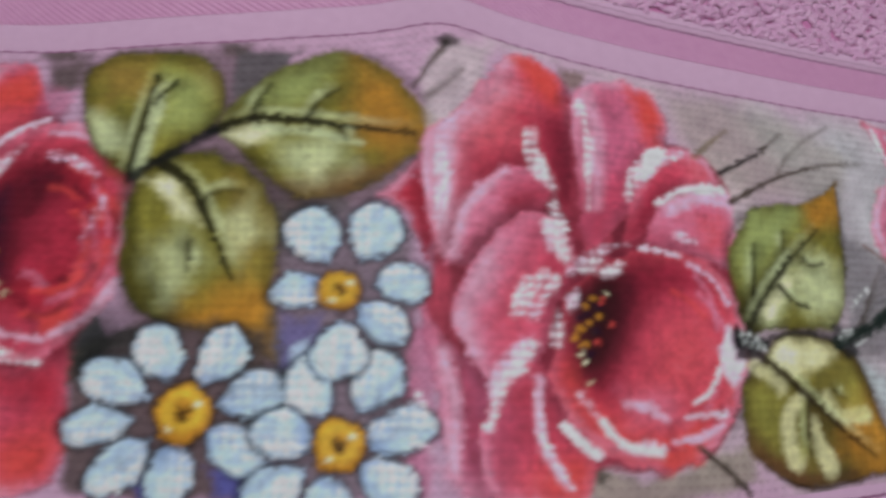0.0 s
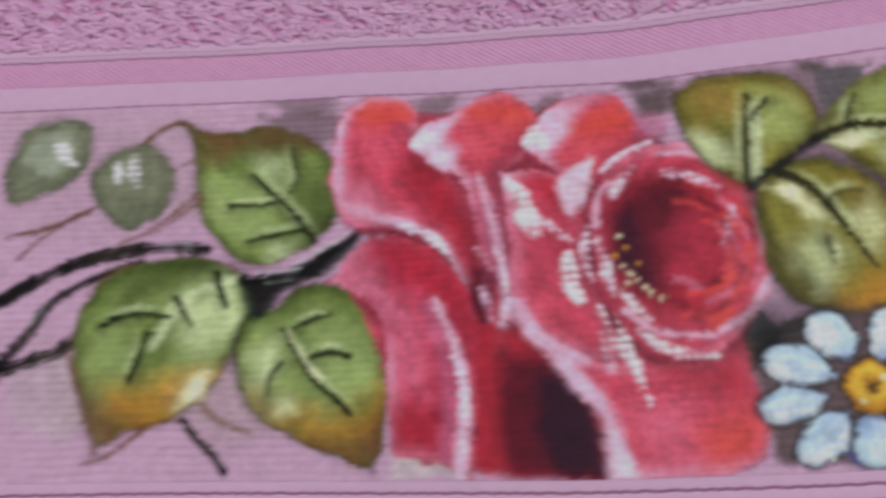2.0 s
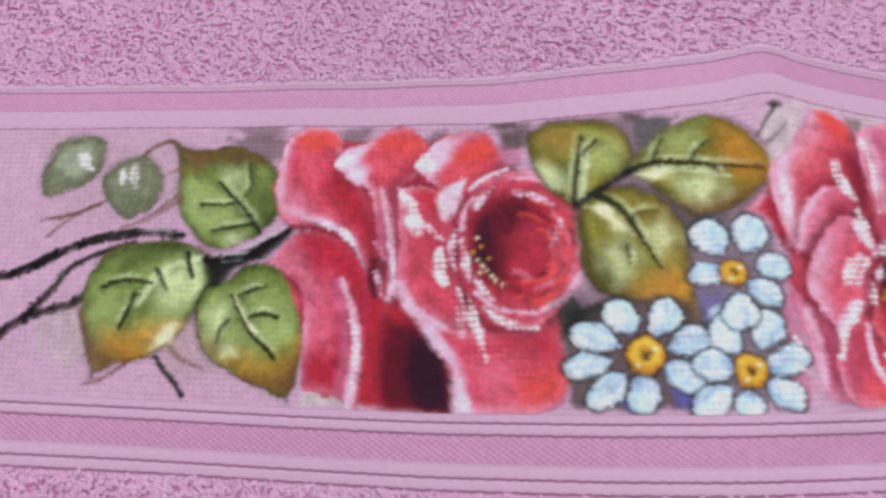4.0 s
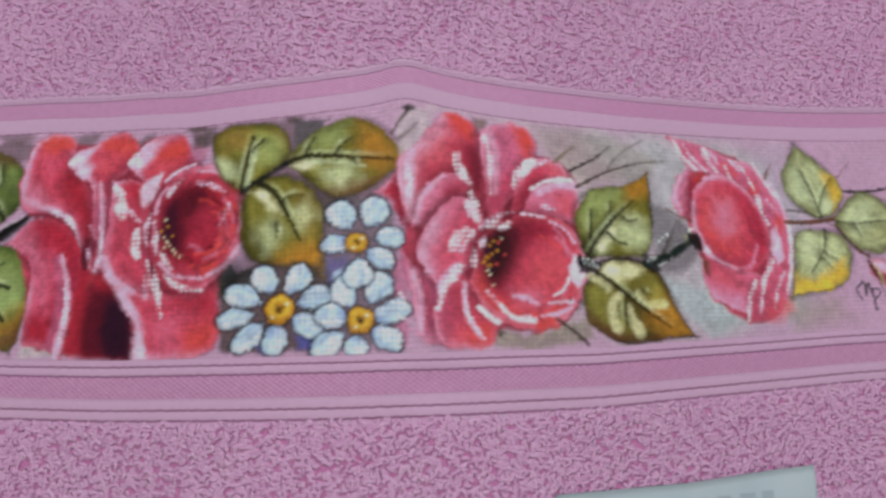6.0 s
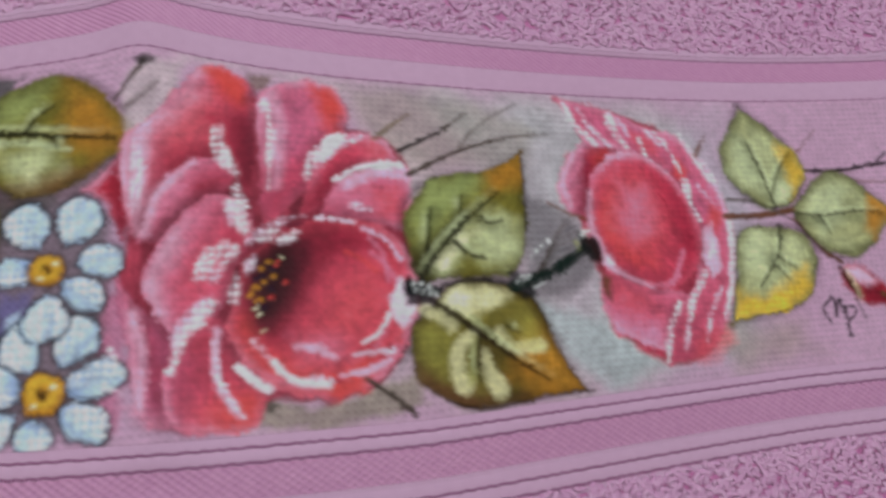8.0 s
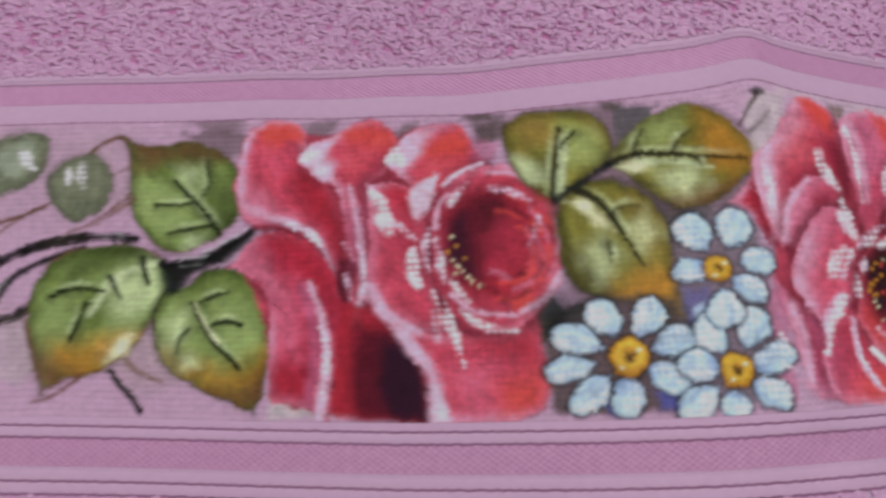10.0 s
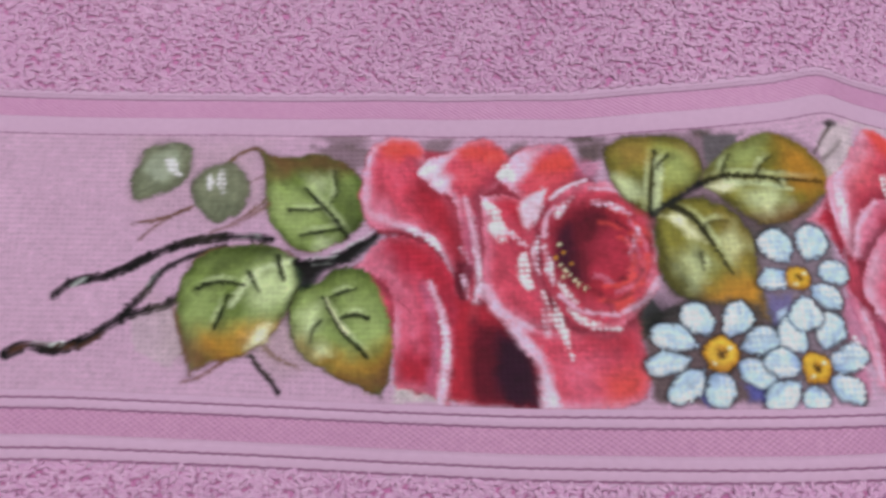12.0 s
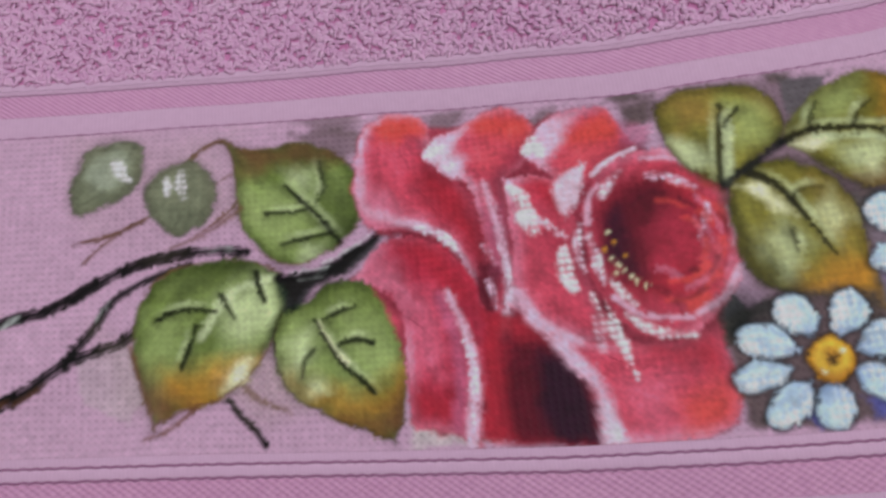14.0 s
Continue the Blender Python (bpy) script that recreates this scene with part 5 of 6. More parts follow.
line(PALEP, [(40.6, -30.1),(46.3, -29.3),(50.4, -27.3)], 1.0, 1.2, 0.5, 0.85)
line(WHITE2, [(27.6, -26.7),(31.4, -30.4),(38.0, -31.7)], 1.0, 1.9, 0.5, 0.92)
line(PINKW, [(35.1, -30.3),(38.7, -31.0)], 1.4, 0.8, 0.5, 0.7)
line(PALEP, [(31.7, -23.8),(35.8, -24.4),(39.5, -26.3)], 0.9, 1.5, 0.6, 0.75)
line(WHITE2, [(21.3, -27.4),(23.6, -29.8),(26.4, -31.7)], 1.3, 1.6, 0.5, 0.9)
dab(PINKW, [(23.6, -22.4),(26.6, -25.7)], 0.9, 0.7)
dots(YELO, [(25.4, -8.0),(26.9, -6.6),(26.4, -10.7),(24.4, -11.7),(27.9, -9.6),(23.4, -13.2),(25.2, -14.4)], 0.7)
dots(DARK, [(25.9, -9.3),(27.9, -8.0),(24.4, -9.9),(27.4, -12.0),(26.0, -16.0)], 0.7)
dots(YEL2, [(29.4, -5.6), (24.4, -15.9), (25.2, -17.3), (25.9, -20.5)], 0.38)
dots(CORAL, [(28.6, -6.7),(27.4, -13.9),(30.1, -10.8)], 0.6)

# white daisies
fill(WASHD, [(-58.0, -15.6), (-47.0, -11.5), (-26.7, -12.5), (-25.1, -36.4), (-32.1, -38.7), (-55.4, -37.3), (-57.2, -32.1)], 1.0, 0.85, False)
fill(PINE, [(-60.0, -13.0), (-55.0, -8.5), (-49.0, -10.0), (-47.0, -15.0), (-53.0, -19.0), (-58.0, -18.0)], 2.2, 0.6, False)
fill(SLATE, [(-58.0, -14.5), (-54.0, -11.0), (-49.0, -13.0), (-54.0, -17.5)], 1.8, 0.45, False)
fill(WASHD, [(-34.0, -12.0), (-24.0, -15.0), (-22.0, -26.0), (-30.0, -27.0)], 1.4, 0.6, False)
fill(WASHV, [(-46.5, -35.0), (-40.8, -34.8), (-43.7, -38.6)], 0.8, 0.9, False)
fill(WASHV, [(-34.5, -33.5), (-24.0, -32.5), (-25.4, -37.6), (-33.1, -38.0)], 1.0, 0.9, False)
fill(WASHB, [(-25.2, 7.0), (-15.9, 8.8), (-4.7, 4.7), (-3.2, -12.1), (-3.8, -38.2), (-25.2, -37.7)], 1.6, 0.72, False)
fill(WASHV, [(-24.0, -10.2), (-18.4, -10.8), (-18.6, -20.2), (-24.2, -18.9)], 1.2, 0.5, False)
fill(DAISYW, [(-22.6, -15.5), (-20.0, -14.0), (-20.5, -18.5), (-22.4, -19.0)], 0.8, 0.7, False)
fill(MAUVE, [(-4.0, -12.0), (-0.5, -14.0), (-0.5, -36.0), (-5.0, -38.0)], 1.4, 0.6, False)
daisy((-38.8, -25.8), 4.51, [(-43.4, -16.4, 5.01, 3.88), (-33.6, -16.8, 5.01, 3.88), (-28.3, -22.8, 5.51, 3.63), (-30.7, -30.7, 5.51, 3.5), (-40.1, -34.3, 5.01, 3.76), (-48.1, -33.2, 5.76, 3.5), (-52.3, -27.3, 5.51, 3.13), (-50.2, -20.7, 5.76, 3.76)])
daisy((-14.6, -30.4), 4.01, [(-19.5, -22.0, 4.51, 4.01), (-9.5, -20.7, 5.01, 4.01), (-5.6, -28.2, 5.51, 3.63), (-7.3, -35.8, 5.01, 3.5), (-15.7, -37.9, 3.5, 3.5), (-24.2, -36.6, 5.26, 3.5), (-22.8, -28.8, 5.26, 3.63)])
daisy((-15.2, -6.3), 3.38, [(-19.9, 2.8, 5.01, 4.51), (-10.1, 3.6, 5.01, 4.51), (-5.7, -4.8, 4.51, 3.38), (-8.4, -11.2, 4.51, 3.25), (-15.0, -16.0, 4.51, 4.26), (-21.6, -6.3, 5.01, 2.88)])
dab(WHITE2, [(-2.5, -22.7), (-1.4, -25.1)], 1, 0.75)
dab(WHITE2, [(-3.6, -29.7), (-0.1, -31.1)], 1, 0.75)

# olive leaves beside the second rose
line(WASHD, [(-4.2, 29.7),(-0.9, 34.6),(1.7, 38.4)], 0.7, 1.0, 0.5, 0.85)
fill(BARK, [(0.1, 39.0),(2.7, 39.4),(3.8, 38.7),(1.7, 37.9)], 0.5, 0.75, False)
line(WASHD, [(-1.8, 28.1),(1.9, 30.8),(4.6, 33.7)], 1.2, 0.5, 0.7, 0.6)
twig("painted_twig", BARK, [(54.7, 19.1),(63.5, 23.9),(66.8, 26.4)], 0.5, 0.35)
line(WASHD, [(65.8, 25.6),(68.9, 28.1),(71.5, 29.8)], 0.7, 0.3, 0.5, 0.7)
twig("painted_twig", WASHD, [(56.6, 13.5),(63.1, 17.2),(69.8, 20.5),(76.7, 22.9)], 0.62, 0.35)
line(WASHD, [(76.0, 22.8),(83.1, 24.8),(91.9, 26.0)], 0.8, 0.4, 0.5, 0.75)
line(WASHD, [(68.4, 20.4),(74.0, 26.9),(83.8, 33.4)], 0.8, 0.5, 0.6, 0.55)
line(OLIVEO, [(49.3, 21.9),(53.6, 25.3),(57.2, 28.2)], 1.1, 0.6, 0.7, 0.7)
twig("painted_twig", WASHD, [(45.6, -31.0),(50.5, -34.5),(55.1, -38.7)], 0.5, 0.75)
leaf("painted_leaf", "olive painted leaf with pointed tip", OLIVE, OLIVED, OLIVEL, [(54.7, 3.3),(57.8, 9.3),(64.3, 13.9),(73.2, 15.3),(77.8, 16.9),(83.9, 20.5),(83.9, 13.7),(83.7, 5.8),(82.4, -3.4),(79.5, -8.7),(72.8, -10.3),(64.4, -9.9),(58.8, -11.3),(56.3, -6.8)])
fill(GREENL, [(56.2, 4.8),(61.4, 11.8),(70.2, 14.5),(74.5, 13.2),(68.2, 6.7),(62.1, -0.9),(57.9, -2.5)], 1.8, 0.7, True)
fill(ORANGE, [(74.7, 15.1),(83.9, 20.2),(83.9, 13.7),(79.5, 10.3),(75.1, 10.9)], 1.3, 0.85, True)
fill(OLIVED, [(56.5, -3.9),(60.7, -0.9),(68.1, 5.2),(71.0, 5.3),(64.9, -0.9),(60.2, -9.6),(56.9, -8.2)], 1.2, 0.75, True)
fill(PALEG, [(61.1, -7.0),(67.0, -0.8),(75.4, 5.2),(81.2, 2.6),(81.3, -5.0),(74.4, -8.0),(68.9, -5.2),(63.0, -8.9)], 1.8, 0.7, True)
fill(PALEY, [(61.0, -6.7),(66.2, -2.0),(71.4, 0.5),(67.6, -3.0),(63.8, -7.0)], 0.8, 0.7, True)
vein(OLIVED, [(57.7, -11.0),(61.9, -4.6),(69.4, 3.4),(77.3, 10.2)], 1.1, 0.5, 0.4, 0.85)
vein(OLIVED, [(61.1, 5.7),(60.6, 1.3),(59.7, -3.9)], 0.6, 1.0, 0.5, 0.8)
vein(OLIVED, [(68.4, 9.0),(67.8, 5.2)], 0.6, 0.5, 0.4, 0.6)
vein(OLIVED, [(66.2, -2.0),(68.9, -4.5),(72.4, -5.7)], 0.9, 0.5, 0.35, 0.85)
vein(OLIVED, [(72.1, 4.1),(74.5, 2.7),(77.9, 3.4)], 0.8, 0.4, 0.35, 0.8)
line(BROWND, [(83.9, 20.5),(84.0, 12.1),(83.4, 1.2)], 0.4, 0.6, 0.4, 0.7)
edge(OLIVED, 0.5, 0.5)
leaf("painted_leaf", "olive-brown painted leaf with cream veins", OLIVEO, BROWND, OLIVEL, [(57.4, -18.7),(61.4, -13.9),(67.8, -10.7),(75.6, -11.3),(82.7, -14.2),(86.5, -21.2),(89.5, -28.4),(93.8, -35.7),(85.1, -36.4),(76.3, -38.0),(69.4, -38.4),(62.1, -36.4),(56.7, -31.8),(54.9, -26.1),(55.4, -21.4)])
fill(ORANGE, [(78.9, -23.9),(86.2, -24.1),(89.5, -29.1),(93.8, -35.7),(83.7, -36.0),(76.8, -32.2)], 2.0, 0.8, True)
fill(BROWN, [(55.1, -27.5),(60.4, -32.3),(68.3, -34.6),(77.9, -36.4),(69.4, -38.4),(60.2, -35.6)], 1.6, 0.8, True)
fill(OLIVEL, [(56.3, -21.4),(61.0, -20.1),(63.5, -25.0),(61.1, -30.3),(56.6, -27.5)], 1.8, 0.6, True)
fill(CREAM, [(61.6, -15.5),(66.3, -12.2),(73.4, -12.1),(77.1, -14.2),(73.7, -17.0),(68.0, -18.4),(63.6, -18.1)], 1.0, 0.9, True)
fill(PALEY, [(62.0, -15.3),(66.3, -12.7),(69.7, -13.9),(66.7, -16.4)], 0.8, 0.7, True)
line(CREAM, [(59.0, -17.2),(61.1, -18.3),(64.0, -20.3)], 2.7, 2.8, 0.9, 0.8)
line(CREAM, [(69.1, -22.3),(65.3, -25.7),(64.8, -29.8),(65.9, -33.5)], 2.2, 3.6, 0.9, 0.8)
line(OLIVEL, [(69.3, -23.7),(68.0, -29.2),(67.3, -33.2)], 1.6, 1.0, 0.8, 0.6)
line(CREAM, [(70.9, -26.5),(71.6, -30.7),(73.8, -34.9)], 2.0, 4.2, 0.9, 0.8)
line(CREAM, [(74.8, -22.2),(77.6, -25.6),(84.3, -25.4)], 2.4, 2.2, 0.9, 0.8)
fill(OLIVEL, [(74.9, -20.3),(82.0, -21.8),(84.6, -25.2),(77.4, -24.6)], 1.2, 0.55, True)
vein(BROWND, [(60.0, -15.0),(66.5, -19.5),(73.1, -24.7),(78.5, -28.8),(85.4, -33.2)], 1.5, 0.4, 0.5, 0.85)
vein(BROWND, [(70.2, -22.6),(69.3, -27.9),(69.5, -32.7)], 1.0, 0.4, 0.5, 0.7)
vein(BROWND, [(76.6, -21.0),(79.0, -22.5)], 0.7, 0.4, 0.4, 0.6)
line(BROWND, [(62.1, -36.4),(69.4, -38.4),(77.8, -37.8),(88.0, -36.6),(96.3, -36.1)], 0.4, 0.6, 0.4, 0.7)
edge(BROWND, 0.6, 0.5)
fill(BARK, [(55.4, -11.0),(60.2, -11.3),(61.7, -13.9),(58.6, -15.9),(55.3, -15.2)], 0.8, 0.9, False)
twig("painted_stem", SLATE, [(55.4, -12.2),(58.0, -13.0),(61.7, -12.7)], 1.5, 1.1)
dots(GLINT, [(56.4, -11.3),(58.0, -11.5),(59.6, -11.7),(56.6, -12.9),(58.2, -13.3),(59.8, -13.7),(61.1, -13.9)], 0.4)
line(BARK, [(61.5, -12.2),(69.9, -10.7),(78.5, -11.2)], 0.9, 1.1, 0.5, 0.7)
fill(SLATE, [(78.7, -8.7),(83.1, -9.1),(84.5, -13.9),(81.2, -14.6),(78.8, -11.7)], 0.9, 0.85, False)
twig("painted_stem", PINE, [(79.3, -12.1),(86.1, -9.7),(92.5, -6.6),(97.9, -3.1)], 1.4, 1.6)
dab(GLINT, [(80.6, -10.6),(82.8, -9.7)], 1.9, 1.3)
dots(GLINT, [(84.2, -5.2),(85.4, -4.0),(86.8, -2.4),(88.7, -1.1),(97.2, -0.8)], 0.42)
line(GLINT, [(84.0, -12.4),(86.7, -11.2)], 0.5, 0.3, 0.3, 0.7)

# side-on rose
rose("painted_rose", "half-open pink painted rose seen side-on", ROSE, [(96.1, 35.4),(112.0, 33.3),(127.1, 28.0),(136.3, 17.8),(140.8, 4.0),(139.3, -9.3),(134.3, -22.0),(127.1, -29.5),(116.0, -30.7),(104.8, -23.7),(101.2, -16.9),(101.0, -8.5),(97.0, 5.5),(93.3, 10.2),(95.6, 20.1),(102.5, 25.6)])
last["cup"] = np.array((114.9, 3.7))
petal(ROSEP, [(101.5, -8.5),(112.8, -12.0),(124.3, -13.9),(130.4, -18.8),(125.6, -28.0),(115.6, -27.7),(105.7, -23.2),(101.1, -17.6)], 0.3)
fill(CORALR, [(104.0, -10.8),(114.2, -13.9),(115.2, -18.5),(105.6, -16.9)], 1.6, 0.5, True)
fill(PINK, [(101.5, -17.6),(111.5, -21.5),(121.3, -23.2),(117.3, -27.7),(105.7, -23.2)], 1.6, 0.7, True)
petal(PINK, [(102.2, 25.4),(96.1, 20.1),(93.2, 12.6),(94.3, 7.5),(98.3, 5.4),(103.1, 9.8),(107.5, 18.3),(109.8, 23.2)], 0.3)
fill(DEEP, [(101.2, 21.3),(108.1, 23.1),(105.6, 16.5),(101.4, 8.9),(98.3, 6.1),(98.6, 12.9)], 1.2, 0.95, True)
fill(CORAL, [(103.0, 22.3),(109.0, 23.8),(106.8, 19.1),(103.6, 18.1)], 0.9, 0.7, True)
line(PALEP, [(97.9, 21.1),(94.4, 14.3),(95.6, 7.6)], 1.3, 1.0, 0.7, 0.6)
petal(ROSEP, [(96.0, 35.6),(103.6, 34.9),(111.9, 33.1),(120.2, 29.7),(128.9, 28.1),(135.7, 19.5),(139.2, 11.7),(140.5, 2.3),(139.3, -9.3),(134.9, -21.2),(128.0, -28.8),(117.7, -30.7),(119.8, -21.7),(127.4, -10.8),(130.9, 0.6),(127.4, 12.3),(118.9, 20.2),(109.0, 23.8),(101.6, 24.7),(98.4, 30.4)], 0.4)
fill(MAUVE, [(101.7, 33.3),(118.5, 30.2),(131.1, 19.4),(136.1, 5.7),(130.3, 2.3),(125.5, 17.4),(110.9, 25.3),(102.6, 26.5)], 1.6, 0.5, True)
fill(CORALR, [(114.8, 28.2),(121.5, 25.9),(123.4, 20.8),(117.6, 23.1)], 0.9, 0.7, True)
fill(CORAL, [(127.2, 22.7),(130.6, 18.5),(128.8, 15.5),(125.9, 17.4)], 0.7, 0.8, True)
fill(CORAL, [(135.0, 9.9),(138.4, 6.6),(136.2, 0.7),(134.1, 4.0)], 0.7, 0.7, True)
fill(CORALR, [(126.1, -24.9),(135.1, -22.0),(136.1, -26.8),(128.5, -31.1),(123.6, -30.2)], 1.8, 0.6, False)
fill(DEEP, [(124.9, 19.1),(129.8, 10.7),(132.6, 0.6),(130.5, -7.6),(127.7, -2.7),(127.1, 10.6)], 1.2, 0.6, True)
dab(WHITE2, [(96.9, 34.6),(99.3, 29.3),(104.4, 24.6)], 1.1, 1.7)
dab(PINKW, [(100.9, 33.6),(103.7, 28.6),(108.2, 24.3)], 0.9, 1.3)
dab(WHITE2, [(109.3, 32.5),(110.6, 27.7),(113.2, 24.4)], 2.4, 1.4)
dab(PALEP, [(112.1, 31.5),(114.3, 27.3)], 1.4, 1.0)
dab(WHITE2, [(117.2, 26.6),(119.3, 20.6),(124.0, 17.0)], 1.1, 1.6)
dab(WHITE2, [(122.2, 28.8),(125.6, 24.0),(128.1, 18.2)], 1.2, 0.9)
dab(PINKW, [(119.3, 29.7),(123.1, 25.1)], 0.9, 0.9)
dab(WHITE2, [(129.3, 28.5),(132.6, 22.9),(136.3, 16.0)], 1.3, 1.0)
dab(PINKW, [(131.9, 24.3),(136.5, 19.2),(138.9, 11.7)], 1.0, 1.0)
dab(WHITE2, [(129.1, 15.5),(129.2, 9.3),(131.4, 5.3)], 2.3, 1.5)
dab(PALEP, [(132.5, 14.2),(136.7, 9.1)], 1.2, 1.0)
fill(PALEP, [(131.9, 1.5),(134.9, 4.0),(136.1, -1.0),(135.8, -9.2),(132.8, -9.5),(130.6, -4.3)], 0.8, 0.85, False)
fill(PINKW, [(132.8, 0.6),(134.8, 2.0),(134.6, -3.5),(132.7, -4.6)], 0.7, 0.8, False)
dab(WHITE2, [(140.2, 6.6),(139.7, -3.5),(137.5, -14.1)], 1.7, 1.6)
dab(WHITE2, [(137.1, -14.1),(134.7, -20.4)], 1.3, 0.8)
dab(WHITE2, [(130.6, -8.9),(126.2, -15.2),(124.0, -21.0)], 1.8, 1.2)
dab(PINKW, [(134.9, -12.5),(130.8, -18.8),(128.2, -26.5)], 1.0, 0.8)
dab(WHITE2, [(121.9, -16.7),(118.3, -23.2),(116.6, -30.4)], 1.5, 1.0)
dab(PINKW, [(124.2, -20.2),(121.9, -27.9)], 1.0, 0.8)
petal(ROSE, [(100.3, 8.9),(102.2, 15.5),(107.9, 21.4),(115.7, 22.5),(123.8, 17.7),(129.2, 9.0),(130.8, -1.0),(127.7, -8.4),(121.2, -12.3),(112.8, -11.7),(105.1, -7.7),(101.1, -0.7)], 0.25)
fill(CORALR, [(103.1, 9.8),(109.8, 16.7),(118.2, 15.4),(120.9, 3.8),(117.0, -6.0),(107.2, -4.5),(103.0, 1.7)], 2.6, 0.85, True)
fill(CORAL, [(103.6, 6.6),(107.5, 11.6),(107.8, 0.3),(115.3, -6.0),(110.1, -7.6),(104.2, -2.2)], 1.6, 0.5, True)
fill(PINK, [(110.3, 13.4),(117.0, 12.9),(117.5, 3.7),(111.9, 0.4),(108.4, 5.1)], 2.2, 0.7, True)
fill(CRIM, [(115.7, 22.2),(123.7, 17.4),(129.3, 7.3),(129.6, -4.3),(125.3, -7.6),(122.9, 5.5),(118.2, 15.4)], 2.0, 0.75, True)
fill(DEEP, [(123.5, 15.6),(128.9, 7.3),(129.5, -2.7),(126.3, -2.7),(124.9, 7.2)], 1.2, 0.6, True)
line(PALEP, [(101.2, 11.4),(100.6, 1.7),(104.5, -6.1)], 1.5, 1.6, 0.9, 0.7)
line(PALEP, [(102.9, -6.1),(108.2, -9.5),(115.3, -12.3)], 1.8, 0.7, 0.7, 0.75)
line(PINK, [(115.3, -12.0),(121.4, -10.8),(125.0, -3.5)], 0.9, 1.2, 0.6, 0.7)
dab(PINKW, [(102.0, -3.8),(105.2, -6.9)], 1.6, 1.2)
fill(BARK, [(97.2, 0.3),(100.8, -0.2),(102.7, -3.8),(101.7, -6.9),(98.3, -4.6)], 0.7, 0.95, False)
fill(BROWN, [(101.5, -8.0),(104.0, -10.8),(103.4, -15.4),(101.5, -13.8)], 0.7, 0.85, False)
line(BROWN, [(89.4, 8.4),(94.6, 5.9),(99.3, 4.5)], 0.5, 0.9, 0.4, 0.8)
dab(GLINT, [(97.7, 0.7),(99.8, 1.7)], 1.1, 0.8)
dab(YGRN, [(95.6, -1.0),(96.4, -3.1)], 1.1, 0.8)

# yellow-green leaves at the end of the spray
line(BROWN, [(133.5, 23.0), (137.1, 28.5)], 1.52, 0.61, 0.46, 0.7)
twig("painted_twig", BROWN, [(139.8, 6.1), (150.7, 6.6), (161.9, 8.2)], 0.91, 0.76)
line(WASHD, [(140.6, 10.9), (149.5, 10.1), (159.5, 5.3)], 0.76, 0.46, 0.3, 0.8)
twig("painted_twig", BROWN, [(160.6, 5.3), (167.0, -3.2), (172.0, -6.7)], 0.76, 0.76)
twig("painted_twig", BARK, [(166.2, 19.2), (176.9, 19.1), (187.2, 20.6), (200.8, 21.2)], 0.61, 0.46)
line(BARK, [(187.1, 20.2), (192.1, 23.9)], 0.61, 0.46, 0.15, 0.9)
line(BROWN, [(176.4, 16.8), (185.2, 15.6), (192.8, 15.6)], 0.46, 0.3, 0.3, 0.7)
line(BROWN, [(162.8, 22.5), (168.5, 27.9), (171.9, 31.1)], 0.46, 0.3, 0.3, 0.7)
leaf("painted_leaf", "pale green painted leaf with yellow edge", YGRN, OLIVED, PALEG, [(149.4, 37.7), (157.1, 31.5), (163.3, 25.2), (166.3, 17.9), (160.9, 10.9), (154.0, 8.7), (146.6, 12.3), (141.8, 17.9), (141.1, 25.0), (145.2, 31.4)])
fill(YEL, [(159.0, 27.1), (163.2, 24.9), (166.3, 17.9), (161.8, 11.7), (160.1, 18.0)], 0.91, 0.9, True)
fill(PALEG, [(145.4, 28.7), (150.7, 27.0), (152.4, 16.2), (146.6, 14.4), (143.0, 19.7)], 1.37, 0.7, True)
fill(PALEG, [(156.5, 16.2), (161.3, 14.4), (156.7, 9.5), (154.2, 10.1)], 0.76, 0.8, True)
vein(OLIVED, [(149.8, 27.0), (152.7, 18.0), (155.1, 8.8)], 0.46, 0.76, 0.3, 0.8)
vein(OLIVED, [(162.2, 24.3), (157.3, 18.0), (155.1, 12.7)], 0.46, 0.61, 0.3, 0.7)
edge(OLIVED, 0.46, 0.7)
leaf("painted_leaf", "pale green painted leaf with orange tip", YGRN, OLIVED, PALEG, [(161.0, 7.4), (165.0, 12.9), (171.5, 18.2), (178.7, 17.6), (184.8, 12.0), (190.2, 6.7), (183.0, -2.0), (175.5, -5.7), (167.3, -3.2), (162.6, 2.1)])
fill(YELO, [(184.5, 12.0), (190.2, 6.7), (183.7, -0.3), (180.9, 3.3)], 0.91, 0.9, True)
fill(PALEG, [(165.7, 9.0), (172.6, 16.0), (177.7, 14.1), (174.1, 5.3), (167.6, 0.3)], 1.37, 0.7, True)
vein(OLIVED, [(161.7, 7.0), (168.8, 6.3), (179.9, 7.2), (187.0, 6.5)], 0.61, 0.46, 0.3, 0.7)
vein(OLIVED, [(167.9, 6.3), (170.5, 1.0)], 0.61, 0.3, 0.3, 0.7)
edge(OLIVED, 0.46, 0.7)
leaf("painted_leaf", "yellow painted leaf with green veins", YGRN, OLIVED, PALEG, [(143.0, 1.5), (151.9, 3.2), (160.8, 2.2), (164.9, -4.8), (161.5, -14.7), (153.7, -18.6), (137.0, -21.4), (139.6, -10.9)])
fill(YEL, [(139.1, -14.1), (148.8, -14.4), (160.6, -8.0), (162.4, -13.1), (153.7, -18.6), (137.0, -21.3)], 1.22, 0.95, True)
fill(PALEG, [(144.2, 0.7), (151.6, 1.4), (149.3, -6.1), (141.9, -7.7)], 1.22, 0.7, True)
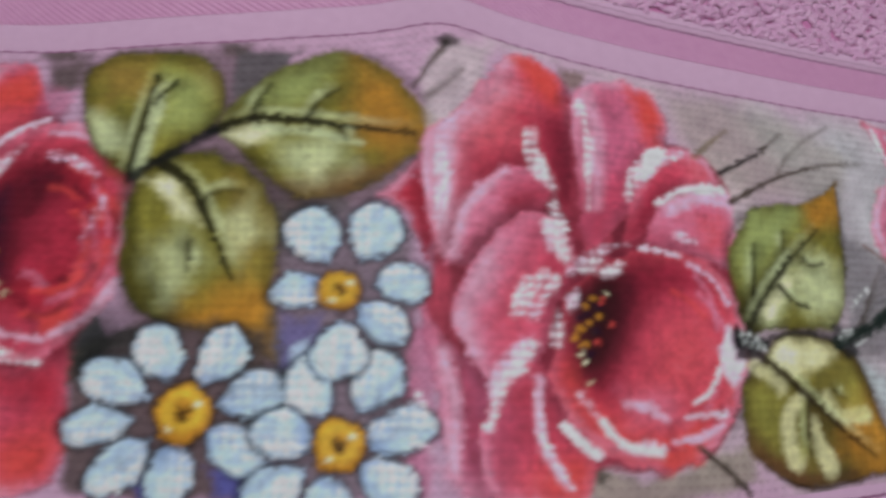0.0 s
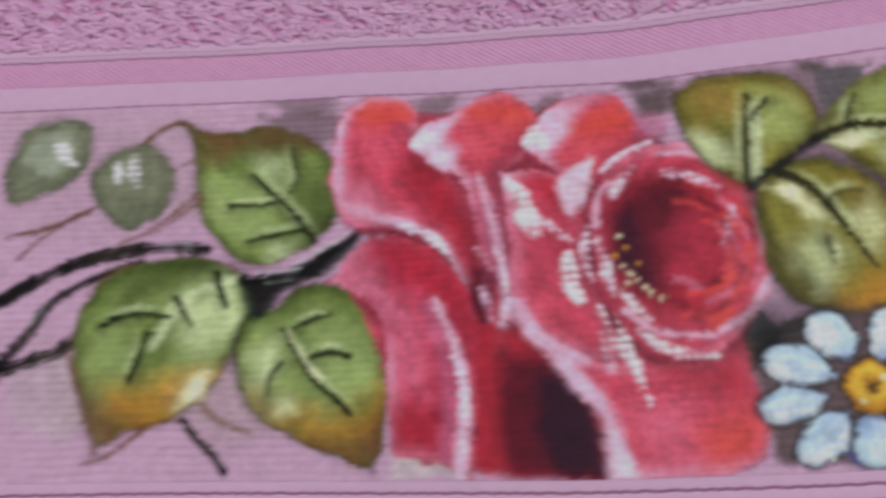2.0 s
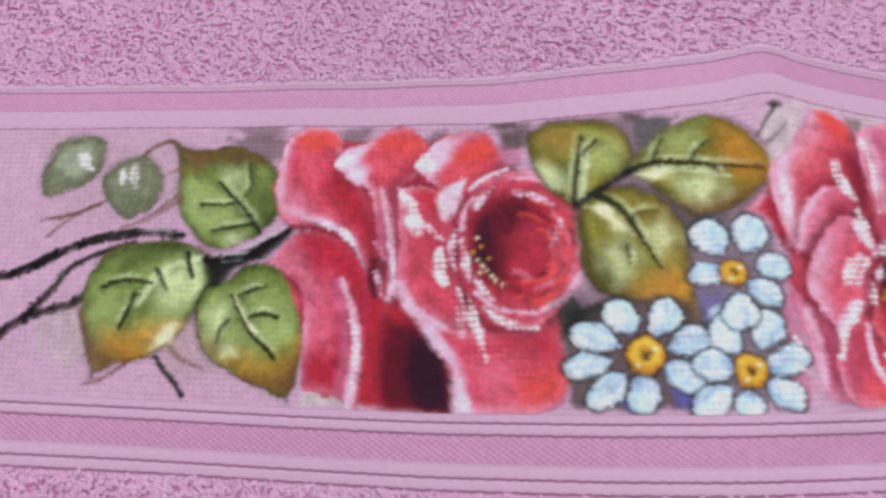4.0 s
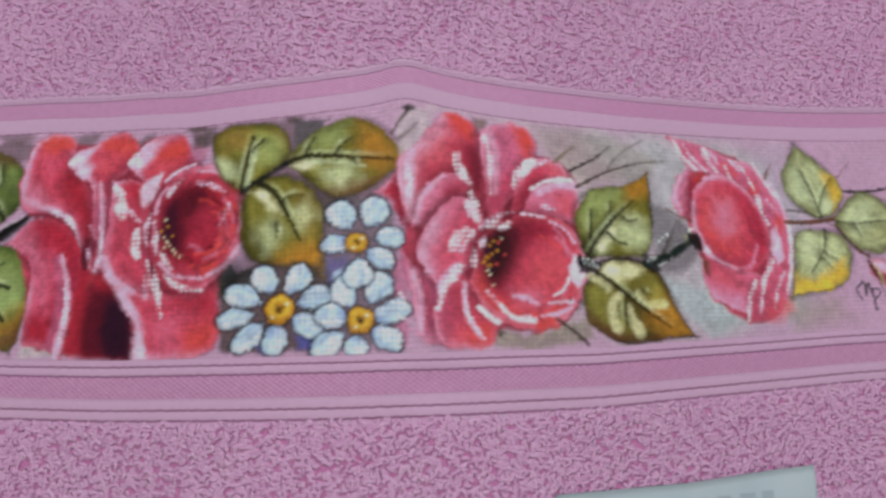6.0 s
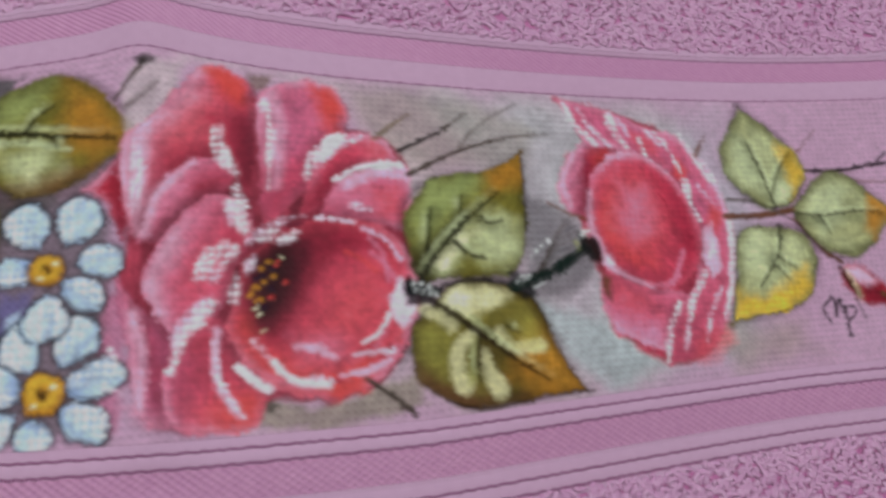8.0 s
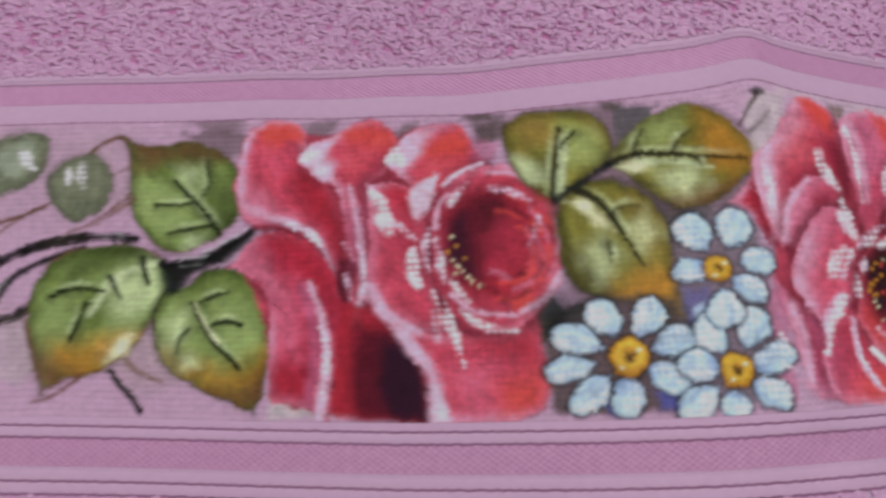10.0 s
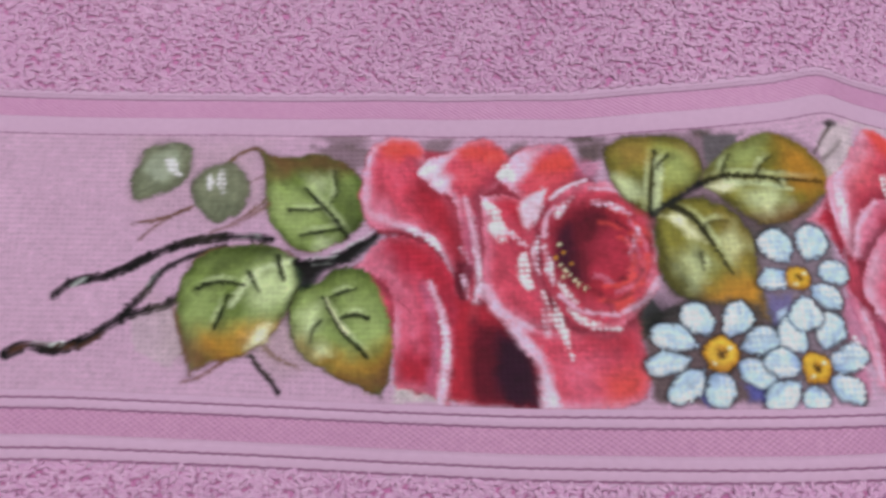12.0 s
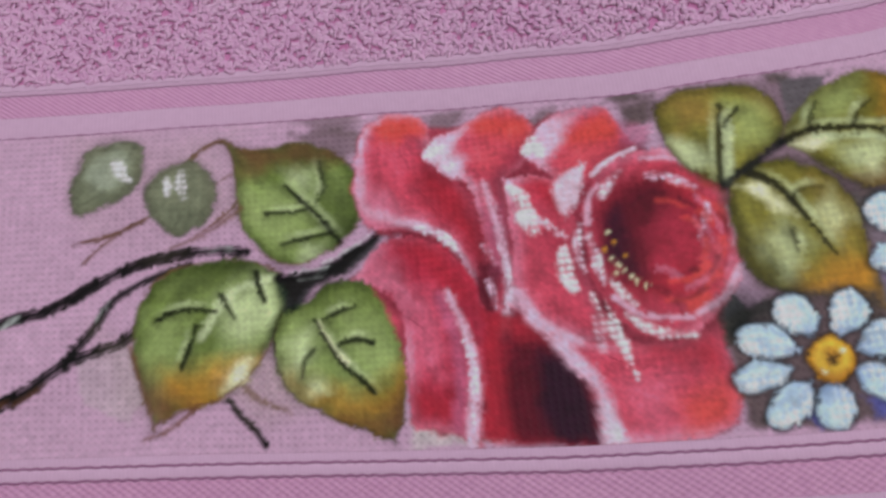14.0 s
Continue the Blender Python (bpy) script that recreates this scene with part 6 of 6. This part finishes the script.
vein(OLIVED, [(155.3, 4.0), (153.2, -4.5), (146.4, -12.7)], 0.61, 0.46, 0.3, 0.8)
vein(OLIVED, [(152.7, -4.5), (158.0, -8.0)], 0.46, 0.3, 0.3, 0.7)
vein(OLIVED, [(151.1, -6.1), (155.6, -11.2)], 0.46, 0.3, 0.3, 0.7)
edge(OLIVED, 0.46, 0.7)
rose("painted_bud", "small closed crimson painted rosebud", CRIMD, [(170.9, -8.7), (176.4, -8.1), (183.0, -12.7), (186.3, -18.9), (178.7, -18.1), (172.9, -15.2)])
fill(PALEP, [(172.2, -8.8), (176.7, -8.5), (181.3, -12.2), (177.5, -13.4)], 0.76, 0.85, True)
fill(DEEPD, [(173.9, -13.6), (180.9, -13.9), (184.5, -18.3), (178.3, -18.0)], 0.91, 0.6, True)
vein(OLIVED, [(171.1, -8.1), (172.5, -11.8), (175.2, -16.1)], 1.07, 0.46, 0.3, 0.7)
twig("painted_twig", BROWN, [(182.3, -15.7), (186.5, -19.6), (190.5, -22.1)], 0.91, 0.3)
vein(OLIVED, [(173.3, -11.9), (174.5, -17.8), (176.1, -22.0)], 0.46, 0.3, 0.3, 0.6)

# dark brush signature
line(INK, [(165.3, -22.5),(163.9, -19.0),(167.2, -16.3),(167.4, -20.8)], 0.55, 0.6, 0.3, 1)
line(INK, [(167.4, -20.8),(168.9, -16.7),(169.4, -20.0)], 0.6, 0.5, 0.3, 1)
line(INK, [(170.3, -18.7),(170.3, -22.5),(170.6, -26.3)], 0.6, 0.65, 0.3, 1)
line(INK, [(170.3, -19.1),(172.8, -18.9),(173.1, -20.9),(170.7, -22.4)], 0.55, 0.5, 0.3, 1)

# ---- painted band and its shapes as cloth ----
def sample(field, x, y):
    fx, fy = np.clip((x - CX0) / STEP, 0, NX - 1.001), np.clip((y - CY0) / STEP, 0, NY - 1.001)
    i, j = fx.astype(int), fy.astype(int)
    a, b = fx - i, fy - j
    if field.ndim == 3:
        a, b = a[:, None], b[:, None]
    return field[i, j] * (1 - a) * (1 - b) + field[i + 1, j] * a * (1 - b) + field[i, j + 1] * (1 - a) * b + field[i + 1, j + 1] * a * b


def cloth_uv(x, y):
    v = (y - LOW(x)) / (TOP(x) - LOW(x)) * 80.0
    return np.c_[x, v] / 1000


# paint takes thread by thread: each crossing shifts and tints it a little
rng = np.random.default_rng(9)
cell_x, cell_y = ((KX - CX0) / 0.8).astype(int), ((KY - CY0) / 0.8).astype(int)
table = rng.normal(size=(3, cell_x.max() + 1, cell_y.max() + 1))
ii, jj = np.meshgrid(np.arange(NX), np.arange(NY), indexing="ij")
ii = np.clip(ii + np.rint(table[0][cell_x, cell_y] * 0.38).astype(int), 0, NX - 1)
jj = np.clip(jj + np.rint(table[1][cell_x, cell_y] * 0.38).astype(int), 0, NY - 1)
canvas = canvas[ii, jj] * (1 + 0.035 * table[2][cell_x, cell_y])[..., None]
# paint greyed slightly, then dark strokes made darker and pale ones lighter
tone = np.maximum(canvas @ np.array((0.3, 0.6, 0.1)), 0.004)
canvas = tone[..., None] + 0.95 * (canvas - tone[..., None])
canvas = canvas * ((tone / 0.165) ** 0.2)[..., None]
# weave highlights put into the colour: thread tops lighter, hollows darker
canvas = canvas * (1 + 0.13 * (BEADS - 0.5) * np.clip(0.8 + 0.4 * BLOTCH, 0, 1.4))[..., None]
canvas = np.clip(canvas, 0.003, 0.92)
xs = np.arange(LEFT, RIGHT + 0.1, 0.42)
vs = np.linspace(0, 1, 196)
gx, gv = np.meshgrid(xs, vs, indexing="ij")
gy = LOW(gx) + (TOP(gx) - LOW(gx)) * gv
gx = hem(gx, gy)
px, py = gx.ravel(), gy.ravel()
band = mesh_object("painted_band", np.c_[px / 1000, py / 1000, lie(px, py) + sample(LUMP, px, py) / 1000], grid_faces(len(xs), len(vs)), PAINTED, towel, "pink open-weave band with painted flowers")
set_uv(band, cloth_uv(px, py))
set_paint(band, sample(canvas, px, py))

made = {}
for order, (name, poly, parent_key, height, label) in enumerate(motifs):
    lift = 0.02 + 0.0012 * order
    if isinstance(poly, tuple):
        pts = np.stack(poly, 1)
        nx, ny = pts.shape[:2]
        h = np.tile([-0.03, lift + height, -0.03], nx)
        flat, faces = pts.reshape(-1, 2), grid_faces(nx, ny)
    else:
        c = poly.mean(0)
        size = np.linalg.norm(poly - c, axis=1).max()
        rings = max(6, int(size / 0.45))
        m = max(24, int(np.linalg.norm(np.diff(poly, axis=0), axis=1).sum() / 0.5))
        s = np.linspace(0, len(poly), m, endpoint=False)
        loop = np.c_[np.interp(s, np.arange(len(poly) + 1), np.r_[poly[:, 0], poly[0, 0]]), np.interp(s, np.arange(len(poly) + 1), np.r_[poly[:, 1], poly[0, 1]])]
        r = np.linspace(1, 0.02, rings)
        flat = (c + (loop[None] - c) * r[:, None, None]).reshape(-1, 2)
        h = np.repeat(np.where(r > 0.985, -0.03, lift + height * (1 - r**8)), m)
        k, j = np.meshgrid(np.arange(rings - 1), np.arange(m), indexing="ij")
        a, b = (k * m + j).ravel(), (k * m + (j + 1) % m).ravel()
        faces = np.stack([a, b, b + m, a + m], 1).tolist() + [list(range((rings - 1) * m, rings * m))]
    # trim to the band, so that no paint runs over the stripes
    fx, fy = flat[:, 0], np.clip(flat[:, 1], LOW(flat[:, 0]) + 0.1, TOP(flat[:, 0]) - 0.1)
    z = lie(fx, fy) + (h + sample(LUMP, fx, fy)) / 1000
    ob = mesh_object(name, np.c_[fx / 1000, fy / 1000, z], faces, PAINT, made.get(parent_key, towel), label)
    set_uv(ob, cloth_uv(fx, fy))
    set_paint(ob, sample(canvas, fx, fy))
    made[order] = ob


# ---- woven stripes above and below the band; offsets in mm from the band's edge ----
def stripe(name, side, o0, o1, mat, rise, label="", rows=9, step=1.0, ragged=0.0):
    xs = np.arange(LEFT, RIGHT + 0.1, step)
    os_ = np.linspace(o0, o1, rows)
    gx, go = np.meshgrid(xs, os_, indexing="ij")
    base = TOP(gx) if side > 0 else LOW(gx)
    gy = base + side * go + ragged * np.sin(gx * 1.9 + np.sin(gx * 0.37) * 2)
    gx = hem(gx, gy)
    w = np.sin(np.pi * (go - o0) / (o1 - o0)) ** 0.5
    z = lie(gx, gy) + rise / 1000 * w - 0.00008
    ob = mesh_object(name, np.c_[gx.ravel() / 1000, gy.ravel() / 1000, z.ravel()], grid_faces(len(xs), rows) if side > 0 else grid_faces(len(xs), rows)[:, ::-1], mat, towel, label)
    set_uv(ob, np.c_[gx.ravel(), go.ravel()] / 1000)
    return ob


for side, outer in ((1, 15.2), (-1, 19.6)):
    stripe("stripe_ground", side, -0.4, outer + 0.4, PALE, -0.06, "pale pink close-woven ground", 24)
# above the band: pale rib, satin, two fine dark lines, pale rib
stripe("pale_stripe", 1, 0.5, 5.9, PALE, 0.10, "pale pink ribbed woven stripe")
stripe("satin_stripe", 1, 6.0, 12.0, SATIN, 0.08, "deeper pink lustrous woven stripe")
stripe("pale_stripe", 1, 12.5, 15.2, PALE, 0.22, "pale pink ribbed woven stripe")
for o, half in ((0.15, 0.2), (12.25, 0.17), (13.5, 0.1)):
    stripe("groove_line", 1, o - half, o + half, GROOVE, 0.3 if o > 13 else 0.12, "", 4, 0.5, 0.11)
# below it: plain rib, diamond-woven stripe between doubled dark lines, pale rib
stripe("pale_stripe", -1, 0.1, 1.9, PALE, 0.08, "pale pink ribbed woven stripe")
stripe("pale_stripe", -1, 2.4, 4.7, PALE, 0.16, "pale pink ribbed woven stripe")
stripe("diamond_stripe", -1, 5.2, 12.6, DIAPER, 0.10, "deeper pink diamond-woven stripe")
stripe("pale_stripe", -1, 12.7, 14.8, PALE, 0.10, "pale pink ribbed woven stripe")
stripe("pale_stripe", -1, 15.4, 17.8, PALE, 0.14, "pale pink ribbed woven stripe")
for o in (2.15, 4.95, 15.1, 18.1):
    stripe("groove_line", -1, o - 0.3, o + 0.3, GROOVE_DARK, 0.12, "", 4, 0.5, 0.14)

# ---- terry ground and loops ----
FAR_UP, FAR_DOWN = 330.0, 165.0


def terry(name, side, o0, o1):
    xs, os_ = np.arange(LEFT, RIGHT + 0.1, 2.0), np.arange(o0, o1 + 1, 2.0)
    gx, go = np.meshgrid(xs, os_, indexing="ij")
    gy = (TOP(gx) if side > 0 else LOW(gx)) + side * go
    gx = hem(gx, gy)
    z = lie(gx, gy) - 0.00012 * np.clip((go - o0) / 2.0, 0, 1) - 0.0001
    ob = mesh_object(name, np.c_[gx.ravel() / 1000, gy.ravel() / 1000, z.ravel()], grid_faces(len(xs), len(os_)) if side > 0 else grid_faces(len(xs), len(os_))[:, ::-1], TERRY, towel, "pink looped terry cloth")
    return ob


def loops(side, o0, o1, pitch, seed):
    """Short bent loops of yarn, leaning every way, in uneven rows."""
    rng = np.random.default_rng(seed)
    gx, go = np.meshgrid(np.arange(LEFT + 11, RIGHT - 4, pitch), np.arange(o0, o1, pitch), indexing="ij")
    x = gx.ravel() + rng.normal(0, pitch * 0.34, gx.size)
    o = go.ravel() + rng.normal(0, pitch * 0.34, gx.size)
    # the pile parts into small clumps, with darker gaps between
    x = x + 0.5 * np.sin(o * 1.15 + 2.2 * np.sin(x * 0.23)) + 0.4 * np.sin(x * 0.9 + 3 * np.sin(o * 0.31))
    o = o + 0.55 * np.sin(x * 1.05 + 2.5 * np.sin(o * 0.27 + 1)) + 0.3 * np.sin(o * 1.7 + x * 0.4)
    o = np.maximum(o, o0 + rng.exponential(0.9, o.size))
    # pits where the loops part, thick in some patches and few in others
    pit = np.sin(x * 1.5 + 2.6 * np.sin(o * 0.41 + 0.3 * x)) + np.sin(o * 2.1 + 2.2 * np.sin(x * 0.37 + 1) + 0.5 * x)
    patchy = np.sin(x * 0.13 + 1.8 * np.sin(o * 0.11)) + np.sin(o * 0.19 + 2 * np.sin(x * 0.07 + 2))
    keep = (pit + 0.28 * patchy + rng.normal(0, 0.2, x.size) < 1.5) & (o > o0 - 0.2)
    x, o = x[keep], o[keep]
    n = len(x)
    y = (TOP(x) if side > 0 else LOW(x)) + side * o
    x = hem(x, y)
    lean = rng.uniform(0, 2 * np.pi, n)
    size = rng.uniform(0.75, 1.25, n)
    nap = np.sin(x * 0.11 + 2 * np.sin(o * 0.07)) + np.sin(o * 0.17 + 1.7 * np.sin(x * 0.05 + 2))
    lean = np.where(rng.uniform(size=n) < 0.8, lean, nap * 0.8 + rng.normal(0, 0.4, n))
    tall = (1 + 0.16 * nap) * rng.uniform(0.36, 0.56, n) * (0.55 + 0.45 * np.clip((o - o0) / 4, 0, 1))
    # yarn lying in an arch: four stations, four-sided
    arch = np.array([(-0.85, -0.1, 0.5), (-0.4, 0.5, 0.7), (0.4, 0.5, 0.7), (0.85, -0.1, 0.5)])
    corner = np.array([(0, 1), (0.9, 0), (0, -1), (-0.9, 0)])
    bend = rng.uniform(-0.5, 0.5, n)
    along, up = arch[:, 0][None] * size[:, None], arch[:, 1][None] * tall[:, None]
    side_off = bend[:, None] * (1 - (arch[:, 0] / 0.8) ** 2)[None] * size[:, None]
    rad = arch[:, 2][None] * size[:, None]
    c, s = np.cos(lean)[:, None], np.sin(lean)[:, None]
    bx, by = x[:, None] + along * c - side_off * s, y[:, None] + along * s + side_off * c
    zz = lie(bx, by) * 1000
    V = np.empty((n, 4, 4, 3))
    V[..., 0] = bx[..., None] - s[..., None] * corner[:, 0] * rad[..., None]
    V[..., 1] = by[..., None] + c[..., None] * corner[:, 0] * rad[..., None]
    V[..., 2] = (zz + up)[..., None] + corner[:, 1] * rad[..., None] * 0.3
    k, j = np.meshgrid(np.arange(3), np.arange(4), indexing="ij")
    a, b = (k * 4 + j).ravel(), (k * 4 + (j + 1) % 4).ravel()
    quads = np.stack([a, b, b + 4, a + 4], 1)
    faces = (quads[None] + (np.arange(n) * 16)[:, None, None]).reshape(-1, 4)
    ob = mesh_object("terry_pile", V.reshape(-1, 3) / 1000, faces, LOOPS, towel, "soft pink yarn loops of the terry")
    return tagged(ob, kind="stuff")


terry("terry_field", 1, 14.8, FAR_UP)
terry("terry_field", -1, 18.4, FAR_DOWN)
loops(1, 15.0, 74.0, 0.95, 11)
loops(-1, 18.8, 68.0, 0.95, 12)


# ---- stitched yarn edging down the side hem ----
def edging(x_edge, sign):
    rng = np.random.default_rng(5)
    verts, faces = [], []
    ring = np.arange(5) * 2 * np.pi / 5
    def strand(pts, r):
        base = len(verts)
        pts = np.array(pts)
        for k, p in enumerate(pts):
            rr = r * (0.6 if k in (0, len(pts) - 1) else 1)
            for a in ring:
                verts.append((p[0] + rr * np.cos(a) * 0.7, p[1] + rr * np.cos(a) * 0.7, p[2] + rr * np.sin(a)))
        for k in range(len(pts) - 1):
            for j in range(5):
                faces.append((base + k * 5 + j, base + k * 5 + (j + 1) % 5, base + k * 5 + 5 + (j + 1) % 5, base + k * 5 + 5 + j))
    for k, y in enumerate(np.arange(-150, 300, 1.35)):
        x0 = float(hem(x_edge, y)) + rng.normal(0, 0.35)
        z = float(lie(x0, y)) * 1000
        # chain stitch along the very edge
        strand([(x0 - sign * 0.6, y - 1.0, z - 0.2), (x0 + sign * 0.5, y - 0.4, z + 1.0), (x0 + sign * 0.9, y + 0.4, z + 1.1), (x0 - sign * 0.2, y + 1.2, z)], 0.62 * rng.uniform(0.8, 1.2))
        # shell of short stitches reaching into the cloth
        reach = 4.0 + 5.5 * max(0.0, math.sin(y / 2.6)) + rng.normal(0, 0.6)
        x = x0 + sign * 1.2
        while abs(x - x0) < reach:
            zz = float(lie(x, y)) * 1000 + 0.55
            dy = rng.normal(0, 0.3)
            strand([(x - sign * 0.5, y + dy - 0.25, zz - 0.2), (x, y + dy, zz + rng.uniform(0.3, 0.7)), (x + sign * 0.5, y + dy + 0.25, zz - 0.2)], 0.72 * rng.uniform(0.7, 1.2))
            x += sign * rng.uniform(1.0, 1.6)
    return mesh_object("edging", np.array(verts) / 1000, faces, EDGING, towel, "pale pink stitched yarn edging")


edging(LEFT, 1)
edging(RIGHT, -1)

# ---- paper label lying on the lower terry ----
label_thing = tagged(new("label_tag"), "white glossy paper label with faint grey print on the terry", "label")
xs, ys = np.linspace(40, 129.5, 45), np.linspace(-150, -79, 30)
gx, gy = np.meshgrid(xs, ys, indexing="ij")
lift = 1.9 + 4.5 * np.exp(-((gx - 131) / 11) ** 2) * np.exp(-((gy + 79) / 22) ** 2)
top_edge = np.interp(gx, [40, 85, 129], [-3.0, -2.4, 0.5]) * ((gy + 150) / 71)
zz = lie(gx, gy) * 1000 + lift
upper = np.c_[gx.ravel(), (gy + top_edge).ravel(), zz.ravel()]
lower = upper - (0, 0, 0.3)
f0 = grid_faces(45, 30)
rim = [i * 30 for i in range(45)] + [44 * 30 + j for j in range(1, 30)] + [i * 30 + 29 for i in range(43, -1, -1)] + [j for j in range(28, 0, -1)]
sides = [(a, b, b + 1350, a + 1350) for a, b in zip(rim, rim[1:] + rim[:1])]
mesh_object("sheet", np.concatenate([upper, lower]) / 1000, f0.tolist() + (f0[:, ::-1] + 1350).tolist() + sides, PAPER, label_thing)


def print_bar(x0, x1, y0, y1):
    xs, ys = np.linspace(x0, x1, 6), np.linspace(y0, y1, 3)
    gx, gy = np.meshgrid(xs, ys, indexing="ij")
    z = lie(gx, gy) * 1000 + 2.2 + 4.5 * np.exp(-((gx - 131) / 11) ** 2) * np.exp(-((gy + 79) / 22) ** 2)
    mesh_object("print_bar", np.c_[gx.ravel(), gy.ravel(), z.ravel()] / 1000, grid_faces(6, 3), PRINT, label_thing)


for k in range(7):
    print_bar(60 + k * 8.4, 64.2 + k * 8.4 + (k % 3) * 0.8, -91.5 + 0.25 * k, -87.0 + 0.25 * k)
for k in range(4):
    print_bar(50, 112 - 7 * (k % 2), -104.0 - 8 * k, -101.0 - 8 * k)
